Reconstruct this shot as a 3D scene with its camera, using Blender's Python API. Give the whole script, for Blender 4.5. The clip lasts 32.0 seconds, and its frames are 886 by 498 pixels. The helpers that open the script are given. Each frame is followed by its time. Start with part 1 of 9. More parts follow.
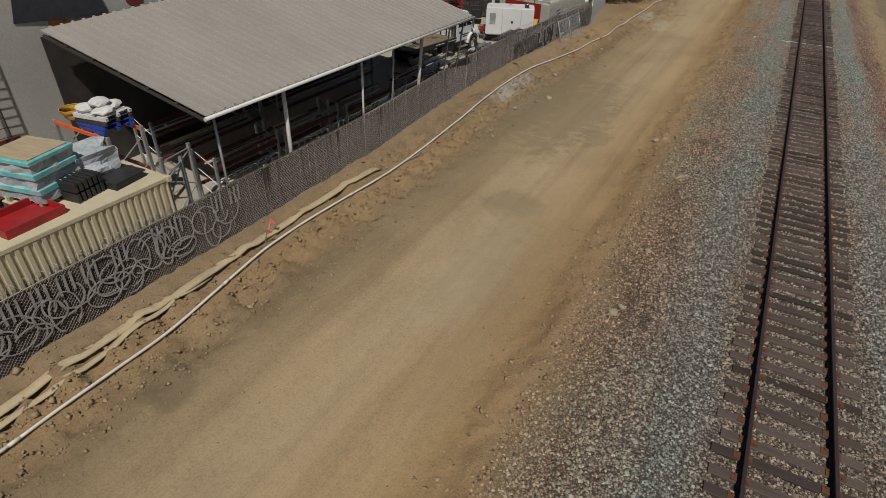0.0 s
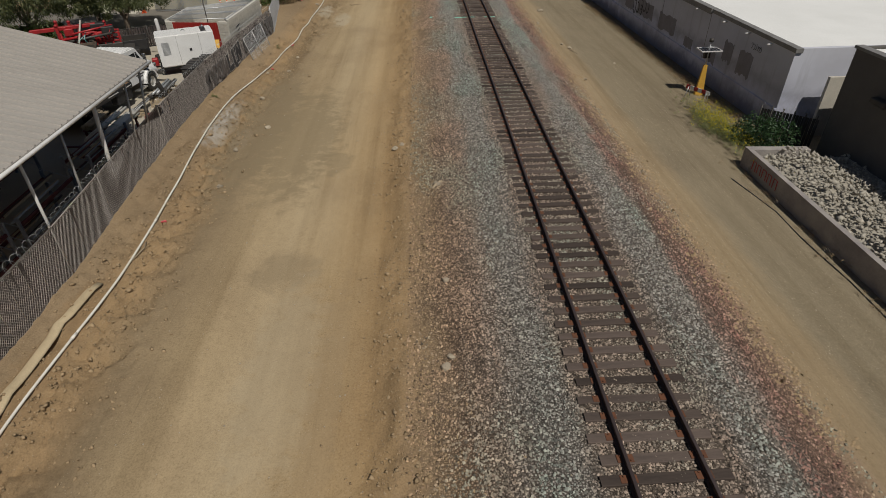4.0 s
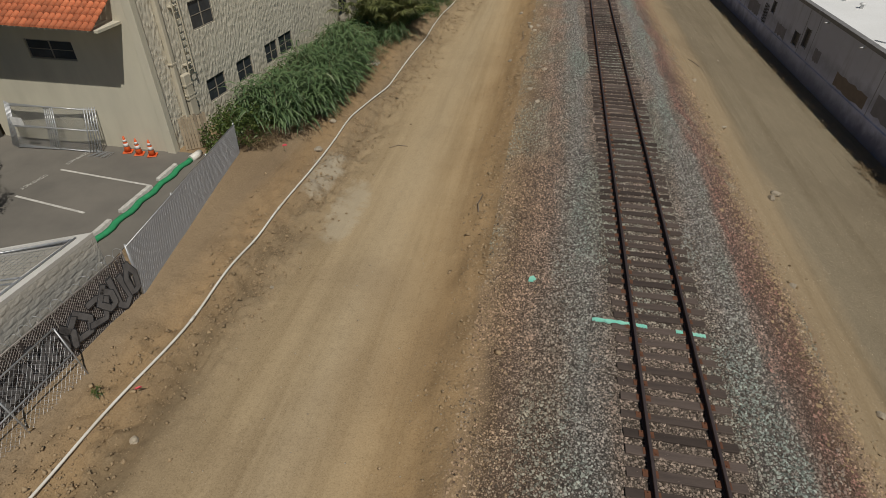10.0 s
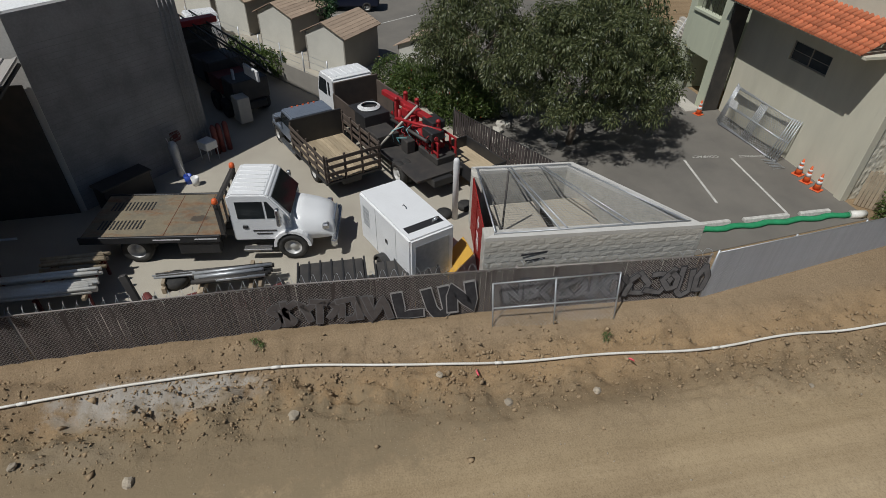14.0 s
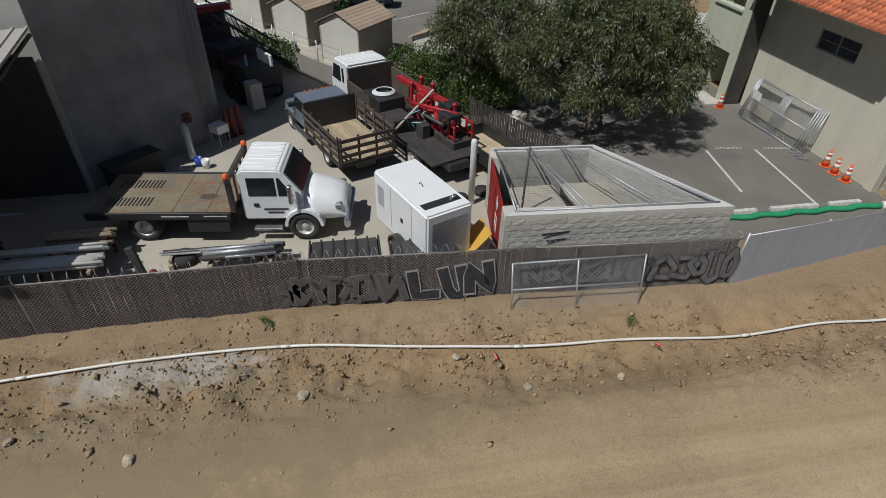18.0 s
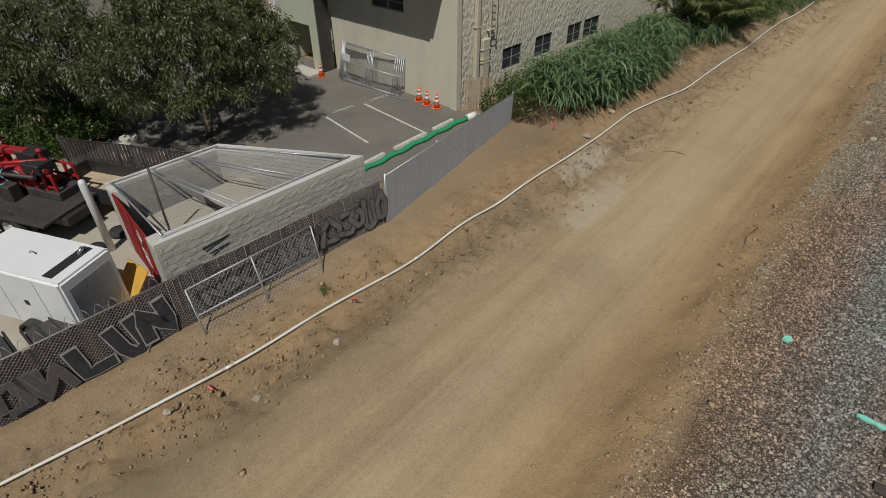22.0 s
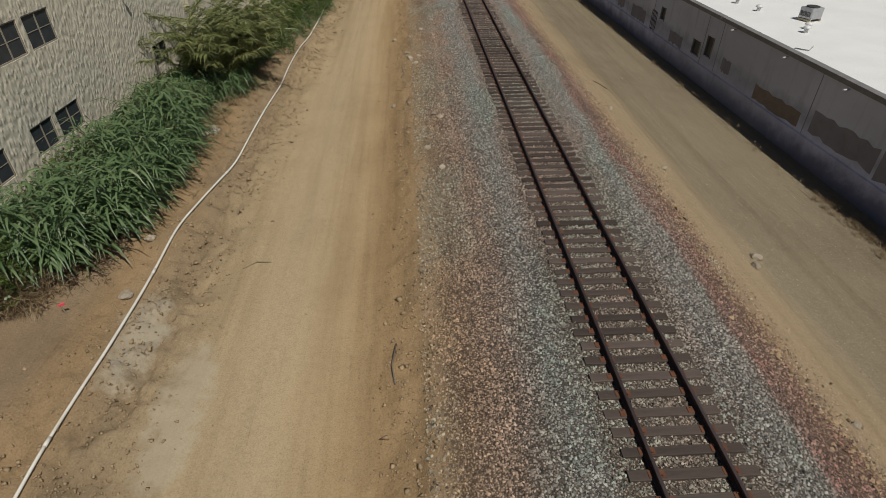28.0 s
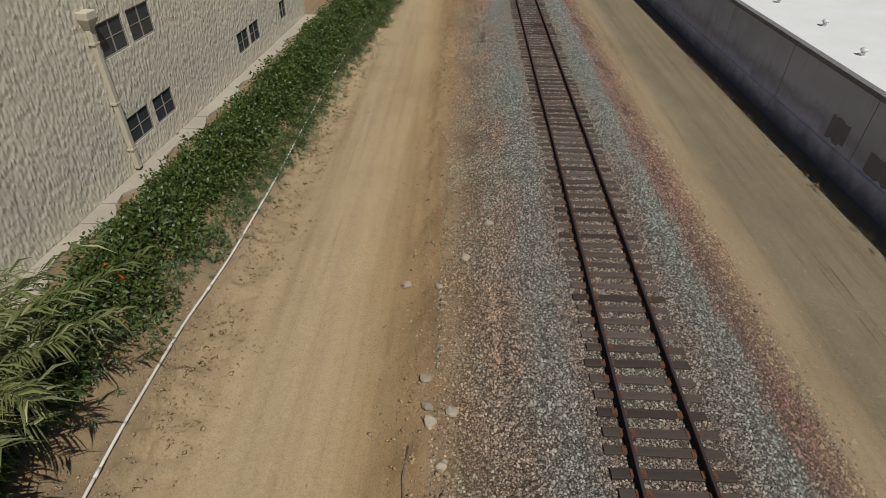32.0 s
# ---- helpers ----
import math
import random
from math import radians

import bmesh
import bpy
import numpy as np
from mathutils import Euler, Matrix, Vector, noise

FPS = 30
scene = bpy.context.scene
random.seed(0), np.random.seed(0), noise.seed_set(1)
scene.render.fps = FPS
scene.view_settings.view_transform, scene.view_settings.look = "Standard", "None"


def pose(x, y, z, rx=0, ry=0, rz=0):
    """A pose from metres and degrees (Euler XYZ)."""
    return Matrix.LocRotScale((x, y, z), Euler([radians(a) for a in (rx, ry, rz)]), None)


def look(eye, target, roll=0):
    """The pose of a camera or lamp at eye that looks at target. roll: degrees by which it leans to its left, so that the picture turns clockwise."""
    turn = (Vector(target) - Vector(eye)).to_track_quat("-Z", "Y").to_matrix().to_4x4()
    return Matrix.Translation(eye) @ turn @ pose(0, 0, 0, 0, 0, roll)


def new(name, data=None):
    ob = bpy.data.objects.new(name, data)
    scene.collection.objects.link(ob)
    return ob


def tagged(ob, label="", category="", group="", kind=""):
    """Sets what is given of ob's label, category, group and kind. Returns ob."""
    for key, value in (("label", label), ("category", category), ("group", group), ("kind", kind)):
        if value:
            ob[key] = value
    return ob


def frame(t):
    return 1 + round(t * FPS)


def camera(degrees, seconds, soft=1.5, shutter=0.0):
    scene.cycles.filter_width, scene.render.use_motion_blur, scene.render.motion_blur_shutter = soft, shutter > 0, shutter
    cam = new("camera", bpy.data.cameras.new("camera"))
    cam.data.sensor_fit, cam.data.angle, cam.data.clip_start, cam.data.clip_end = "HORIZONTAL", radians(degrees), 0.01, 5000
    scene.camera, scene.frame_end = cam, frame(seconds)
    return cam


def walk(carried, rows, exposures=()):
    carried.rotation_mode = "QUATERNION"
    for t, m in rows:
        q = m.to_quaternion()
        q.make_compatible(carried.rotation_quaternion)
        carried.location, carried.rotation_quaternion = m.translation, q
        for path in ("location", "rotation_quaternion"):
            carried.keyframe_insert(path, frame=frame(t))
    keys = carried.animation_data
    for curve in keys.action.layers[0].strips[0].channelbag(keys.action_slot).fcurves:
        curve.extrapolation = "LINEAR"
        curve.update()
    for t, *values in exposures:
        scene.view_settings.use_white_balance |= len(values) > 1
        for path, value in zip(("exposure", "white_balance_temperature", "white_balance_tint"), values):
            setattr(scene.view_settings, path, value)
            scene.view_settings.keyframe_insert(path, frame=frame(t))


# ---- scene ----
cam = camera(77.09, 32.0, soft=0.55)
ROWS = [
    (0.0, pose(-2.741, -4.071, 9.020, 55.950, -1.506, 29.626)),
    (0.5, pose(-2.707, -3.761, 9.235, 55.687, -0.386, 15.140)),
    (1.0, pose(-2.676, -3.662, 9.417, 55.503, 0.370, 7.792)),
    (1.5, pose(-2.686, -3.635, 9.549, 55.426, 0.721, 5.569)),
    (2.0, pose(-2.705, -3.699, 9.620, 55.244, 1.147, 0.905)),
    (2.5, pose(-2.763, -3.688, 9.665, 55.168, 1.245, -0.786)),
    (4.5, pose(-4.842, 0.357, 9.913, 54.755, 0.849, -2.795)),
    (5.0, pose(-4.815, 2.821, 9.995, 54.635, 0.940, -2.954)),
    (5.5, pose(-4.651, 5.873, 10.103, 54.551, 0.912, -2.910)),
    (6.0, pose(-4.419, 9.359, 10.266, 54.337, 0.869, -2.835)),
    (6.5, pose(-4.093, 13.233, 10.474, 54.091, 0.833, -2.676)),
    (7.0, pose(-3.826, 17.415, 10.698, 53.862, 0.821, -2.627)),
    (7.5, pose(-3.667, 21.752, 10.866, 53.410, 0.963, -2.804)),
    (8.0, pose(-3.591, 26.025, 10.995, 53.170, 0.836, -3.118)),
    (8.5, pose(-3.567, 29.198, 11.088, 53.234, 0.683, -3.534)),
    (9.0, pose(-3.683, 30.897, 11.077, 53.409, 0.428, -3.472)),
    (9.5, pose(-3.852, 31.396, 11.015, 53.214, -0.056, 1.970)),
    (10.0, pose(-4.131, 31.431, 10.939, 53.042, -0.565, 10.236)),
    (10.5, pose(-4.308, 31.535, 10.912, 52.710, -0.809, 20.702)),
    (11.0, pose(-4.217, 31.819, 10.962, 52.391, -0.759, 30.564)),
    (11.5, pose(-4.027, 32.040, 11.099, 52.214, -0.571, 39.892)),
    (12.0, pose(-3.912, 32.145, 11.251, 52.181, -0.357, 49.382)),
    (12.5, pose(-3.952, 31.992, 11.369, 52.330, -0.298, 58.188)),
    (13.0, pose(-4.126, 31.855, 11.403, 52.303, -0.631, 65.882)),
    (13.5, pose(-4.223, 31.843, 11.382, 52.102, -0.910, 72.059)),
    (14.0, pose(-4.311, 31.867, 11.328, 51.920, -0.971, 79.003)),
    (14.5, pose(-4.407, 32.032, 11.251, 51.687, -0.798, 85.193)),
    (16.5, pose(-4.048, 31.750, 10.399, 53.049, -1.047, 83.474)),
    (17.0, pose(-4.142, 31.648, 10.292, 53.097, -1.080, 82.807)),
    (17.5, pose(-4.209, 31.553, 10.212, 53.089, -1.095, 81.250)),
    (18.0, pose(-4.291, 31.574, 10.167, 53.117, -1.181, 80.042)),
    (18.5, pose(-4.354, 31.611, 10.135, 53.191, -1.239, 80.011)),
    (19.0, pose(-4.277, 31.670, 10.089, 53.204, -1.382, 79.950)),
    (19.5, pose(-4.113, 31.698, 10.037, 53.283, -1.302, 77.552)),
    (20.0, pose(-3.970, 31.806, 9.985, 53.465, -1.064, 73.072)),
    (20.5, pose(-3.912, 31.905, 9.948, 53.619, -0.677, 67.735)),
    (21.0, pose(-3.810, 32.017, 10.002, 53.479, -0.170, 60.542)),
    (21.5, pose(-3.777, 32.075, 10.066, 53.115, 0.258, 51.176)),
    (22.0, pose(-3.796, 31.991, 10.064, 52.814, 0.176, 40.781)),
    (22.5, pose(-3.849, 31.705, 9.984, 52.966, -0.334, 29.609)),
    (23.0, pose(-3.881, 31.360, 9.865, 53.710, -0.768, 18.294)),
    (23.5, pose(-3.821, 31.314, 9.702, 54.302, -0.336, 7.155)),
    (24.0, pose(-3.781, 31.331, 9.584, 54.420, 0.069, 1.283)),
    (24.5, pose(-3.739, 31.327, 9.572, 54.369, 0.153, -0.640)),
    (26.5, pose(-3.752, 34.454, 9.301, 54.602, 0.290, -2.558)),
    (27.0, pose(-4.330, 35.983, 9.475, 54.424, 0.135, -2.609)),
    (27.5, pose(-4.915, 37.838, 9.624, 54.298, 0.066, -2.974)),
    (28.0, pose(-5.293, 40.428, 9.804, 54.184, -0.141, -3.387)),
    (28.5, pose(-5.470, 43.741, 9.972, 54.023, -0.153, -4.015)),
    (29.0, pose(-5.360, 47.525, 10.149, 53.848, -0.216, -4.057)),
    (29.5, pose(-5.116, 51.737, 10.307, 53.538, -0.403, -3.749)),
    (30.0, pose(-5.019, 56.350, 10.495, 53.050, -0.417, -3.623)),
    (30.5, pose(-4.949, 60.915, 10.677, 52.669, -0.531, -3.627)),
    (31.0, pose(-4.917, 64.537, 10.803, 52.539, -0.583, -3.830)),
    (31.5, pose(-4.871, 66.739, 10.818, 52.594, -0.720, -3.805)),
    (32.0, pose(-4.772, 67.498, 10.707, 52.328, -0.912, 2.232)),
]
walk(cam, ROWS, [(0.0, -0.2, 6500, 10), (2.0, -0.08, 6500, 10), (5.5, -0.08, 6550, 10), (7.5, -0.1, 6400, 10), (10.0, -0.12, 6450, 10), (12.0, -0.1, 6150, 10), (14.0, 0.0, 5950, 10), (17.0, 0.14, 5900, 10), (20.0, 0.06, 5950, 10), (22.0, -0.06, 6200, 10), (23.0, -0.08, 6250, 10), (24.5, -0.08, 6450, 10), (27.0, -0.05, 6450, 10), (32.0, -0.02, 6300, 10)])

# ---- light ----
SUN = Vector((3.6, -6.2, 11.3)).normalized()
world = bpy.data.worlds.new("World")
scene.world = world
world.use_nodes = True
sky = world.node_tree.nodes.new("ShaderNodeTexSky")
sky.sky_type, sky.sun_disc = "NISHITA", False
sky.sun_elevation = math.asin(SUN.z)
sky.sun_rotation = math.atan2(SUN.x, SUN.y)
world.node_tree.links.new(sky.outputs[0], world.node_tree.nodes["Background"].inputs[0])
world.node_tree.nodes["Background"].inputs[1].default_value = 0.028
sun = new("sun", bpy.data.lights.new("sun", "SUN"))
sun.data.energy, sun.data.angle, sun.data.color = 3.35, radians(0.5), (1.0, 0.955, 0.865)
sun.matrix_world = look(SUN * 60, (0, 0, 0))
scene.view_settings.exposure = 0.0


# ---- helpers ----
def thing(name, label, category, m=None, group="", kind=""):
    ob = new(name)
    ob.empty_display_size = 0.3
    if m is not None:
        ob.matrix_world = m
    return tagged(ob, label, category, group, kind)


def link_mesh(name, bm, material, parent=None, label=""):
    me = bpy.data.meshes.new(name)
    bm.to_mesh(me)
    bm.free()
    for mt in material if isinstance(material, (list, tuple)) else [material]:
        me.materials.append(mt)
    ob = new(name, me)
    if parent is not None:
        ob.parent = parent
    if label:
        ob["label"] = label
    return ob


def part(name, bm, material, parent, label=""):
    return link_mesh(name, bm, material, parent, label)


def solo(name, bm, material, label, category, group="", kind="", m=None):
    ob = link_mesh(name, bm, material)
    if m is not None:
        ob.matrix_world = m
    return tagged(ob, label, category, group, kind)


def share(name, me, parent, m):
    """One more object on a mesh that alike pieces share."""
    ob = new(name, me)
    ob.parent = parent
    ob.matrix_basis = m
    return ob


def B():
    return bmesh.new()


def hexa(bm, pts, mi=0):
    """Box from 8 corners: four below, four above, both round the same way."""
    v = [bm.verts.new(p) for p in pts]
    for f in ((3, 2, 1, 0), (4, 5, 6, 7), (0, 1, 5, 4), (1, 2, 6, 5), (2, 3, 7, 6), (3, 0, 4, 7)):
        bm.faces.new([v[i] for i in f]).material_index = mi
    return v


def bx(bm, x0, y0, z0, x1, y1, z1, mi=0):
    return hexa(bm, [(x0, y0, z0), (x1, y0, z0), (x1, y1, z0), (x0, y1, z0), (x0, y0, z1), (x1, y0, z1), (x1, y1, z1), (x0, y1, z1)], mi)


def bevel(bm, w=0.02, seg=1):
    bmesh.ops.bevel(bm, geom=list(bm.edges), offset=w, segments=seg, affect="EDGES", clamp_overlap=True)
    return bm


def box(x0, y0, z0, x1, y1, z1, w=0.0, seg=1):
    bm = B()
    bx(bm, x0, y0, z0, x1, y1, z1)
    return bevel(bm, w, seg) if w else bm


def prism(bm, poly, z0, z1, mi=0):
    a = [bm.verts.new((x, y, z0)) for x, y in poly]
    b = [bm.verts.new((x, y, z1)) for x, y in poly]
    n = len(poly)
    bm.faces.new(a[::-1]).material_index = mi
    bm.faces.new(b).material_index = mi
    for i in range(n):
        bm.faces.new((a[i], a[(i + 1) % n], b[(i + 1) % n], b[i])).material_index = mi
    return bm


def side_prism(bm, poly, y0, y1, mi=0):
    """A shape drawn in x and z, thick along y."""
    a = [bm.verts.new((x, y0, z)) for x, z in poly]
    b = [bm.verts.new((x, y1, z)) for x, z in poly]
    n = len(poly)
    bm.faces.new(a).material_index = mi
    bm.faces.new(b[::-1]).material_index = mi
    for i in range(n):
        bm.faces.new((a[(i + 1) % n], a[i], b[i], b[(i + 1) % n])).material_index = mi
    bmesh.ops.recalc_face_normals(bm, faces=list(bm.faces))
    return bm


def rod(bm, p, q, r, n=8, r2=None, mi=0):
    p, q = Vector(p), Vector(q)
    d = (q - p).normalized()
    s = d.orthogonal().normalized()
    u = d.cross(s)
    r2 = r if r2 is None else r2
    a = [bm.verts.new(p + r * (s * math.cos(t) + u * math.sin(t))) for t in [2 * math.pi * i / n for i in range(n)]]
    b = [bm.verts.new(q + r2 * (s * math.cos(t) + u * math.sin(t))) for t in [2 * math.pi * i / n for i in range(n)]]
    for i in range(n):
        f = bm.faces.new((a[i], a[(i + 1) % n], b[(i + 1) % n], b[i]))
        f.smooth, f.material_index = n > 5, mi
    bm.faces.new(a[::-1]).material_index = mi
    bm.faces.new(b).material_index = mi
    return bm


def tube(bm, pts, r, n=8, flat=1.0):
    pts = [Vector(p) for p in pts]
    rings = []
    for i, p in enumerate(pts):
        d = (pts[min(i + 1, len(pts) - 1)] - pts[max(i - 1, 0)]).normalized()
        s = d.cross(Vector((0, 0, 1)))
        s = s.normalized() if s.length > 0.05 else d.orthogonal().normalized()
        u = s.cross(d)
        rings.append([bm.verts.new(p + r * (s * math.cos(t) + u * math.sin(t) * flat)) for t in [2 * math.pi * k / n for k in range(n)]])
    for a, b in zip(rings, rings[1:]):
        for k in range(n):
            bm.faces.new((a[k], a[(k + 1) % n], b[(k + 1) % n], b[k])).smooth = True
    bm.faces.new(rings[0][::-1])
    bm.faces.new(rings[-1])
    return bm


def lathe(bm, prof, c=(0, 0, 0), n=16, axis="z"):
    rings = []
    for r, h in prof:
        ring = []
        for k in range(n):
            t = 2 * math.pi * k / n
            p = (r * math.cos(t), r * math.sin(t), h) if axis == "z" else (r * math.cos(t), h, r * math.sin(t)) if axis == "y" else (h, r * math.cos(t), r * math.sin(t))
            ring.append(bm.verts.new(Vector(p) + Vector(c)))
        rings.append(ring)
    for a, b in zip(rings, rings[1:]):
        for k in range(n):
            bm.faces.new((a[k], a[(k + 1) % n], b[(k + 1) % n], b[k])).smooth = True
    bm.faces.new(rings[0][::-1])
    bm.faces.new(rings[-1])
    bmesh.ops.recalc_face_normals(bm, faces=list(bm.faces))
    return bm


def mesh_np(name, verts, faces, material, smooth=False):
    """A large mesh from arrays: verts (n, 3), faces (m, k)."""
    me = bpy.data.meshes.new(name)
    m, k = faces.shape
    me.vertices.add(len(verts))
    me.vertices.foreach_set("co", np.ascontiguousarray(verts, np.float32).ravel())
    me.loops.add(m * k)
    me.loops.foreach_set("vertex_index", np.ascontiguousarray(faces, np.int32).ravel())
    me.polygons.add(m)
    me.polygons.foreach_set("loop_start", np.arange(0, m * k, k, dtype=np.int32))
    if smooth:
        me.polygons.foreach_set("use_smooth", np.ones(m, bool))
    me.update(calc_edges=True)
    for mt in material if isinstance(material, (list, tuple)) else [material]:
        me.materials.append(mt)
    return me


# ---- materials ----
class Nodes:
    def __init__(self, name):
        self.mat = bpy.data.materials.new(name)
        self.mat.use_nodes = True
        self.t = self.mat.node_tree
        self.bsdf = self.t.nodes["Principled BSDF"]

    def n(self, kind, **inputs):
        node = self.t.nodes.new("ShaderNode" + kind)
        for k, v in inputs.items():
            node.inputs[k.replace("_", " ")].default_value = v
        return node

    def link(self, a, b):
        self.t.links.new(a, b)

    def coords(self, scale=(1, 1, 1), world_space=False):
        m = self.n("Mapping", Scale=scale)
        if world_space:
            self.link(self.n("NewGeometry").outputs["Position"], m.inputs[0])
        else:
            self.link(self.n("TexCoord").outputs["Object"], m.inputs[0])
        return m.outputs[0]

    def noise(self, vec, scale, detail=4, rough=0.6):
        x = self.n("TexNoise", Scale=scale, Detail=detail, Roughness=rough)
        self.link(vec, x.inputs["Vector"])
        return x.outputs["Fac"]

    def ramp(self, fac, stops):
        r = self.n("ValToRGB")
        e = r.color_ramp.elements
        while len(e) < len(stops):
            e.new(0.5)
        for el, (p, c) in zip(e, stops):
            el.position = p
            el.color = (*c, 1) if len(c) == 3 else c
        if hasattr(fac, "is_linked") or True:
            self.link(fac, r.inputs[0])
        return r.outputs[0]

    def mix(self, fac, a, b, mode="MIX"):
        x = self.n("Mix")
        x.data_type, x.blend_type = "RGBA", mode
        for sock, v in ((x.inputs[0], fac), (x.inputs[6], a), (x.inputs[7], b)):
            if isinstance(v, (int, float)):
                sock.default_value = v
            elif isinstance(v, tuple):
                sock.default_value = (*v, 1)
            else:
                self.link(v, sock)
        return x.outputs[2]

    def math(self, op, a, b=0.0):
        x = self.n("Math")
        x.operation = op
        for sock, v in ((x.inputs[0], a), (x.inputs[1], b)):
            if isinstance(v, (int, float)):
                sock.default_value = v
            else:
                self.link(v, sock)
        return x.outputs[0]

    def bump(self, height, strength=0.4, dist=0.02):
        b = self.n("Bump", Strength=strength, Distance=dist)
        self.link(height, b.inputs["Height"])
        self.link(b.outputs[0], self.bsdf.inputs["Normal"])


def pm(name, col, col2=None, scale=3.0, rough=0.7, metal=0.0, bump=0.25, fine=40.0, vary=0.0, island=0.0, stretch=(1, 1, 1), dist=0.01, spec=0.5):
    """Paint, wood, metal or stone: two colours mixed by a coarse and a fine noise, with relief."""
    k = Nodes(name)
    v = k.coords(stretch)
    col2 = col2 or tuple(c * 0.72 for c in col)
    big, small = k.noise(v, scale, 5), k.noise(v, fine, 3)
    c = k.mix(k.ramp(big, [(0.35, (0, 0, 0)), (0.68, (1, 1, 1))]), col, col2)
    c = k.mix(0.22, c, k.ramp(small, [(0.3, tuple(x * 0.55 for x in col)), (0.7, tuple(min(1, x * 1.3) for x in col))]))
    for amount, out in ((vary, ("ObjectInfo", "Random")), (island, ("NewGeometry", "Random Per Island"))):
        if amount:
            r = k.n(out[0]).outputs[out[1]]
            g = k.math("ADD", k.math("MULTIPLY", r, 2 * amount), 1 - amount)
            cc = k.n("CombineColor")
            for s in range(3):
                k.link(g, cc.inputs[s])
            c = k.mix(1.0, c, cc.outputs[0], "MULTIPLY")
    k.link(c, k.bsdf.inputs["Base Color"])
    k.bsdf.inputs["Metallic"].default_value = metal
    k.bsdf.inputs["Specular IOR Level"].default_value = spec
    rr = k.math("ADD", k.math("MULTIPLY", small, 0.3), rough - 0.15)
    k.link(rr, k.bsdf.inputs["Roughness"])
    if bump:
        k.bump(k.math("ADD", small, k.math("MULTIPLY", big, 0.7)), bump, dist)
    return k.mat


def leafy(name, col, col2, tip=None):
    k = Nodes(name)
    r = k.n("NewGeometry").outputs["Random Per Island"]
    stops = [(0.0, col), (0.6, col2)] + ([(0.93, col2), (1.0, tip)] if tip else [(1.0, tuple(x * 1.25 for x in col2))])
    c = k.ramp(r, stops)
    v = k.coords((1, 1, 1))
    c = k.mix(k.math("MULTIPLY", k.noise(v, 0.7, 3), 0.5), c, tuple(x * 0.55 for x in col))
    k.link(c, k.bsdf.inputs["Base Color"])
    k.bsdf.inputs["Roughness"].default_value = 0.45
    k.bsdf.inputs["Transmission Weight"].default_value = 0.0
    t = k.n("BsdfTranslucent")
    k.link(c, t.inputs[0])
    m = k.n("MixShader", Fac=0.22)
    k.link(k.bsdf.outputs[0], m.inputs[1])
    k.link(t.outputs[0], m.inputs[2])
    k.link(m.outputs[0], k.t.nodes["Material Output"].inputs[0])
    return k.mat


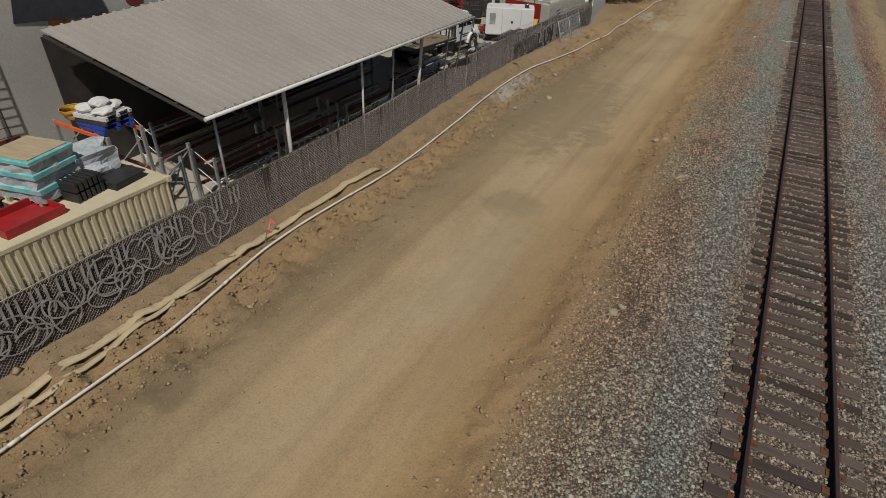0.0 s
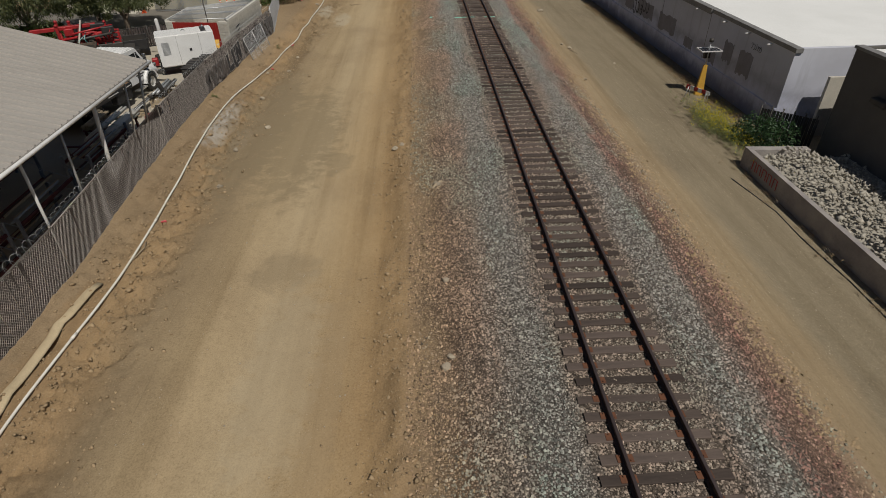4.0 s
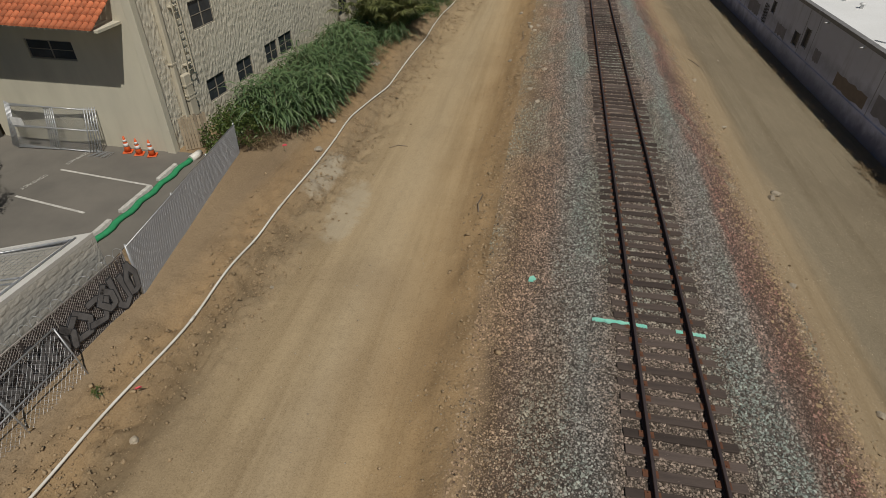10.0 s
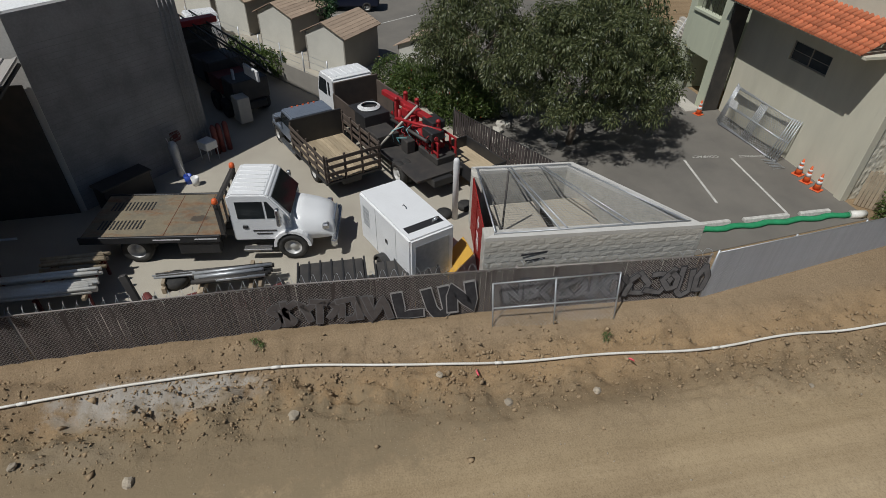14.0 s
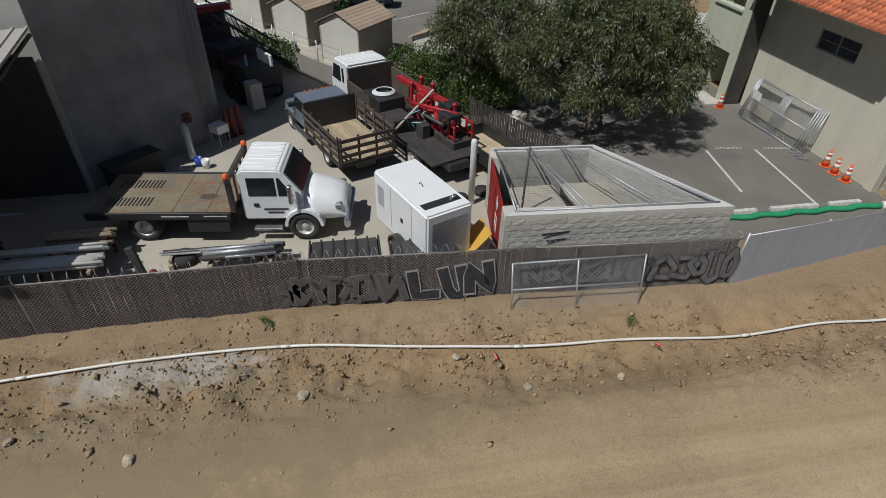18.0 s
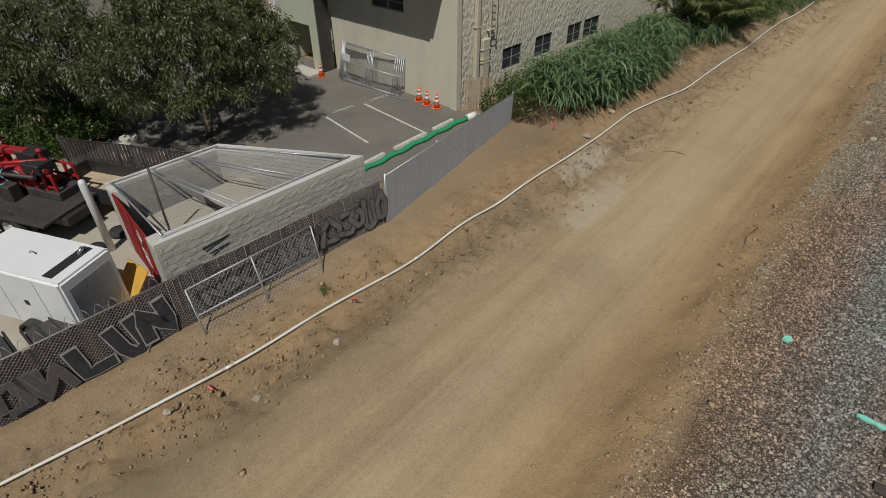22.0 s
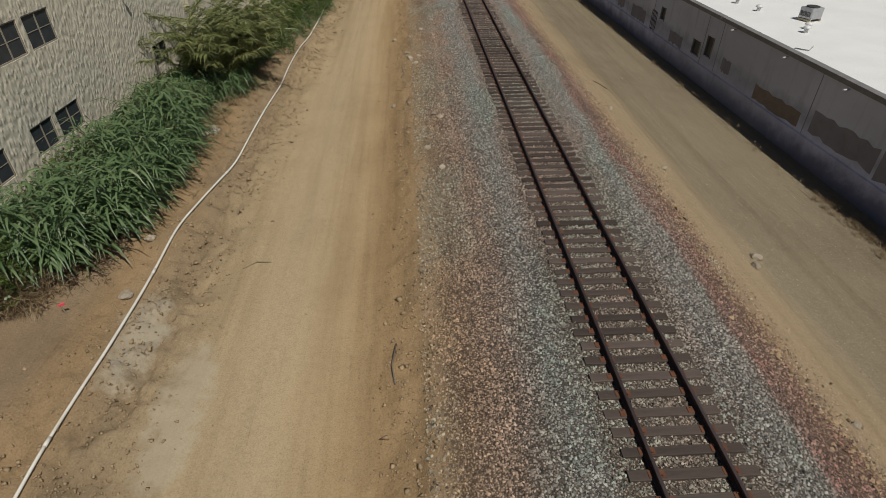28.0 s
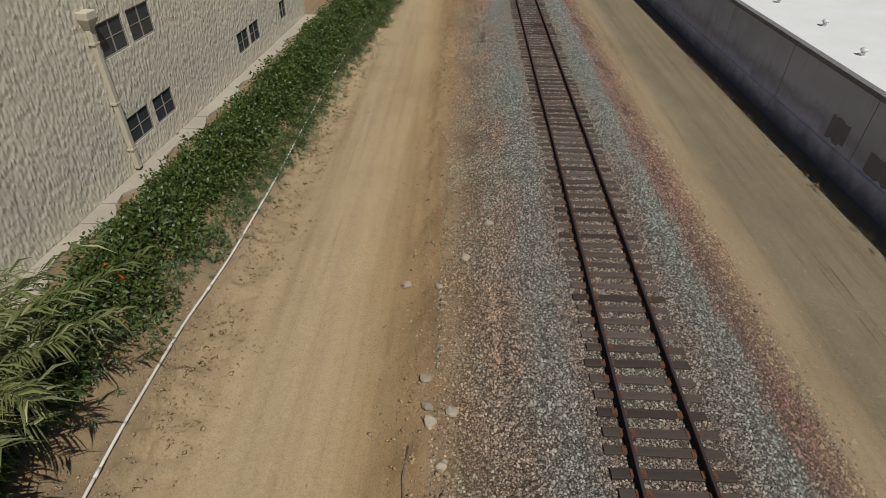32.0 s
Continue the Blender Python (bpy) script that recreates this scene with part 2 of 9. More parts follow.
def ground_material():
    """Bands of earth, ballast and gravel that run along the track, with ragged edges."""
    k = Nodes("earth_and_gravel")
    geo = k.n("NewGeometry").outputs["Position"]
    sep = k.n("SeparateXYZ")
    k.link(geo, sep.inputs[0])
    w1 = k.coords((1, 0.35, 1), True)
    wob = k.math("MULTIPLY", k.math("SUBTRACT", k.noise(w1, 0.9, 6, 0.65), 0.5), 1.6)
    wob = k.math("ADD", wob, k.math("MULTIPLY", k.math("SUBTRACT", k.noise(w1, 9, 3), 0.5), 0.5))
    x = k.math("ADD", sep.outputs[0], wob)
    u = k.math("MULTIPLY", k.math("ADD", x, 20.0), 1 / 36.0)
    P = lambda m: (m + 20.0) / 36.0
    bank, orange, tan, tan2 = (0.315, 0.224, 0.128), (0.33, 0.226, 0.122), (0.39, 0.297, 0.178), (0.37, 0.27, 0.15)
    c = k.ramp(u, [(0, bank), (P(-15.2), (0.285, 0.208, 0.127)), (P(-14.2), orange), (P(-12.9), (0.255, 0.19, 0.115)), (P(-11.6), (0.335, 0.253, 0.15)), (P(-10.6), tan), (P(-9.2), (0.41, 0.317, 0.195)),
                   (P(-7.4), (0.395, 0.288, 0.162)), (P(-6.2), (0.365, 0.248, 0.128)), (P(-5.4), (0.33, 0.225, 0.12)), (P(-4.7), (0.345, 0.25, 0.16)), (P(-4.0), (0.34, 0.25, 0.185)), (P(-2.9), (0.335, 0.28, 0.24)), (P(-2.3), (0.30, 0.282, 0.26)), (P(-1.7), (0.295, 0.275, 0.255)), (P(-1.2), (0.265, 0.22, 0.185)), (P(1.2), (0.265, 0.22, 0.185)), (P(1.8), (0.29, 0.265, 0.245)), (P(2.8), (0.28, 0.255, 0.23)),
                   (P(3.6), (0.27, 0.18, 0.145)), (P(4.4), (0.31, 0.21, 0.155)), (P(5.6), (0.31, 0.235, 0.144)), (P(6.8), (0.30, 0.23, 0.142)), (P(7.8), (0.262, 0.216, 0.146)), (1.0, (0.245, 0.203, 0.137))])
    # wheel tracks and grading marks along the road
    w2 = k.coords((1, 0.03, 1), True)
    c = k.mix(0.5, c, k.ramp(k.noise(w2, 1.3, 6, 0.62), [(0.3, (0.62, 0.58, 0.52)), (0.5, (1, 1, 1)), (0.75, (1.16, 1.17, 1.2))]), "MULTIPLY")
    w3 = k.coords((1, 1, 1), True)
    c = k.mix(0.55, c, k.ramp(k.noise(w3, 0.16, 4), [(0.32, (0.74, 0.72, 0.72)), (0.5, (1, 1, 1)), (0.7, (1.1, 1.1, 1.1))]), "MULTIPLY")
    c = k.mix(0.3, c, k.ramp(k.noise(w3, 5.5, 5, 0.72), [(0.32, (0.72, 0.70, 0.68)), (0.5, (1, 1, 1)), (0.7, (1.14, 1.14, 1.13))]), "MULTIPLY")
    c = k.mix(0.55, c, k.ramp(k.noise(w3, 22, 4, 0.7), [(0.3, (0.6, 0.58, 0.56)), (0.52, (1, 1, 1)), (0.75, (1.18, 1.18, 1.18))]), "MULTIPLY")
    # thin grooves left by tyres and the grader, deeper on the far shoulder
    groove = k.ramp(k.noise(k.coords((1, 0.012, 1), True), 4.2, 5, 0.75), [(0.33, (0, 0, 0)), (0.40, (1, 1, 1)), (0.60, (1, 1, 1)), (0.68, (1.35, 1.33, 1.3))])
    broken = k.ramp(k.noise(w3, 0.5, 4), [(0.38, (0, 0, 0)), (0.6, (1, 1, 1))])
    side = k.ramp(u, [(0, (0.25, 0.25, 0.25)), (P(-11), (0.3, 0.3, 0.3)), (P(-6), (0.22, 0.22, 0.22)), (P(-4), (0, 0, 0)), (P(6), (0, 0, 0)), (P(7.5), (0.9, 0.9, 0.9)), (1, (0.9, 0.9, 0.9))])
    c = k.mix(k.math("MULTIPLY", side, broken), c, k.mix(1.0, c, k.mix(0.6, (1, 1, 1), groove), "MULTIPLY"))
    # pale, damp and oily stains
    def spot(col, cx, cy, rx, ry, amount, c):
        dx = k.math("MULTIPLY", k.math("SUBTRACT", sep.outputs[0], cx), 1 / rx)
        dy = k.math("MULTIPLY", k.math("SUBTRACT", sep.outputs[1], cy), 1 / ry)
        d = k.math("ADD", k.math("MULTIPLY", dx, dx), k.math("MULTIPLY", dy, dy))
        d = k.math("ADD", d, k.math("MULTIPLY", k.math("SUBTRACT", k.noise(w3, 1.6, 5, 0.7), 0.5), 3.0))
        f = k.ramp(d, [(0.35, (1, 1, 1)), (1.0, (0, 0, 0))])
        return k.mix(k.math("MULTIPLY", f, amount), c, col)

    for args in (((0.44, 0.43, 0.40), -14.8, 26.4, 0.7, 3.2, 0.6), ((0.44, 0.43, 0.39), -13.6, 24.5, 0.5, 1.6, 0.4), ((0.20, 0.15, 0.09), -12.8, 0.8, 0.8, 0.9, 0.8), ((0.26, 0.20, 0.12), -8.6, 21.6, 0.8, 1.3, 0.6), ((0.24, 0.185, 0.115), -9.4, 13.5, 1.3, 1.2, 0.5),
                 ((0.43, 0.36, 0.25), -8.6, 9.0, 1.2, 4.5, 0.3), ((0.46, 0.42, 0.33), -13.0, 52.0, 0.7, 2.0, 0.5), ((0.47, 0.42, 0.32), -11.2, 49.5, 0.8, 2.6, 0.4), ((0.29, 0.19, 0.10), -14.9, 9.0, 0.6, 5.0, 0.5), ((0.30, 0.22, 0.13), -7.3, 8.0, 0.5, 6.0, 0.45), ((0.235, 0.18, 0.11), -13.0, 26.5, 1.9, 9.5, 0.88), ((0.245, 0.19, 0.115), -10.6, 24.5, 2.2, 7.5, 0.72)):
        c = spot(*args, c)
    # packed small stones under and between the loose ones, shade painted into their gaps
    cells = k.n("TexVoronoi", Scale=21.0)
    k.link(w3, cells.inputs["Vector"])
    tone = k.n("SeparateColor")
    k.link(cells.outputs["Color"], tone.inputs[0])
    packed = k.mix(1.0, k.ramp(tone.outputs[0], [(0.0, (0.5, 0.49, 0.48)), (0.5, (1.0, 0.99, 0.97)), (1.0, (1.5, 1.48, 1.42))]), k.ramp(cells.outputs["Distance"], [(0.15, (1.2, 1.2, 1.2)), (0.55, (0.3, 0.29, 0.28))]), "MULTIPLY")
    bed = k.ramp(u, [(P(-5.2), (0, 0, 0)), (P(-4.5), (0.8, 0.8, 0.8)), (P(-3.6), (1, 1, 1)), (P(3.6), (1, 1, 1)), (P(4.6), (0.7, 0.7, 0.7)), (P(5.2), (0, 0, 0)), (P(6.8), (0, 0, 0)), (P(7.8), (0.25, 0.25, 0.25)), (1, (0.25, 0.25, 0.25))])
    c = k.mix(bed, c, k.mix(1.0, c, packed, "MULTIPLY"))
    vor = k.n("TexVoronoi", Scale=16.0)
    k.link(w3, vor.inputs["Vector"])
    peb = k.ramp(vor.outputs["Distance"], [(0.0, (1, 1, 1)), (0.16, (1, 1, 1)), (0.2, (0, 0, 0))])
    few = k.math("GREATER_THAN", k.noise(w3, 6, 2), 0.56)
    c = k.mix(k.math("MULTIPLY", k.math("MULTIPLY", peb, few), 0.35), c, (0.5, 0.43, 0.33))
    k.link(c, k.bsdf.inputs["Base Color"])
    k.bsdf.inputs["Roughness"].default_value = 0.95
    k.bsdf.inputs["Specular IOR Level"].default_value = 0.2
    h = k.math("ADD", k.noise(w3, 7, 6, 0.7), k.math("MULTIPLY", k.noise(w3, 55, 3), 0.35))
    k.bump(h, 0.8, 0.05)
    rug = k.ramp(u, [(0, (0.9, 0.9, 0.9)), (P(-13.4), (0.9, 0.9, 0.9)), (P(-11.2), (0.06, 0.06, 0.06)), (P(-7.2), (0.06, 0.06, 0.06)), (P(-6.0), (0.8, 0.8, 0.8)), (P(5.2), (0.7, 0.7, 0.7)), (P(6.2), (0.08, 0.08, 0.08)), (P(7.8), (0.35, 0.35, 0.35)), (1, (0.35, 0.35, 0.35))])
    for node in k.t.nodes:
        if node.type == "BUMP":
            k.link(rug, node.inputs["Strength"])
    return k.mat


def ballast_material():
    """Crushed stone: grey by the track, brown and rusty red further out."""
    k = Nodes("crushed_stone")
    geo = k.n("NewGeometry")
    sep = k.n("SeparateXYZ")
    k.link(geo.outputs["Position"], sep.inputs[0])
    wob = k.math("MULTIPLY", k.math("SUBTRACT", k.noise(k.coords((1, 0.3, 1), True), 0.8, 5, 0.65), 0.5), 2.6)
    u = k.math("MULTIPLY", k.math("ADD", k.math("ADD", sep.outputs[0], wob), 6.0), 1 / 13.0)
    P = lambda m: (m + 6.0) / 13.0
    c = k.ramp(u, [(0, (0.32, 0.225, 0.14)), (P(-4.3), (0.36, 0.25, 0.17)), (P(-3.1), (0.35, 0.255, 0.2)), (P(-2.6), (0.31, 0.285, 0.255)), (P(-1.9), (0.30, 0.288, 0.268)), (P(-1.35), (0.30, 0.235, 0.195)), (P(1.35), (0.30, 0.235, 0.195)),
                   (P(1.9), (0.285, 0.275, 0.258)), (P(2.7), (0.285, 0.272, 0.25)), (P(3.1), (0.31, 0.24, 0.205)), (P(3.9), (0.32, 0.225, 0.18)), (P(4.5), (0.36, 0.27, 0.185)), (P(5.2), (0.35, 0.245, 0.165)), (1, (0.35, 0.26, 0.16))])
    big = k.noise(k.coords((1, 0.4, 1), True), 0.35, 3)
    c = k.mix(k.math("MULTIPLY", k.ramp(big, [(0.46, (0, 0, 0)), (0.6, (1, 1, 1))]), 0.38), c, (0.22, 0.33, 0.29))
    zone = k.ramp(u, [(P(2.7), (0, 0, 0)), (P(3.3), (1, 1, 1)), (P(4.6), (1, 1, 1)), (P(5.0), (0, 0, 0))])
    patch = k.ramp(k.noise(k.coords((1, 0.35, 1), True), 1.1, 5, 0.7), [(0.42, (0.1, 0.1, 0.1)), (0.58, (0.9, 0.9, 0.9))])
    c = k.mix(k.math("MULTIPLY", zone, patch), c, (0.265, 0.14, 0.115))
    r = geo.outputs["Random Per Island"]
    c = k.mix(1.0, c, k.ramp(r, [(0.0, (0.2, 0.195, 0.19)), (0.4, (0.72, 0.71, 0.68)), (0.8, (1.15, 1.14, 1.1)), (1.0, (1.6, 1.58, 1.52))]), "MULTIPLY")
    k.link(c, k.bsdf.inputs["Base Color"])
    k.bsdf.inputs["Roughness"].default_value = 0.9
    return k.mat


def stucco_material(name, col, rough_coat):
    """Trowelled render: rough flakes that hang down, or a fine sand coat."""
    k = Nodes(name)
    v = k.coords((1, 1, 1))
    c = k.mix(k.ramp(k.noise(k.coords((1, 1, 0.25)), 0.9, 5), [(0.35, (0, 0, 0)), (0.72, (1, 1, 1))]), col, tuple(x * 0.84 for x in col))
    c = k.mix(k.math("MULTIPLY", k.ramp(k.noise(v, 0.35, 4), [(0.5, (0, 0, 0)), (0.75, (1, 1, 1))]), 0.4), c, (col[0] * 0.82, col[1] * 0.84, col[2] * 0.88))
    k.link(c, k.bsdf.inputs["Base Color"])
    k.bsdf.inputs["Roughness"].default_value = 0.92
    fine = k.noise(v, 45, 4)
    if rough_coat:
        wv = k.n("TexVoronoi", Scale=1.0)
        wv.feature = "SMOOTH_F1"
        m = k.n("Mapping", Scale=(7.5, 7.5, 4.2))
        k.link(k.n("TexCoord").outputs["Object"], m.inputs[0])
        warp = k.n("TexNoise", Scale=2.2, Detail=3)
        k.link(k.coords(), warp.inputs["Vector"])
        add = k.n("VectorMath")
        k.link(m.outputs[0], add.inputs[0])
        sc = k.n("VectorMath")
        sc.operation = "SCALE"
        sc.inputs[3].default_value = 1.0
        k.link(warp.outputs["Color"], sc.inputs[0])
        k.link(sc.outputs[0], add.inputs[1])
        k.link(add.outputs[0], wv.inputs["Vector"])
        h = k.math("ADD", k.math("MULTIPLY", wv.outputs["Distance"], -1.0), k.math("MULTIPLY", fine, 0.12))
        k.bump(h, 0.75, 0.075)
    else:
        k.bump(fine, 0.35, 0.01)
    return k.mat


def glass_dark(name, col=(0.03, 0.035, 0.04)):
    k = Nodes(name)
    k.link(k.mix(k.noise(k.coords(), 2.0, 2), col, tuple(c * 2.2 for c in col)), k.bsdf.inputs["Base Color"])
    k.bsdf.inputs["Roughness"].default_value = 0.12
    k.bsdf.inputs["Specular IOR Level"].default_value = 0.35
    return k.mat


def deck_material():
    """Bare steel deck: olive grey plate with rust blooms, streaks and an oil stain."""
    k = Nodes("rusty_deck_plate")
    v = k.coords()
    c = k.mix(k.ramp(k.noise(v, 0.8, 5, 0.65), [(0.4, (0, 0, 0)), (0.62, (1, 1, 1))]), (0.21, 0.175, 0.115), (0.15, 0.13, 0.095))
    c = k.mix(k.math("MULTIPLY", k.ramp(k.noise(k.coords((0.7, 1.6, 1)), 1.1, 6, 0.7), [(0.48, (0, 0, 0)), (0.64, (1, 1, 1))]), 0.8), c, (0.2, 0.085, 0.03))
    c = k.mix(k.math("MULTIPLY", k.ramp(k.noise(v, 7, 5, 0.7), [(0.45, (0, 0, 0)), (0.7, (1, 1, 1))]), 0.5), c, (0.27, 0.215, 0.14))
    sep = k.n("SeparateXYZ")
    k.link(v, sep.inputs[0])
    dx, dy = k.math("MULTIPLY", k.math("ADD", sep.outputs[0], 3.1), 2.2), k.math("MULTIPLY", k.math("ADD", sep.outputs[1], 0.25), 3.6)
    d = k.math("ADD", k.math("ADD", k.math("MULTIPLY", dx, dx), k.math("MULTIPLY", dy, dy)), k.math("MULTIPLY", k.noise(v, 5, 4), 0.9))
    c = k.mix(k.ramp(d, [(0.75, (0.85, 0.85, 0.85)), (1.0, (0, 0, 0))]), c, (0.06, 0.05, 0.04))
    k.link(c, k.bsdf.inputs["Base Color"])
    k.bsdf.inputs["Roughness"].default_value = 0.75
    k.bump(k.noise(v, 20, 4), 0.25, 0.01)
    return k.mat


def right_wall_material():
    """Grey paint over patched block, with pale overspray low on the wall."""
    k = Nodes("patched_grey_paint")
    v = k.coords((1, 1, 1), True)
    sep = k.n("SeparateXYZ")
    k.link(k.n("NewGeometry").outputs["Position"], sep.inputs[0])
    z = k.math("ADD", sep.outputs[2], k.math("MULTIPLY", k.math("SUBTRACT", k.noise(v, 0.6, 6, 0.72), 0.5), 2.2))
    low = k.ramp(k.math("MULTIPLY", k.math("ADD", z, 4.0), 0.2), [(0.0, (0.16, 0.155, 0.17)), (0.18, (0.22, 0.225, 0.30)), (0.36, (0.56, 0.58, 0.72)), (0.5, (0.36, 0.365, 0.44)), (0.62, (0.54, 0.555, 0.64)), (1, (0.55, 0.56, 0.62))])
    c = k.mix(k.ramp(k.noise(k.coords((1, 0.4, 1), True), 0.25, 4), [(0.42, (0, 0, 0)), (0.6, (1, 1, 1))]), low, k.mix(0.4, low, (0.34, 0.345, 0.39)))
    c = k.mix(k.math("MULTIPLY", k.ramp(k.noise(k.coords((1, 1, 0.12), True), 1.6, 4), [(0.55, (0, 0, 0)), (0.75, (1, 1, 1))]), 0.35), c, (0.17, 0.165, 0.165))
    k.link(c, k.bsdf.inputs["Base Color"])
    k.bsdf.inputs["Roughness"].default_value = 0.85
    k.bump(k.noise(v, 30, 4), 0.25, 0.01)
    return k.mat


M_GROUND, M_STONE = ground_material(), ballast_material()
M_CLOD = pm("dry_clods", (0.365, 0.268, 0.162), (0.29, 0.21, 0.125), 2, 0.95, bump=0.6, fine=18, island=0.2, dist=0.03, spec=0.2)
M_GRIT = pm("tan_grit", (0.36, 0.30, 0.21), (0.27, 0.22, 0.15), 2, 0.95, bump=0.3, island=0.6, spec=0.2)
M_ROCK = pm("pale_rock", (0.42, 0.36, 0.27), (0.33, 0.27, 0.2), 3, 0.9, bump=0.6, fine=20, vary=0.25, dist=0.02)
M_TIE = pm("creosoted_wood", (0.108, 0.083, 0.07), (0.066, 0.052, 0.046), 2.2, 0.9, bump=0.6, fine=26, vary=0.42, stretch=(0.25, 2.5, 1), dist=0.012, spec=0.2)
M_RAIL = pm("rusted_rail_steel", (0.075, 0.045, 0.038), (0.1, 0.055, 0.04), 1.2, 0.7, 0.35, 0.3, 50)
M_RAILTOP = pm("worn_rail_head", (0.15, 0.115, 0.11), (0.09, 0.065, 0.06), 0.8, 0.45, 0.7, 0.1, 60, stretch=(1, 0.1, 1))
M_RUST = pm("orange_rust", (0.17, 0.07, 0.035), (0.10, 0.045, 0.028), 6, 0.9, 0.2, 0.5, 60)
M_PVC = pm("white_plastic_pipe", (0.80, 0.78, 0.72), (0.62, 0.57, 0.48), 0.9, 0.45, bump=0.05)
M_TAN = pm("tan_fabric_hose", (0.52, 0.42, 0.27), (0.38, 0.30, 0.19), 1.4, 0.9, bump=0.4, fine=25)
M_GALV = pm("galvanised_steel", (0.50, 0.51, 0.52), (0.38, 0.39, 0.40), 6, 0.45, 0.6, 0.1, 60)
M_WIRE = pm("weathered_fence_wire", (0.34, 0.31, 0.285), (0.24, 0.21, 0.19), 5, 0.6, 0.3, 0.1, 60)
M_SLATDARK = pm("brown_fence_slats", (0.066, 0.05, 0.046), (0.038, 0.031, 0.03), 1.6, 0.8, bump=0.2, vary=0.3)
M_SLATGREY = pm("grey_fence_slats", (0.43, 0.445, 0.47), (0.38, 0.39, 0.41), 1.5, 0.5, bump=0.1, vary=0.06)
M_CONC = pm("yard_concrete", (0.43, 0.39, 0.315), (0.35, 0.31, 0.25), 0.5, 0.9, bump=0.2, fine=25)
M_CONCPALE = pm("pale_concrete", (0.52, 0.485, 0.42), (0.42, 0.39, 0.335), 1.3, 0.9, bump=0.25, fine=22)
M_ASPH = pm("worn_asphalt", (0.185, 0.168, 0.142), (0.125, 0.115, 0.10), 0.45, 0.92, bump=0.3, fine=35)
M_LINE = pm("worn_white_paint", (0.62, 0.60, 0.55), (0.36, 0.34, 0.30), 6, 0.85, bump=0.1)
M_TURQ = pm("turquoise_spray_paint", (0.20, 0.66, 0.52), (0.40, 0.68, 0.56), 4, 0.8, bump=0.3)
M_ROUGHCOAT = stucco_material("trowelled_cream_stucco", (0.66, 0.61, 0.49), True)
M_STUCCO = stucco_material("smooth_beige_stucco", (0.60, 0.56, 0.44), False)
M_GREENISH = stucco_material("pale_green_stucco", (0.50, 0.52, 0.39), False)
# mottled warehouse block, darker than M_WAREHOUSE: the walls' shade is in the colour
M_SHADEWALL = pm("shade_darkened_block", (0.30, 0.29, 0.285), (0.17, 0.165, 0.165), 0.8, 0.85, bump=0.3, fine=14)
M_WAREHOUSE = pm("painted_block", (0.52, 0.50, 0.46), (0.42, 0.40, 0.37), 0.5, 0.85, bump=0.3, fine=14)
M_CLAY = pm("clay_tile", (0.55, 0.17, 0.075), (0.42, 0.12, 0.05), 3, 0.8, bump=0.3, vary=0.25)
M_FRAME = pm("bronze_window_frame", (0.32, 0.29, 0.235), (0.25, 0.22, 0.18), 3, 0.5, bump=0.05)
M_GLASS = glass_dark("dark_window_glass")
M_TINT = glass_dark("tinted_vehicle_glass", (0.012, 0.014, 0.015))
M_DUCT = pm("cream_downpipe_paint", (0.58, 0.53, 0.41), (0.48, 0.43, 0.33), 2, 0.7, bump=0.1)
M_SHEDROOF = pm("weathered_roof_sheet", (0.40, 0.37, 0.335), (0.34, 0.315, 0.285), 0.6, 0.55, 0.1, 0.1, 30, stretch=(0.4, 1, 1))
M_WHITE = pm("white_vehicle_paint", (0.80, 0.80, 0.79), (0.74, 0.735, 0.72), 1.5, 0.3, bump=0.02, fine=60)
M_GUTTER = pm("white_steel", (0.72, 0.72, 0.71), (0.58, 0.57, 0.55), 2, 0.5, bump=0.08)
M_CREAM = pm("cream_container_paint", (0.62, 0.56, 0.40), (0.52, 0.46, 0.32), 1.2, 0.6, bump=0.12)
M_REDSHEET = pm("red_sheet_steel", (0.33, 0.025, 0.02), (0.25, 0.02, 0.018), 1.5, 0.5, bump=0.1)
M_REDPAINT = pm("red_machine_paint", (0.42, 0.02, 0.025), (0.22, 0.02, 0.02), 3, 0.45, bump=0.15)
M_REDBROWN = pm("red_oxide_steel", (0.16, 0.035, 0.03), (0.10, 0.03, 0.025), 2, 0.65, bump=0.15)
M_BLOCK = pm("split_face_block", (0.50, 0.475, 0.42), (0.40, 0.38, 0.33), 4, 0.95, bump=0.6, fine=14, vary=0.1, dist=0.03)
M_CAP = pm("smooth_block_cap", (0.58, 0.56, 0.515), (0.50, 0.48, 0.44), 1.5, 0.9, bump=0.15)
M_BLACK = pm("black_paint", (0.022, 0.022, 0.024), (0.04, 0.037, 0.034), 2, 0.5, bump=0.12)
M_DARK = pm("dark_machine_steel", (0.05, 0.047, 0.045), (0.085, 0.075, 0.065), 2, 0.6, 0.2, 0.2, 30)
M_TYRE = pm("tyre_rubber", (0.024, 0.023, 0.022), (0.05, 0.046, 0.04), 5, 0.85, bump=0.2)
M_RIM = pm("painted_rim", (0.62, 0.61, 0.58), (0.42, 0.40, 0.37), 5, 0.4, 0.2, 0.1)
M_DECK = deck_material()
M_PLANK = pm("bare_planks", (0.43, 0.345, 0.225), (0.30, 0.23, 0.145), 1.5, 0.85, bump=0.3, vary=0.25, stretch=(1, 5, 1))
M_STAKE = pm("dark_brown_stakes", (0.10, 0.075, 0.058), (0.065, 0.05, 0.042), 2, 0.8, bump=0.25, vary=0.2)
M_BLUEGREY = pm("grey_blue_metallic_paint", (0.22, 0.25, 0.30), (0.19, 0.215, 0.26), 1.5, 0.32, 0.35, 0.03, 60)
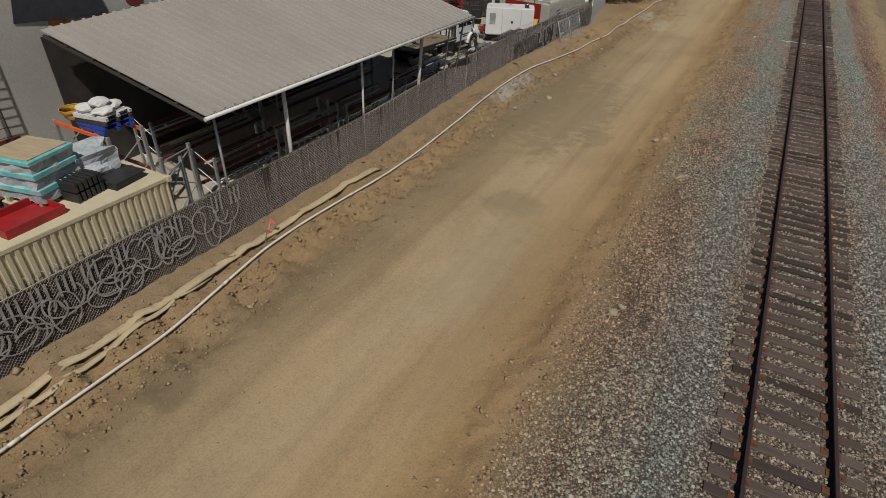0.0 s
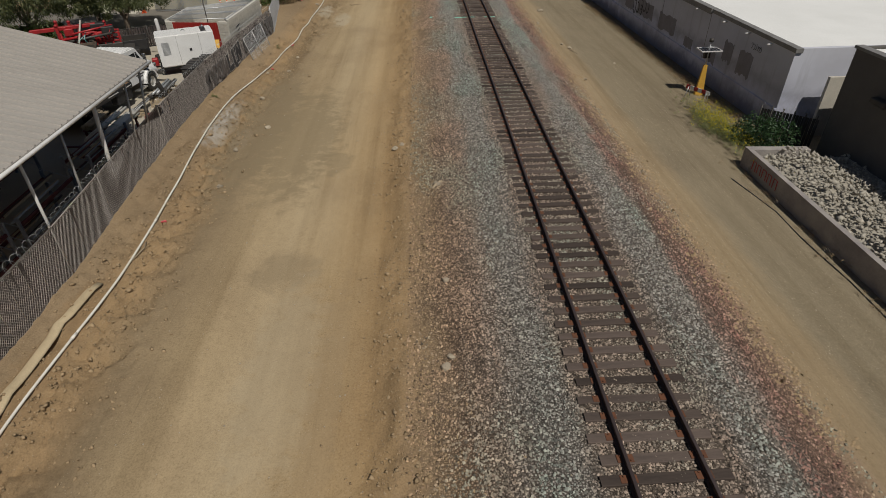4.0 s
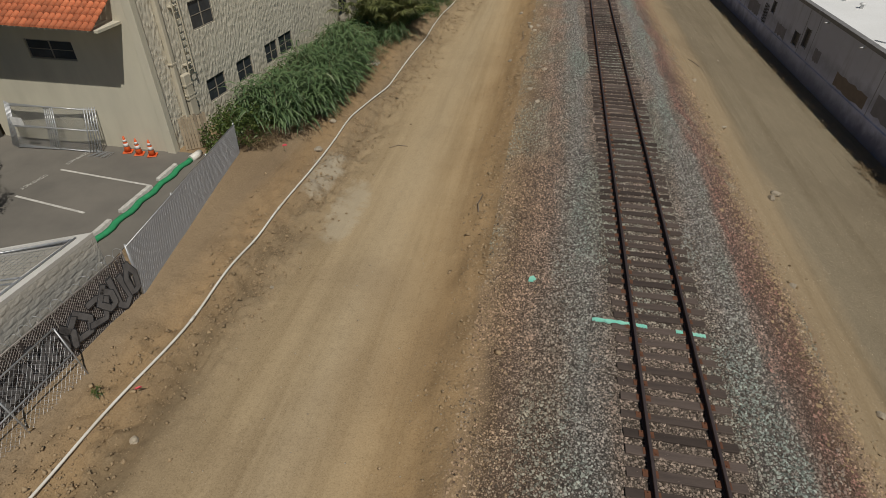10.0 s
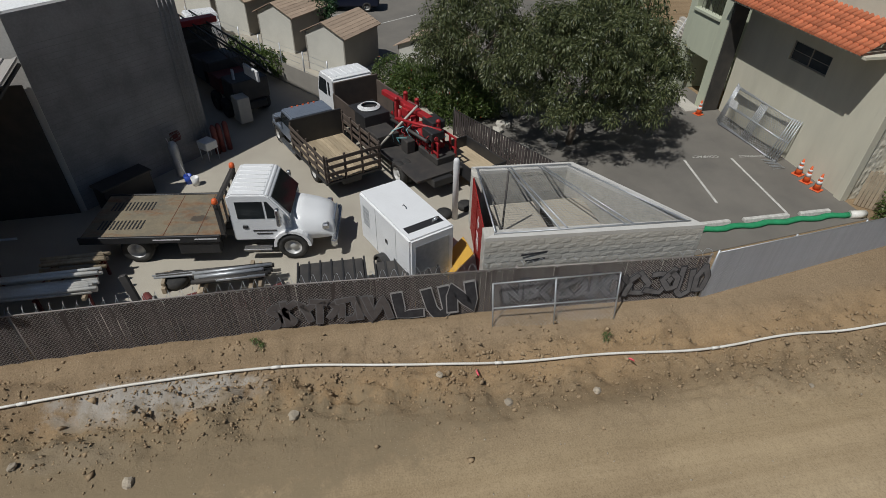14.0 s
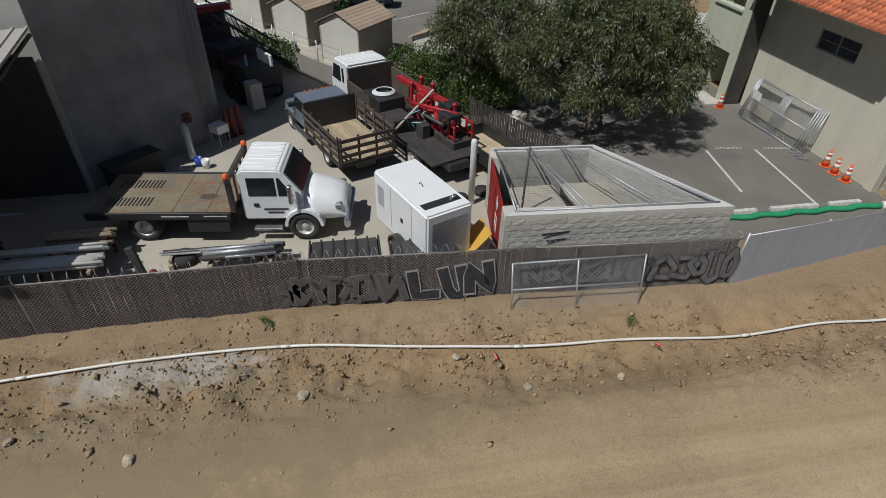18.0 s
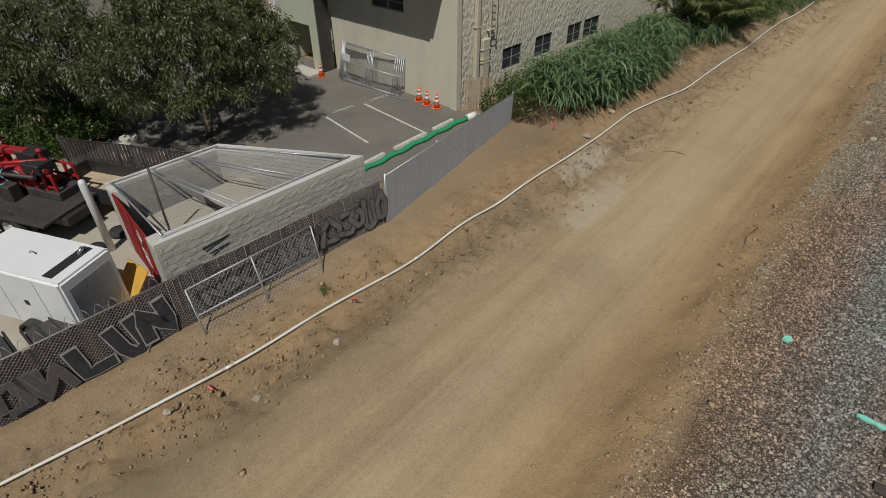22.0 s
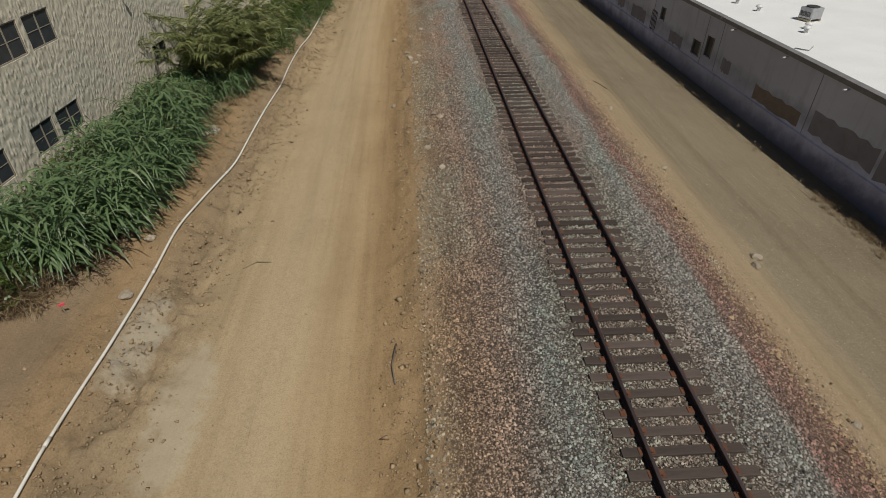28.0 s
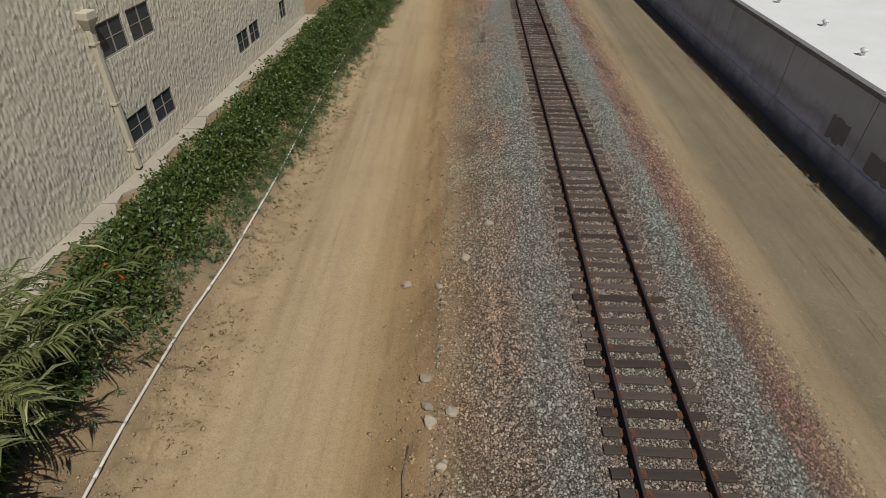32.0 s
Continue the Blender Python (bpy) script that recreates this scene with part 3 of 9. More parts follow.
M_NAVY = pm("navy_car_paint", (0.012, 0.018, 0.04), (0.018, 0.022, 0.045), 1, 0.2, 0.2, 0.0)
M_ORANGE = pm("orange_plastic", (0.80, 0.14, 0.03), (0.62, 0.10, 0.03), 4, 0.5, bump=0.05)
M_REFLECT = pm("white_reflective_band", (0.75, 0.74, 0.72), None, 5, 0.5, bump=0.0)
M_CHROME = pm("bright_metal", (0.62, 0.62, 0.62), (0.5, 0.5, 0.5), 4, 0.22, 0.9, 0.03)
M_BARK = pm("grey_brown_bark", (0.23, 0.18, 0.135), (0.14, 0.11, 0.08), 6, 0.95, bump=0.7, fine=30, stretch=(3, 3, 0.6), dist=0.02)
M_ROOF = pm("white_roof_coating", (0.80, 0.80, 0.785), (0.72, 0.72, 0.70), 0.35, 0.75, bump=0.2, fine=12)
M_RWALL = right_wall_material()
M_BAY = pm("stained_bay_concrete", (0.36, 0.33, 0.30), (0.2, 0.18, 0.185), 0.9, 0.9, bump=0.3, fine=18)
M_TRIM = pm("grey_edge_flashing", (0.22, 0.215, 0.21), (0.15, 0.145, 0.14), 2, 0.6, bump=0.1)
M_PATCH = pm("dull_cover_paint", (0.25, 0.24, 0.26), (0.2, 0.19, 0.205), 1.5, 0.9, bump=0.2)
M_PATCH2 = pm("brown_cover_paint", (0.24, 0.19, 0.15), (0.19, 0.155, 0.125), 1.5, 0.9, bump=0.2)
M_TAG = pm("black_spray_paint", (0.03, 0.03, 0.035), (0.06, 0.06, 0.065), 5, 0.8, bump=0.0)
M_TAGDULL = pm("dull_grey_spray", (0.13, 0.115, 0.11), (0.09, 0.075, 0.07), 3, 0.85, bump=0.0)
M_TAGGREY = pm("washed_grey_spray", (0.19, 0.185, 0.185), (0.1, 0.095, 0.095), 3, 0.85, bump=0.0)
M_TAGWHITE = pm("faded_white_spray", (0.44, 0.43, 0.42), (0.22, 0.21, 0.205), 3, 0.85, bump=0.0)
M_DARKWALL = pm("dark_grey_wall_paint", (0.125, 0.115, 0.105), (0.095, 0.088, 0.08), 0.7, 0.85, bump=0.2, fine=20)
M_RUBBLE = pm("broken_concrete", (0.42, 0.385, 0.325), (0.31, 0.285, 0.24), 3, 0.95, bump=0.6, fine=18, island=0.2, dist=0.02)
M_SHINGLE = pm("tan_shingles", (0.40, 0.30, 0.215), (0.33, 0.245, 0.175), 2.5, 0.95, bump=0.5, fine=16, vary=0.15)
M_HUT = pm("pale_hut_siding", (0.62, 0.60, 0.53), (0.54, 0.52, 0.46), 1, 0.8, bump=0.1)
M_HUTDARK = pm("taupe_siding", (0.30, 0.275, 0.235), (0.25, 0.23, 0.2), 1, 0.85, bump=0.1)
M_BLUE = pm("blue_plastic", (0.03, 0.08, 0.42), (0.03, 0.06, 0.3), 3, 0.45, bump=0.05)
M_TEAL = pm("teal_shrink_wrap", (0.10, 0.50, 0.52), (0.45, 0.60, 0.60), 3, 0.4, bump=0.4, fine=10, dist=0.03)
M_PLASTIC = pm("clear_plastic_sheet", (0.50, 0.53, 0.56), (0.30, 0.33, 0.36), 2.5, 0.3, bump=0.5, fine=9, dist=0.04)
M_GREENSOCK = pm("green_mesh_sock", (0.03, 0.30, 0.12), (0.02, 0.2, 0.08), 6, 0.8, bump=0.5, fine=30)
M_YELLOW = pm("ochre_paint", (0.62, 0.36, 0.05), (0.5, 0.28, 0.05), 3, 0.6, bump=0.1)
M_WOOD = pm("weathered_boards", (0.40, 0.32, 0.22), (0.28, 0.22, 0.15), 2, 0.9, bump=0.4, vary=0.25, stretch=(1, 1, 4))
M_SOLAR = pm("solar_cells", (0.02, 0.022, 0.03), (0.035, 0.035, 0.045), 8, 0.25, bump=0.0)
M_LEAF_TREE = leafy("grey_green_leaves", (0.048, 0.064, 0.025), (0.14, 0.157, 0.058), (0.31, 0.28, 0.125))
M_LEAF_HEDGE = leafy("glossy_green_leaves", (0.045, 0.075, 0.016), (0.12, 0.17, 0.04), (0.24, 0.27, 0.08))
M_LEAF_REED = leafy("reed_leaves", (0.07, 0.13, 0.05), (0.17, 0.25, 0.105), (0.36, 0.41, 0.25))
M_LEAF_CANE = leafy("olive_cane_leaves", (0.09, 0.115, 0.035), (0.25, 0.27, 0.1), (0.5, 0.47, 0.25))
M_LEAF_DRY = leafy("dry_stalks", (0.22, 0.15, 0.08), (0.32, 0.235, 0.13))
M_LEAF_VINE = leafy("dry_brown_vine", (0.07, 0.045, 0.025), (0.16, 0.105, 0.06))
M_LEAF_BUSH = leafy("dark_bush_leaves", (0.022, 0.06, 0.022), (0.05, 0.10, 0.035))
M_FLOWER = leafy("yellow_blossom", (0.45, 0.38, 0.01), (0.62, 0.52, 0.02))
M_REDBLOOM = leafy("red_blossom", (0.40, 0.03, 0.02), (0.5, 0.06, 0.03))

# ---- ground ----
rng = np.random.default_rng(7)
LATTICE = rng.random((256, 256))


def vnoise(x, y, seed=0):
    x, y = np.asarray(x, float) + seed * 17.3, np.asarray(y, float) + seed * 31.7
    i, j = np.floor(x).astype(int), np.floor(y).astype(int)
    fx, fy = x - i, y - j
    fx, fy = fx * fx * (3 - 2 * fx), fy * fy * (3 - 2 * fy)
    g = lambda a, b: LATTICE[a % 256, b % 256]
    return (g(i, j) * (1 - fx) + g(i + 1, j) * fx) * (1 - fy) + (g(i, j + 1) * (1 - fx) + g(i + 1, j + 1) * fx) * fy - 0.5


def fbm(x, y, seed=0, octaves=4):
    s = 0
    for o in range(octaves):
        s = s + vnoise(x * 2**o, y * 2**o, seed + o) * 0.55**o
    return s


def left_shift(y):
    """How far the bank swings towards the track as the line goes on."""
    return np.interp(y, [-10, 10, 22, 31, 37, 44, 60, 75, 110, 130], [-0.15, -0.25, -0.75, -0.75, -0.1, 0.6, 1.3, 1.8, 2.3, 2.6])


PROFILE = np.array([(-400, -0.63), (-17.4, -0.63), (-15.5, -0.72), (-14.9, -0.95), (-14.2, -1.15), (-13.3, -1.38), (-12.2, -1.46), (-9.2, -1.36), (-6.9, -1.36), (-6.1, -1.22), (-5.2, -0.97), (-4.4, -0.77),
                    (-3.2, -0.44), (-2.2, -0.26), (-1.5, -0.21), (-1.28, -0.235), (1.28, -0.235), (1.5, -0.21), (2.3, -0.3), (3.2, -0.68), (4.2, -1.25), (5.3, -1.85), (6.3, -2.28), (7.5, -2.68), (9.5, -3.05), (12, -3.3), (14.2, -3.5), (15.5, -3.6), (400, -3.6)])


# the run of the plastic pipe, in plan
PIPE = [(-14.0, -8), (-14.1, 1.7), (-14.36, 3.6), (-14.69, 6.0), (-14.71, 8.5), (-14.58, 11), (-14.55, 13), (-14.64, 16), (-14.88, 19.5), (-15.12, 22.3), (-15.28, 25), (-15.3, 27.8), (-15.18, 30.4), (-14.86, 32.3), (-14.66, 33.5), (-14.42, 35), (-14.22, 37), (-14.06, 39.2), (-13.8, 41), (-13.74, 42.5), (-13.8, 44.5), (-13.65, 46.6), (-13.68, 48.5), (-13.5, 51.5), (-13.5, 54), (-13.55, 57.3), (-13.2, 59.6), (-12.82, 62), (-12.75, 66.8), (-12.56, 71.7), (-12.63, 75), (-12.6, 78), (-12.38, 80.6), (-12.24, 86), (-12.24, 91.4), (-12.2, 98), (-11.9, 108), (-11.6, 118)]


def gz(x, y):
    x, y = np.asarray(x, float), np.asarray(y, float)
    w = np.clip((-6 - x) / 5.0, 0, 1)
    u = x - left_shift(y) * w
    z = np.interp(u, PROFILE[:, 0], PROFILE[:, 1])
    bank = np.exp(-((u + 14.0) / 1.25) ** 2)
    bank = bank * (1 - 0.85 * np.exp(-((x - np.interp(y, [p[1] for p in PIPE], [p[0] for p in PIPE])) / 0.3) ** 2))
    ridge = np.exp(-((x + 5.5) / 0.9) ** 2) + 0.6 * np.exp(-((x - 4.9) / 0.8) ** 2)
    near = (x > -17.0) & (x < 14.4)
    z = z + near * (bank * (0.42 * fbm(x * 1.1, y * 0.9, 3, 5) + 0.55 * np.abs(fbm(x * 2.4, y * 1.9, 8, 4)) + 0.3 * np.abs(fbm(x * 4.6, y * 3.0, 14, 3)) - 0.24) + ridge * (0.07 + 0.22 * fbm(x * 1.3, y * 0.6, 9, 5) + 0.06 * fbm(x * 4, y * 3, 2, 3)) + 0.035 * fbm(x * 0.8, y * 0.25, 5, 4))
    rut = np.exp(-((x + 7.1) / 0.25) ** 2) + np.exp(-((x + 10.6) / 0.4) ** 2) + np.exp(-((x - 9.0) / 0.3) ** 2) + np.exp(-((x - 10.9) / 0.3) ** 2)
    return z - 0.035 * rut


gxs = np.concatenate([[-400, -150, -70, -40, -24], np.arange(-18, -16.5, 0.25), np.arange(-16.5, -11.9, 0.11), np.arange(-11.9, -6.6, 0.25), np.arange(-6.6, -3.6, 0.13), np.arange(-3.6, 15.6, 0.25), [18, 30, 70, 150, 400]])
gys = np.concatenate([[-300, -80, -30], np.arange(-14, 124.1, 0.17), [140, 200, 320, 500]])
gx, gy = np.meshgrid(gxs, gys)
gv = np.stack([gx, gy, gz(gx, gy)], -1).reshape(-1, 3)
ci, cj = np.meshgrid(np.arange(len(gxs) - 1), np.arange(len(gys) - 1))
c0 = (cj * len(gxs) + ci).ravel()
ground = new("ground", mesh_np("ground", gv, np.stack([c0, c0 + 1, c0 + 1 + len(gxs), c0 + len(gxs)], 1), M_GROUND, True))
tagged(ground, "tan graded dirt road beside railway ballast and gravel", "ground", kind="structure")


def scatter_lumps(name, xs, ys, sizes, material, label, sink=0.3, flat=0.75, lift=None, shell=False):
    """Many angular lumps, each its own eight-sided island, in one mesh."""
    n = len(xs)
    base = np.array([(1, 0, 0), (0, 1, 0), (-1, 0, 0), (0, -1, 0), (0, 0, 1), (0, 0, -1)], float)
    tri = np.array([(0, 1, 4), (1, 2, 4), (2, 3, 4), (3, 0, 4), (1, 0, 5), (2, 1, 5), (3, 2, 5), (0, 3, 5)])
    if shell:  # the buried half is left away
        tri = tri[:4]
    a, b = rng.random(n) * 6.28, rng.normal(0, 0.5, n)
    s = sizes[:, None, None] * (0.6 + 0.8 * rng.random((n, 6, 1))) * np.array([1, 1, flat])
    v = base[None] * s + rng.normal(0, 0.18, (n, 6, 3)) * sizes[:, None, None]
    ca, sa, cb, sb = np.cos(a)[:, None], np.sin(a)[:, None], np.cos(b)[:, None], np.sin(b)[:, None]
    x, y, z = v[..., 0], v[..., 1], v[..., 2]
    x, z = x * cb + z * sb, z * cb - x * sb
    x, y = x * ca - y * sa, x * sa + y * ca
    zz = (gz(xs, ys) if lift is None else lift) + sizes * flat * (1 - 2 * sink)
    out = np.stack([x + xs[:, None], y + ys[:, None], z + zz[:, None]], -1).reshape(-1, 3)
    f = (tri[None] + 6 * np.arange(n)[:, None, None]).reshape(-1, 3)
    ob = new(name, mesh_np(name, out, f, material))
    return tagged(ob, label, name.replace("_", " "), kind="stuff")


# crushed stone round the track
n = 300000
sx = np.concatenate([rng.uniform(-3.7, 3.4, int(n * 0.66)), rng.uniform(3.2, 5.3, int(n * 0.15)), rng.uniform(-5.2, -3.4, n - int(n * 0.66) - int(n * 0.15))])
sy = rng.uniform(0.5, 120, n)
keep = (rng.random(n) < np.where((sx < -3.3) | (sx > 3.2), 0.62 + 1.1 * fbm(sx * 0.8, sy * 0.45, 12, 4), 1.0)) & ~((np.abs(np.abs(sx) - 0.7525) < 0.1))
sx, sy = sx[keep], sy[keep]
scatter_lumps("ballast_stones", sx, sy, rng.uniform(0.018, 0.042, len(sx)), M_STONE, "grey and rusty crushed stone ballast along the track", 0.4, 1.15, shell=True)
# clods of earth on the bank and on the windrow
n = 105000
ys = rng.uniform(-6, 118, n)
xs = np.where(rng.random(n) < 0.72, rng.normal(-13.9, 0.75, n) + left_shift(ys), rng.normal(-5.4, 0.55, n))
keep = rng.random(n) < 0.62 + 1.1 * fbm(xs * 0.7, ys * 0.5, 21, 3)
xs, ys, n = xs[keep], ys[keep], int(keep.sum())
scatter_lumps("earth_clods", xs, ys, np.minimum(rng.gamma(1.1, 0.013, n) + 0.006, 0.12), M_CLOD, "loose brown earth clods on the bank and windrow", 0.32)
n = 30000
ys, xs = rng.uniform(0, 118, n), rng.normal(-4.9, 0.55, n)
scatter_lumps("windrow_gravel", xs, ys, np.minimum(rng.gamma(1.2, 0.008, n) + 0.007, 0.06), M_CLOD, "loose brown gravel along windrow", 0.46, 0.9, shell=True)
# fine gravel on the far shoulder
n = 36000
ys, xs = rng.uniform(8, 120, n), np.where(rng.random(n) < 0.7, rng.uniform(6.6, 13.6, n), rng.normal(5.6, 0.5, n))
scatter_lumps("shoulder_gravel", xs, ys, rng.uniform(0.008, 0.02, n), M_GRIT, "fine tan gravel over dirt shoulder", 0.46, 0.9, shell=True)
# broken lumps at the outer edge of the stone bed
n = 15000
ys = rng.uniform(6, 118, n)
xs = rng.normal(4.9, 0.5, n) + 0.35 * fbm(ys * 0.3, ys * 0.0, 31, 3)
scatter_lumps("edge_rubble", xs, ys, np.minimum(rng.gamma(1.2, 0.016, n) + 0.012, 0.1), M_CLOD, "broken tan and rusty lumps along ballast edge", 0.4, 0.8, shell=True)
n = 2600
ys, xs = rng.uniform(0, 118, n), rng.uniform(-12.6, 12.5, n)
scatter_lumps("scattered_pebbles", xs, ys, rng.uniform(0.012, 0.035, n), M_ROCK, "pale pebbles scattered over dirt road", 0.3)

# ---- railway track ----
track = thing("railway_track", "rusty single railway track on dark wooden sleepers", "railway track")


def rail_profile(x):
    bm = B()
    prof = [(-0.07, -0.172), (0.07, -0.172), (0.07, -0.16), (0.012, -0.14), (0.012, -0.045), (0.036, -0.035), (0.036, -0.006), (0.026, 0.0), (-0.026, 0.0), (-0.036, -0.006), (-0.036, -0.035), (-0.012, -0.045), (-0.012, -0.14), (-0.07, -0.16)]
    stations = [-40 + 3.0 * i for i in range(68)]
    rings = [[bm.verts.new((x + px + 0.004 * math.sin(y * 0.31), y, pz)) for px, pz in prof] for y in stations]
    for a, b in zip(rings, rings[1:]):
        for k in range(len(prof)):
            f = bm.faces.new((a[k], a[(k + 1) % len(prof)], b[(k + 1) % len(prof)], b[k]))
            f.material_index = 1 if k in (6, 7, 8) else 0
    bm.faces.new(rings[0])
    bm.faces.new(rings[-1][::-1])
    bmesh.ops.recalc_face_normals(bm, faces=list(bm.faces))
    return bm


for rx in (-0.7525, 0.7525):
    part("rail", rail_profile(rx), [M_RAIL, M_RAILTOP], track)


def tie_mesh(seed, plates=True):
    r = random.Random(seed)
    bm = B()
    L, W = 1.28 + r.uniform(-0.03, 0.05), 0.112 + r.uniform(-0.008, 0.01)
    xs = [-L, -0.95, -0.45, 0.1, 0.6, 1.0, L]
    rows = []
    for x in xs:
        d = [r.uniform(-0.007, 0.007) for _ in range(4)]
        rows.append([bm.verts.new((x, -W + d[0], -0.33)), bm.verts.new((x, W + d[1], -0.33)), bm.verts.new((x, W + d[1], -0.178 + d[2])), bm.verts.new((x, W - 0.02, -0.163 + d[3])), bm.verts.new((x, -W + 0.02, -0.163 + d[2])), bm.verts.new((x, -W + d[0], -0.178 + d[3]))])
    for a, b in zip(rows, rows[1:]):
        for k in range(6):
            bm.faces.new((a[k], b[k], b[(k + 1) % 6], a[(k + 1) % 6]))
    bm.faces.new(rows[0])
    bm.faces.new(rows[-1][::-1])
    bmesh.ops.recalc_face_normals(bm, faces=list(bm.faces))
    if plates:
        for x in (-0.7525, 0.7525):
            bx(bm, x - 0.17, -0.085, -0.168, x + 0.17, 0.085, -0.15, 1)
            for sx_ in (-0.1, 0.1):
                bx(bm, x + sx_ - 0.012, -0.05 * (1 if sx_ > 0 else -1) - 0.012, -0.15, x + sx_ + 0.02, -0.05 * (1 if sx_ > 0 else -1) + 0.012, -0.125, 1)
    me = bpy.data.meshes.new("tie")
    bm.to_mesh(me)
    bm.free()
    me.materials.append(M_TIE)
    me.materials.append(M_RUST)
    return me


TIES = [tie_mesh(s) for s in range(7)]
tie_r = random.Random(3)
TIE_STEP = 0.503
tie_places = []
ty = -24.0
while ty < 150:
    tie_places.append(pose(tie_r.uniform(-0.05, 0.05), ty + tie_r.uniform(-0.03, 0.03), tie_r.uniform(-0.012, 0.004), 0, 0, tie_r.uniform(-1.1, 1.1)))
    ty += TIE_STEP
near_ties = [m for m in tie_places if 0 < m.translation.y < 118]

# ---- yard ground ----
YZ = -0.6
bm = B()
prism(bm, [(-60, -20), (-16.9, -20), (-16.9, 42.6), (-22.5, 41.2), (-28.2, 37.2), (-38, 34.2), (-60, 18)], -0.75, YZ)
solo("yard_pavement", bm, M_CONC, "stained tan concrete yard paving", "pavement", kind="structure")
bm = B()
prism(bm, [(-17.3, 42.7), (-18.3, 51.4), (-40, 51.4), (-75, 75), (-75, 22), (-38, 34.2), (-28.2, 37.2), (-22.5, 41.2)], -0.75, YZ - 0.004)
solo("parking_lot", bm, M_ASPH, "worn dark asphalt parking lot", "parking lot", kind="structure")


def ground_strip(name, pts, width, material, label, category, z=YZ, kind="structure"):
    bm = B()
    for (x0, y0), (x1, y1) in zip(pts, pts[1:]):
        d = Vector((x1 - x0, y1 - y0)).normalized()
        s = Vector((-d.y, d.x)) * width / 2
        prism(bm, [(x0 - s.x, y0 - s.y), (x1 - s.x, y1 - s.y), (x1 + s.x, y1 + s.y), (x0 + s.x, y0 + s.y)][::-1], z - 0.02, z + 0.004)
    bmesh.ops.recalc_face_normals(bm, faces=list(bm.faces))
    return solo(name, bm, material, label, category, kind=kind)


for a, b in (((-23.5, 48.95), (-19.2, 48.5)), ((-23.7, 46.75), (-20.3, 46.2)), ((-45.6, 35.5), (-47.6, 38.4)), ((-43.0, 38.5), (-48.5, 47.0)), ((-46.0, 29.0), (-50.0, 35.2)), ((-52.5, 33.0), (-55.0, 38.0))):
    ground_strip("parking_line", [a, b], 0.1, M_LINE, "worn white parking line painted on asphalt", "parking line")
# stencilled words on the stalls
for (x, y, words) in ((-23.9, 47.85, "COMPACT"), (-23.6, 50.0, "COMPACT")):
    cu = bpy.data.curves.new("stall_lettering", "FONT")
    cu.body, cu.size, cu.extrude, cu.align_x = words, 0.26, 0.002, "CENTER"
    tmp = bpy.data.objects.new("tmp", cu)
    me = bpy.data.meshes.new_from_object(tmp)
    bpy.data.objects.remove(tmp)
    me.materials.append(M_LINE)
    ob = new("stall_lettering", me)
    ob.matrix_world = pose(x, y, YZ + 0.006, 0, 0, 262)
    tagged(ob, "faded white stencilled lettering on asphalt stall", "ground lettering", kind="structure")


def wheel_stop(y0, y1, x):
    bm = B()
    side_prism(bm, [(-0.12, 0), (0.12, 0), (0.08, 0.14), (-0.08, 0.14)], y0, y1)
    bevel(bm, 0.012)
    solo("wheel_stop", bm, M_LINE, "pale concrete wheel stop at stall end", "wheel stop", "wheel stops", m=pose(x, 0, YZ, 0, 0, 0))


for y0, y1 in ((44.0, 45.85), (46.45, 48.35), (48.85, 50.15)):
    wheel_stop(y0, y1, -18.95)
bm = B()
tube(bm, [(-18.62 + 0.06 * math.sin(i * 1.7), 43.6 + i * 0.36, YZ + 0.07) for i in range(21)], 0.13, 10, 0.7)
solo("straw_wattle", bm, M_GREENSOCK, "green mesh erosion sock along parking edge", "erosion sock")
bm = B()
tube(bm, [(-18.55, 50.7, YZ + 0.1), (-18.45, 51.0, YZ + 0.14), (-18.5, 51.3, YZ + 0.1)], 0.16, 8)
solo("sandbag", bm, M_PVC, "white tied sandbag at end of green sock", "sandbag")


# ---- fences ----
def fence_wire(bm, length, z0, z1, step=0.085, r=0.0045):
    """Diamond mesh: two families of slanting wires with their bends left out."""
    h = z1 - z0
    for sgn in (1, -1):
        t = -h
        while t < length:
            a0, a1 = max(t, 0.0), min(t + h, length)
            if a1 - a0 > 0.05:
                za, zb = z0 + (a0 - t), z0 + (a1 - t)
                if sgn < 0:
                    za, zb = z0 + z1 - za, z0 + z1 - zb
                rod(bm, (a0, 0, za), (a1, 0, zb), r, 3)
            t += step
    return bm


def coil(bm, length, z, r=0.16, pitch=0.32):
    pts = []
    steps = int(length / pitch * 10)
    for i in range(steps):
        a = 2 * math.pi * i / 10
        rr = r * (0.85 + 0.3 * (vnoise(i * 0.13, 2.0) + 0.5))
        pts.append((i * pitch / 10, rr * math.cos(a) * 0.8, z + rr * math.sin(a)))
    return tube(bm, pts, 0.006, 3)


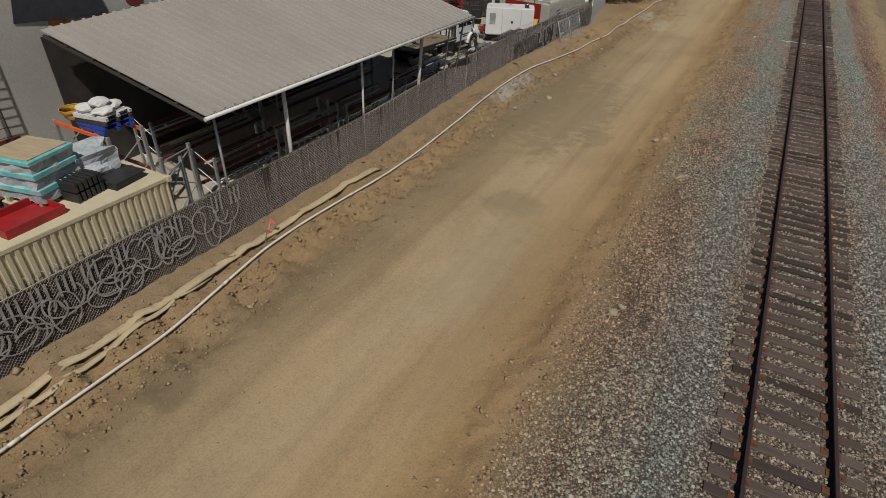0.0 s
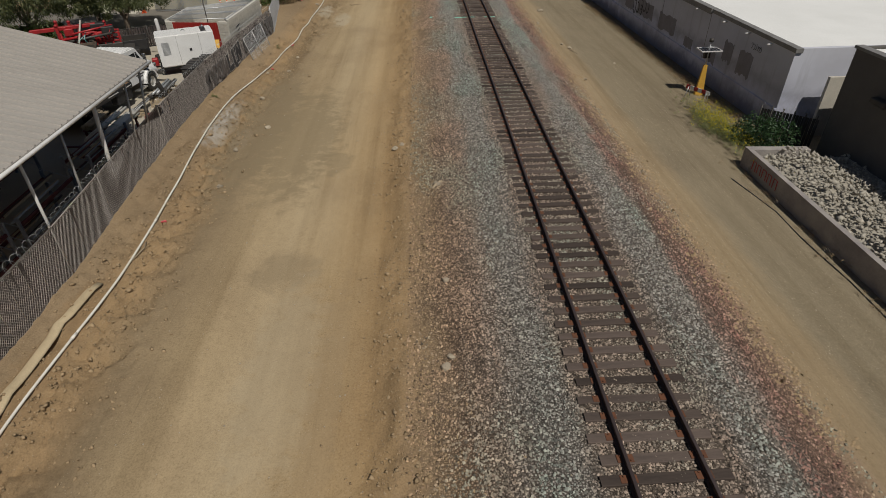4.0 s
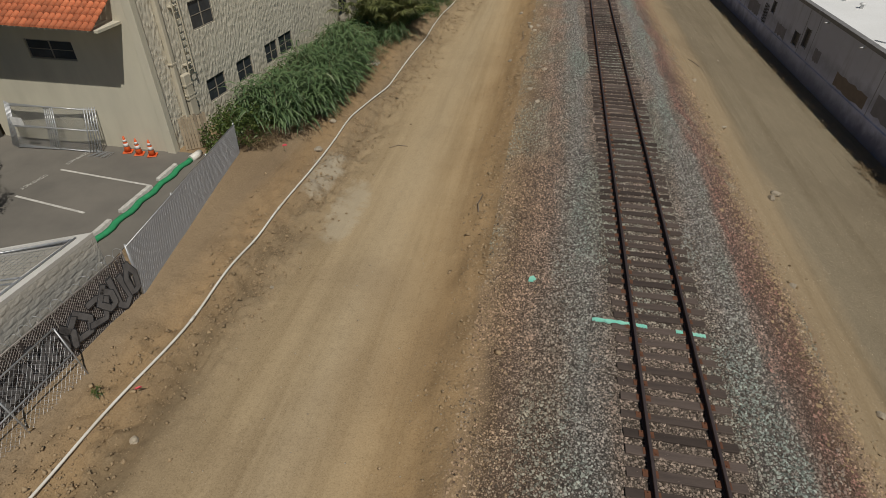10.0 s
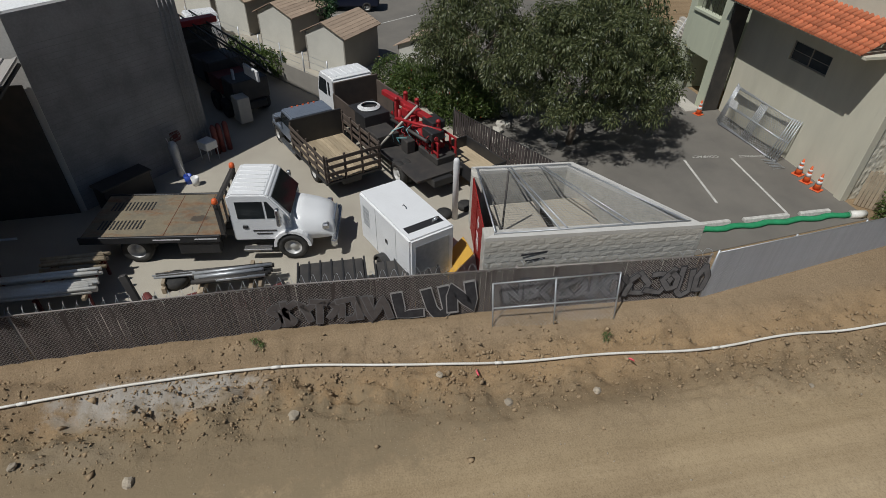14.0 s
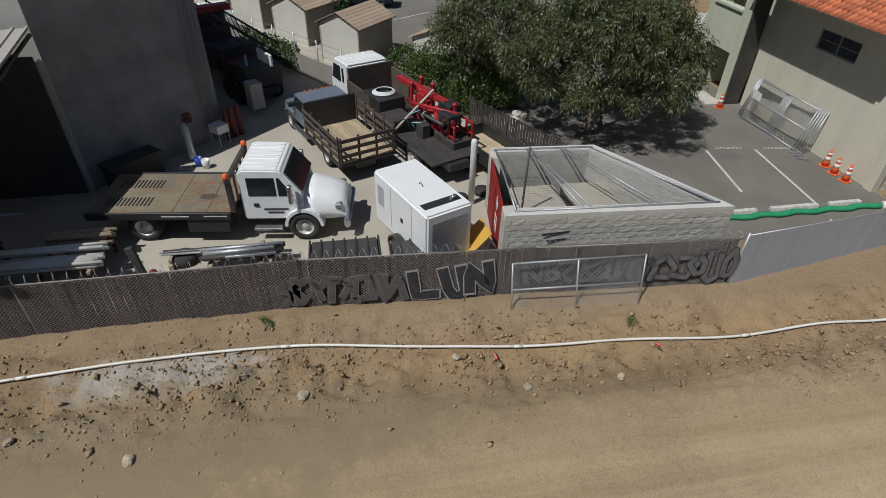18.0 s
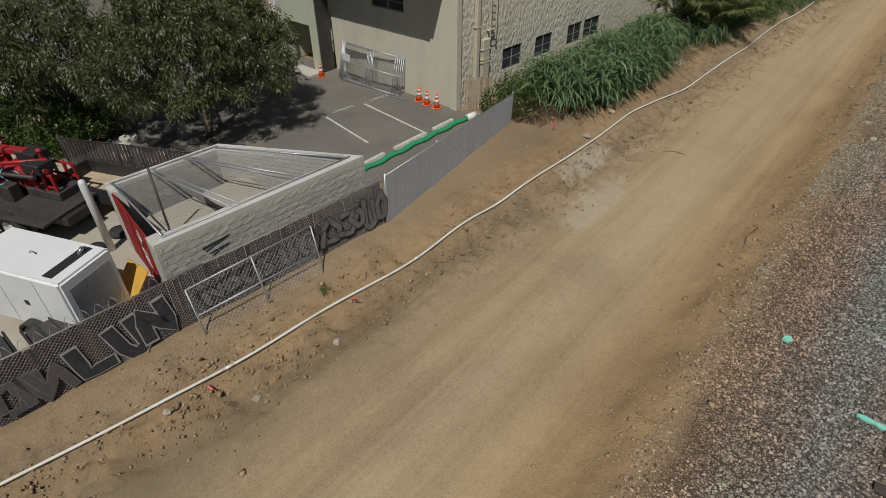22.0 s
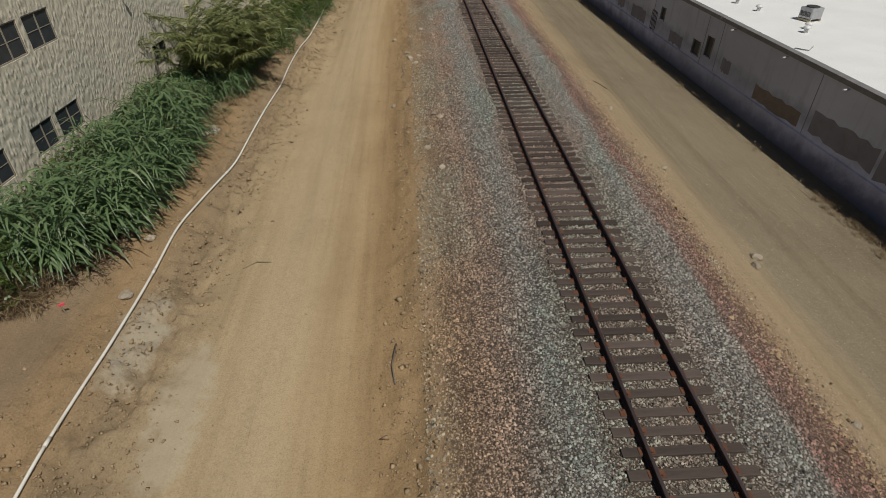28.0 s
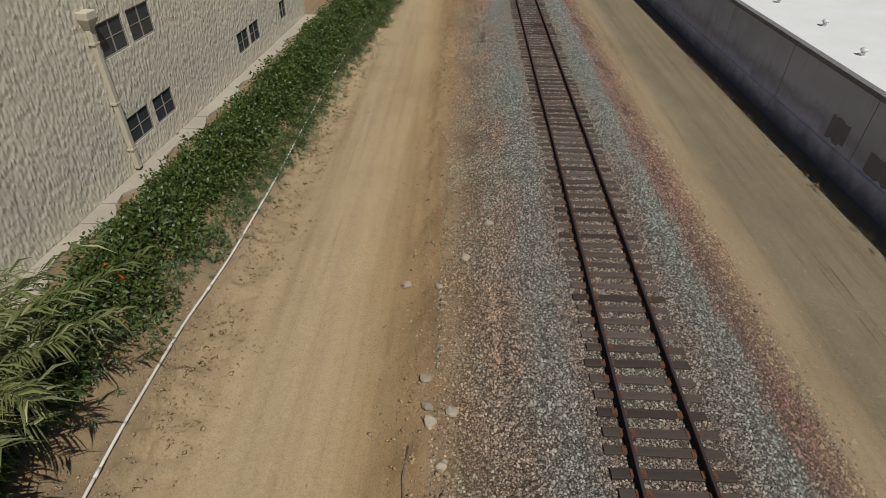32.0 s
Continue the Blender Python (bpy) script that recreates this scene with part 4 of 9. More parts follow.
def slat_fence(name, a, b, z0, h, slat_mat, wire_mat, label, pitch, width, with_coil, wire_step, lean=0.0, fall=0.0):
    a, b = Vector((*a, z0)), Vector((*b, z0))
    L = (b - a).length
    f = thing(name, label, "fence", Matrix.Translation(a) @ pose(0, 0, 0, lean, fall, math.degrees(math.atan2(b.y - a.y, b.x - a.x))))
    k = max(2, round(L / 2.9))
    for i in range(k + 1):
        part("post", rod(B(), (i * L / k, 0.05, -0.3), (i * L / k, 0.05, h + 0.06), 0.03, 8), wire_mat, f)
    part("top_rail", rod(B(), (0, 0.02, h), (L, 0.02, h), 0.02, 6), wire_mat, f)
    me = None
    t = pitch / 2
    r = random.Random(5)
    while t < L:
        if me is None:
            bm = B()
            bx(bm, -width / 2, 0.008, 0.03, width / 2, 0.016, h - 0.02)
            me = bpy.data.meshes.new("slat")
            bm.to_mesh(me)
            bm.free()
            me.materials.append(slat_mat)
        share("slat", me, f, pose(t, r.uniform(-0.004, 0.004), r.uniform(-0.02, 0.02), r.uniform(-0.4, 0.4), 0, r.uniform(-4, 4)) if pitch > 0.1 else pose(t, 0, 0))
        t += pitch
    part("wire_mesh", fence_wire(B(), L, 0.02, h - 0.01, wire_step, 0.0045 if with_coil else 0.0022), wire_mat if with_coil else slat_mat, f)
    if with_coil:
        part("razor_coil", coil(B(), L, h + 0.12), M_GALV, f)
    return f


FENCE_Y, FENCE_X = [-9.0, 13.0, 23.0, 30.0, 36.5, 42.5], [-15.6, -15.8, -16.4, -16.4, -16.0, -15.55]


def fence_x(y):
    return float(np.interp(y, FENCE_Y, FENCE_X))


for k, (ya, yb) in enumerate(zip(FENCE_Y, FENCE_Y[1:])):
    lb = ("dark slatted chain-link fence with razor wire and graffiti", "dark slatted chain-link fence with razor wire by shed", "dark slatted chain-link fence with razor wire beside yard", "dark slatted chain-link fence behind dirt bank", "dark slatted chain-link fence covered in faded graffiti")[k]
    slat_fence("chain_link_fence", (fence_x(ya), ya + 0.03), (fence_x(yb), yb), -0.84, 1.8, M_SLATDARK, M_WIRE, lb, 0.16, 0.15, True, 0.1)
slat_fence("privacy_fence", (-15.5, 42.62), (-16.92, 51.9), -0.86, 1.95, M_SLATGREY, M_GALV, "light grey slatted chain-link privacy fence on dirt bank", 0.08, 0.0785, False, 0.16, 0.0, 2.4)


def ring_stroke(bm, c, rx, rz, w=0.05, n=18, a0=0.0, a1=6.283):
    """A sprayed stroke bent round an oval, lying on a fence that runs along y."""
    pts = [(c[0] + rx * math.cos(a0 + (a1 - a0) * i / n), c[1] + rz * math.sin(a0 + (a1 - a0) * i / n)) for i in range(n + 1)]
    return stroke(bm, pts, w)


def stroke(bm, pts, w=0.05):
    prev = None
    for i, (y, z) in enumerate(pts):
        q = pts[min(i + 1, len(pts) - 1)]
        p = pts[max(i - 1, 0)]
        d = Vector((q[0] - p[0], q[1] - p[1])).normalized()
        s = Vector((-d.y, d.x)) * w / 2
        cur = [bm.verts.new((0, y - s.x, z - s.y)), bm.verts.new((0, y + s.x, z + s.y)), bm.verts.new((0.006, y + s.x, z + s.y)), bm.verts.new((0.006, y - s.x, z - s.y))]
        if prev:
            for k in range(4):
                bm.faces.new((prev[k], prev[(k + 1) % 4], cur[(k + 1) % 4], cur[k]))
        else:
            bm.faces.new(cur)
        prev = cur
    bm.faces.new(prev[::-1])
    return bm


GLYPHS = [[(0.1, 1), (0.12, 0.1), (0.85, 0.05)], [(0.05, 1), (0.45, 0.55), (0.9, 1), (0.45, 0.5), (0.4, 0)], [(0.05, 0), (0.12, 1), (0.8, 0.05), (0.88, 1)], [(0.85, 0.85), (0.4, 1), (0.08, 0.55), (0.35, 0.02), (0.9, 0.15)],
          [(0.5, 1), (0.08, 0.6), (0.3, 0.05), (0.8, 0.15), (0.9, 0.7), (0.5, 1)], [(0.85, 0.9), (0.3, 0.95), (0.15, 0.6), (0.8, 0.4), (0.75, 0.08), (0.1, 0.02)], [(0.1, 0), (0.15, 1), (0.75, 0.8), (0.2, 0.5), (0.85, 0)], [(0.1, 1), (0.9, 0.95), (0.5, 0.97), (0.45, 0)], [(0.1, 1), (0.12, 0.2), (0.45, 0.0), (0.8, 0.2), (0.85, 1)]]


def graffiti_row(y0, y1, zc, size, mat_out, mat_in, label, seed, w=0.2, rim=0.05, shapes=None):
    """Unreadable sprayed shapes, crowded and overlapping: thick bent strokes with a rim of another colour."""
    r = random.Random(seed)
    t = thing("graffiti", label, "graffiti")
    y, lift = y0, 0.0
    while y < y1:
        wd = size * r.uniform(0.5, 0.75)
        g = r.choice(GLYPHS) if shapes is None else GLYPHS[shapes.pop(0)] if shapes else None
        if g is None:
            break
        sh, sq = r.uniform(-0.15, 0.15), r.uniform(0.85, 1.1)
        z0 = zc - size * sq / 2 + r.uniform(-0.06, 0.06)
        fu, fv = (r.random() < 0.5, r.random() < 0.5) if shapes is None else (False, False)
        g = [((1 - u if fu else u) + r.uniform(-0.16, 0.16), (1 - v if fv else v) * 0.9 + r.uniform(-0.08, 0.12)) for u, v in g]
        pts = [(y + wd * u + sh * v * size, z0 + v * size * sq) for u, v in g]
        fine = []
        for a, b in zip(pts, pts[1:]):
            fine += [between(a, b, q / 3) for q in range(3)]
        fine.append(pts[-1])
        for nm, width, off, mt in (("sprayed_outline", w + 2 * rim, 0.032, mat_out), ("sprayed_fill", w, 0.036, mat_in)):
            if nm == "sprayed_outline":
                ends = [tuple(2 * p - q for p, q in zip(fine[0], between(fine[0], fine[1], rim / 0.15))), *fine[1:-1], tuple(2 * p - q for p, q in zip(fine[-1], between(fine[-1], fine[-2], rim / 0.15)))]
                bm = stroke(B(), ends, width)
            else:
                bm = stroke(B(), fine, width)
            for vv in bm.verts:
                vv.co.x += fence_x(vv.co.y) + off + lift
            host = part(nm, bm, mt, t if nm == "sprayed_outline" else host)
        y += wd * (0.72 if shapes is None else 1.05)
        lift = (lift + 0.0085) % 0.03
    return t


def between(a, b, f):
    return (a[0] + (b[0] - a[0]) * f, a[1] + (b[1] - a[1]) * f)


# thin pale loops sprayed on the fence by the container
lp = thing("graffiti", "thin pale sprayed loops on dark fence", "graffiti")
gr_ = random.Random(41)
y = -4.6
while y < 5.6:
    for q in range(3):
        a0 = gr_.uniform(0, 6.3)
        bm = ring_stroke(B(), (y + gr_.uniform(-0.25, 0.25), 0.05 + gr_.uniform(-0.3, 0.3)), gr_.uniform(0.18, 0.5), gr_.uniform(0.2, 0.55), gr_.uniform(0.03, 0.05), 18, a0, a0 + gr_.uniform(3.5, 6.2))
        for vv in bm.verts:
            vv.co.x += fence_x(vv.co.y) + 0.033 + 0.003 * q
        part("sprayed_loop", bm, M_TAGWHITE, lp)
    if gr_.random() < 0.7:
        for q in range(3):
            bm = stroke(B(), [(y + 0.4 + 0.16 * q, 0.35), (y + 0.42 + 0.16 * q, 0.88)], 0.06)
            for vv in bm.verts:
                vv.co.x += fence_x(vv.co.y) + 0.03
            part("sprayed_bar", bm, M_TAGWHITE, lp)
    y += gr_.uniform(0.55, 0.85)
graffiti_row(29.3, 32.6, -0.05, 0.95, M_TAGGREY, M_TAGDULL, "faded grey sprayed shapes on dark fence", 8, 0.17, 0.03)
graffiti_row(32.9, 36.0, 0.0, 1.25, M_TAGWHITE, M_TAG, "large black sprayed shapes with pale outlines on dark fence", 15, 0.3, 0.035, [0, 8, 2])
graffiti_row(36.2, 42.2, 0.1, 1.05, M_TAG, M_TAGGREY, "grey sprayed outlined shapes on dark fence", 22, 0.17, 0.03)
# loose fence panel leaning on the fence
p = thing("temporary_fence_panel", "galvanised chain-link panel leaning on dark fence", "fence panel", Matrix.Translation((-15.38, 35.75, -0.98)) @ pose(0, 0, 0, -17, 0, 86.8))
for q in (((0, 0, 0), (3.8, 0, 0)), ((0, 0, 1.65), (3.9, 0, 1.7)), ((0, 0, 0), (0, 0, 1.65)), ((3.8, 0, 0), (3.9, 0, 1.7)), ((0, 0, 0.85), (3.85, 0, 0.85)), ((1.9, 0, 0), (1.9, 0, 1.67))):
    part("tube", rod(B(), *q, 0.024, 6), M_GALV, p)
part("wire_mesh", fence_wire(B(), 3.8, 0, 1.65, 0.14, 0.003), M_GALV, p)


# ---- pipes and loose bits on the bank ----
def ground_line(pts, step=0.6, lift=0.05, wob=0.05, seed=1):
    out = []
    for (x0, y0), (x1, y1) in zip(pts, pts[1:]):
        k = max(1, int(abs(y1 - y0) / step))
        for i in range(k):
            f = i / k
            x, y = x0 + (x1 - x0) * f, y0 + (y1 - y0) * f
            x += wob * float(vnoise(y * 0.35, seed * 3.1))
            out.append((x, y, float(gz(x, y)) + lift + 0.03 * float(vnoise(y * 0.5, seed))))
    return out


pts = [Vector(p) for p in ground_line(PIPE, 0.3, 0.09, 0.03)]
for _ in range(8):
    pts = [pts[0]] + [(a + 2 * b + c) / 4 for a, b, c in zip(pts, pts[1:], pts[2:])] + [pts[-1]]
pts = [(p.x, p.y, max(p.z, float(gz(p.x, p.y)) + 0.055)) for p in pts]
pipe = thing("water_pipe", "long white plastic pipe lying on dirt bank", "pipe")
for i in range(0, len(pts) - 1, 20):
    part("pipe_length", tube(B(), pts[i : i + 21], 0.038, 8), M_PVC, pipe)
    if i:
        d = (Vector(pts[i]) - Vector(pts[i - 1])).normalized() * 0.12
        part("coupling", rod(B(), Vector(pts[i]) - d, Vector(pts[i]) + d, 0.047, 10), M_PVC, pipe)


def smoothed(pts):
    pts = [Vector(p) for p in pts]
    for _ in range(10):
        pts = [pts[0]] + [(a + 2 * b + c) / 4 for a, b, c in zip(pts, pts[1:], pts[2:])] + [pts[-1]]
    return [(p.x, p.y, max(p.z, float(gz(p.x, p.y)) + 0.02)) for p in pts]


h = ground_line([(-14.9, -8), (-14.95, 1), (-15.15, 6), (-15.15, 9.5), (-15.0, 13.2)], 0.4, 0.04, 0.25, 4)
h = smoothed(h)
solo("flat_hose", tube(B(), h, 0.16, 8, 0.3), M_TAN, "flattened tan fabric hose lying at fence foot", "hose")
h = ground_line([(-14.6, -8), (-14.75, 0), (-15.0, 4.5)], 0.4, 0.04, 0.3, 6)
h = smoothed(h)
solo("flat_hose", tube(B(), h, 0.1, 8, 0.3), M_TAN, "narrow tan fabric hose lying at fence foot", "hose")


def marker(x, y, h=0.75, lean=(8, 5), label="pink ribbon on wooden survey stake in bank"):
    s = thing("survey_stake", label, "survey stake", Matrix.Translation((x, y, float(gz(x, y)) - 0.05)) @ pose(0, 0, 0, lean[0], lean[1], 20), "survey stakes")
    part("lath", box(-0.02, -0.006, 0, 0.02, 0.006, h, 0.003), M_WOOD, s)
    bm = B()
    prism(bm, [(-0.03, -0.02), (0.16, -0.015), (0.13, 0.02), (-0.02, 0.02)], h - 0.12, h - 0.04)
    part("ribbon", bm, M_PINK, s)


M_PINK = pm("fluorescent_pink", (0.85, 0.12, 0.16), (0.75, 0.08, 0.1), 4, 0.6, bump=0)
for x, y, hh, ln in ((-15.0, 6.3, 0.8, (10, 20)), (-15.1, 6.55, 0.6, (-15, 14)), (-14.5, 16.6, 0.4, (30, 10)), (-14.35, 35.1, 0.35, (40, 30)), (-15.0, 52.5, 0.5, (10, -10)), (-13.6, 39.6, 0.5, (35, -20))):
    marker(x, y, hh, ln)


def rock(x, y, s, seed, label="rounded pale rock lying on dirt", mat=None):
    r = random.Random(seed)
    bm = B()
    bmesh.ops.create_icosphere(bm, subdivisions=2, radius=1)
    o = Vector((r.random() * 20, r.random() * 20, 0))
    for v in bm.verts:
        v.co *= 1 + 0.5 * noise.noise(v.co * 1.3 + o)
        v.co.z *= 0.65
    ob = solo("rock", bm, mat or M_ROCK, label, "rock", "rocks", m=Matrix.Translation((x, y, float(gz(x, y)) + s * 0.25)) @ pose(0, 0, 0, r.uniform(-20, 20), r.uniform(-20, 20), r.uniform(0, 360)) @ Matrix.Scale(s, 4))
    return ob


for i, (x, y, s) in enumerate(((-4.2, 8.3, 0.13), (-4.05, 8.6, 0.1), (-4.05, 11.8, 0.11), (-4.1, 17.9, 0.14), (-5.9, 22.2, 0.16), (-5.6, 22.6, 0.1), (-13.3, 35.7, 0.13), (-13.7, 29.9, 0.14), (-14.2, 33.9, 0.1), (-12.2, 44.4, 0.08), (-13.9, 53.5, 0.2), (-14.1, 56.2, 0.17), (-14.6, 64.2, 0.28), (-14.3, 65.0, 0.2), (-13.2, 50.9, 0.16), (-6.2, 68.5, 0.12),
                              (-5.4, 77, 0.16), (-4.9, 74.4, 0.14), (-5.2, 75.6, 0.2), (-4.7, 75.9, 0.17), (-5.3, 76.1, 0.15), (-4.4, 81.9, 0.17), (-3.6, 83.6, 0.16), (-5.2, 80.6, 0.13), (-6.3, 81, 0.18), (-4.2, 66.2, 0.14), (-3.9, 65.6, 0.16), (-4.6, 62.6, 0.14), (-4.1, 60.5, 0.13), (7.1, 42.8, 0.2), (6.6, 43.4, 0.15), (7.4, 56.4, 0.22), (7.0, 55.7, 0.17), (6.4, 63, 0.15), (5.6, 48.5, 0.12), (6.2, 34.5, 0.12), (5.9, 69.8, 0.14), (10.1, 40.6, 0.1), (9.2, 77.4, 0.09), (-12.6, 26.0, 0.15), (-13.3, 19.8, 0.14), (-13.5, 23.2, 0.12), (-13.1, 38.2, 0.11))):
    rock(x, y, s, i)


def stick(pts, r, label, mat=None):
    p3 = [(x, y, float(gz(x, y)) + r + 0.02 * (i % 2)) for i, (x, y) in enumerate(pts)]
    solo("fallen_stick", tube(B(), p3, r, 5), mat or M_WOOD, label, "stick", "sticks")


stick([(-4.3, 17.6), (-4.1, 17.9), (-3.9, 18.0)], 0.05, "short bleached branch on gravel edge")
stick([(-11.0, 55.3), (-10.6, 55.6), (-10.1, 55.5)], 0.02, "thin crooked twig on dirt road")
stick([(6.4, 75.0), (6.7, 74.8), (7.0, 74.4), (7.1, 74.1)], 0.025, "broken dark branch on sandy shoulder", M_BARK)
stick([(7.0, 42.4), (7.4, 42.1), (7.5, 41.9)], 0.018, "grey twig beside gravel shoulder", M_BARK)
stick([(-5.7, 75.0), (-5.75, 74.2), (-5.65, 73.4), (-5.8, 72.8)], 0.03, "root lying along windrow", M_BARK)
stick([(-5.4, 69.2), (-5.5, 68.6), (-5.35, 67.9)], 0.03, "root lying along windrow", M_BARK)
stick([(-5.9, 51.2), (-6.0, 50.4), (-5.9, 49.7)], 0.025, "root lying along windrow", M_BARK)
stick([(-14.6, 14.1), (-14.4, 14.8), (-14.5, 15.2)], 0.025, "pale broken lath on bank")

# sprayed mark across the track
mark = thing("paint_mark", "turquoise sprayed survey line across sleepers and ballast", "paint mark")
for x0, x1 in ((-1.86, -0.84), (-0.66, -0.36), (0.42, 0.6), (0.86, 1.2)):
    bm, prev = B(), None
    for i in range(10):
        xa = x0 + (x1 - x0) * i / 9
        w, yc, za = 0.06 + 0.02 * math.sin(i * 2.3 + x0), 43.56 - 0.05 * (xa + 1.86), max(float(gz(xa, 43.5)) + 0.045, -0.155 if -1.3 < xa < 1.3 else -9)
        cur = [bm.verts.new((xa, yc - w, za - 0.05)), bm.verts.new((xa, yc + w, za - 0.05)), bm.verts.new((xa, yc + w, za)), bm.verts.new((xa, yc - w, za))]
        if prev:
            for q in range(4):
                bm.faces.new((prev[q], prev[(q + 1) % 4], cur[(q + 1) % 4], cur[q]))
        else:
            bm.faces.new(cur[::-1])
        prev = cur
    bm.faces.new(prev)
    bmesh.ops.recalc_face_normals(bm, faces=list(bm.faces))
    part("dash", bm, M_TURQ, mark)
bm = B()
prism(bm, [(-3.75, 45.35), (-3.6, 45.3), (-3.5, 45.45), (-3.6, 45.6), (-3.72, 45.52)], float(gz(-3.65, 45.5)) - 0.03, float(gz(-3.65, 45.5)) + 0.045)
solo("paint_mark", bm, M_TURQ, "small turquoise sprayed spot on gravel", "paint mark")

# ---- warehouse and shed ----
def wall_run(name, a, b, z0, z1, th, material, label, openings=(), kind="structure"):
    """A wall of given thickness from a to b, its face on the line and its body to the left of a-b, with openings (s0, s1, h0, h1)."""
    a, b = Vector((*a, 0)), Vector((*b, 0))
    L = (b - a).length
    m = Matrix.Translation(a) @ pose(0, 0, 0, 0, 0, math.degrees(math.atan2(b.y - a.y, b.x - a.x)))
    bm = B()
    ss = sorted({0.0, L, *[o[0] for o in openings], *[o[1] for o in openings]})
    zs = sorted({z0, z1, *[o[2] for o in openings], *[o[3] for o in openings]})
    for s0, s1 in zip(ss, ss[1:]):
        run = None
        for h0, h1 in zip(zs, zs[1:]):
            cs, ch = (s0 + s1) / 2, (h0 + h1) / 2
            solid = not any(o[0] < cs < o[1] and o[2] < ch < o[3] for o in openings)
            if solid:
                run = (run[0] if run else h0, h1)
            if run and (not solid or h1 == zs[-1]):
                bx(bm, s0, 0, run[0], s1, th, run[1])
                run = None
    bmesh.ops.remove_doubles(bm, verts=list(bm.verts), dist=0.0005)
    inner = [f for f in bm.faces if any(g is not f and (g.calc_center_median() - f.calc_center_median()).length < 1e-4 for g in f.verts[0].link_faces)]
    bmesh.ops.delete(bm, geom=inner, context="FACES_ONLY")
    ob = solo(name, bm, material, label, "wall", kind=kind, m=m)
    return ob, m, L


wall_run("wall_mural", (-23.75, 22.3), (-22.6, -14), YZ - 0.1, 6.4, -0.3, M_WAREHOUSE, "painted block warehouse wall with faded mural shapes")[0]
wall_run("wall_warehouse_north", (-27.95, 26.3), (-23.77, 22.3), YZ - 0.1, 6.4, -0.3, M_SHADEWALL, "block warehouse wall with shade put into its colour")
bm = B()
prism(bm, [(-22.9, -14), (-24.05, 22.1), (-28.0, 25.9), (-44.7, 13.8), (-44.7, -14)], 6.25, 6.4)
solo("warehouse_roof", bm, M_ROOF, "flat pale warehouse roof", "roof", kind="structure")
# unseen higher bay, added so that its shadow covers the yard beyond the corner
wall_run("wall_warehouse_west", (-45, 14), (-28.2, 26.1), YZ - 0.1, 10.2, -0.3, M_SHADEWALL, "unseen tall warehouse wall added to shade the yard")
wall_run("wall_warehouse_upper", (-28.2, 25.7), (-36, 8), 6.42, 10.2, 0.3, M_WAREHOUSE, "unseen upper wall added to cast shadow on the yard")
# block courses of the shaded wall
k = thing("block_joints", "shallow horizontal joints of painted block wall", "masonry joints", Matrix.Translation((-27.95, 26.3, 0)) @ pose(0, 0, 0, 0, 0, math.degrees(math.atan2(-4.0, 4.18))), kind="structure")
for i in range(30):
    part("joint", box(0.05, 0.0, YZ + 0.2 + 0.2 * i, 5.75, 0.006, YZ + 0.212 + 0.2 * i), M_TRIM, k)
# conduits at the corner
for i in range(4):
    a = Vector((-27.75 + 0.13 * i, 26.16 - 0.125 * i, 0)) + Vector((0.06, 0.07, 0))
    solo("conduit", rod(B(), (a.x, a.y, YZ + 0.6), (a.x, a.y, 6.3), 0.022, 6), M_SHADEWALL, "painted electrical conduit running up block wall", "conduit", "conduits")


def yz_shape(name, poly, x, th, material, label, category):
    """A flat painted shape on a wall that faces the track; poly in y and z."""
    bm = B()
    a = [bm.verts.new((0, y, z)) for y, z in poly]
    b = [bm.verts.new((th, y, z)) for y, z in poly]
    n = len(poly)
    bm.faces.new(a)
    bm.faces.new(b)
    for i in range(n):
        bm.faces.new((a[i], a[(i + 1) % n], b[(i + 1) % n], b[i]))
    bmesh.ops.recalc_face_normals(bm, faces=list(bm.faces))
    return solo(name, bm, material, label, category, m=pose(x, 0, 0))


def oval(y, z, ry, rz, n=16):
    return [(y + ry * math.cos(2 * math.pi * i / n), z + rz * math.sin(2 * math.pi * i / n)) for i in range(n)]


MX = lambda y: -22.6 - 1.15 * (y + 14) / 36.3 + 0.02
M_MAROON = pm("maroon_mural_paint", (0.16, 0.02, 0.03), (0.2, 0.05, 0.05), 3, 0.8, bump=0.1)
M_OCHRE = pm("orange_mural_paint", (0.62, 0.25, 0.04), (0.5, 0.2, 0.05), 3, 0.8, bump=0.1)
M_INK = pm("black_mural_paint", (0.025, 0.027, 0.035), (0.05, 0.05, 0.06), 3, 0.8, bump=0.1)
for poly, mt, lb in (([(5.2, 5.15), (8.3, 4.95), (7.9, 6.3), (5.6, 6.3)], M_INK, "black framed mural shape on warehouse wall"), (oval(6.3, 4.75, 0.75, 0.4), M_OCHRE, "orange painted blob of wall mural"), (oval(9.6, 5.9, 0.6, 0.5), M_MAROON, "maroon painted disc of wall mural"), (oval(9.5, 5.25, 0.35, 0.22), M_MAROON, "maroon painted dots of wall mural"),
                     ([(10.6, 5.1), (12.0, 5.1), (12.6, 6.3), (11.0, 6.3)], M_INK, "black slanted band of wall mural"), ([(12.9, 5.3), (13.6, 5.3), (13.3, 6.3), (12.7, 6.3)], M_MAROON, "maroon slanted band of wall mural"), (oval(4.2, 5.9, 0.5, 0.4), M_MAROON, "maroon painted disc of wall mural"), (oval(14.6, 5.9, 0.5, 0.4), M_OCHRE, "orange painted disc of wall mural"), ([(15.6, 5.3), (16.6, 5.3), (16.9, 6.3), (16.0, 6.3)], M_INK, "black upright band of wall mural")):
    yz_shape("mural_shape", [(y, z - 0.35 if z < 5.6 else z) for y, z in poly], MX(poly[0][0]), 0.006, mt, lb, "mural")
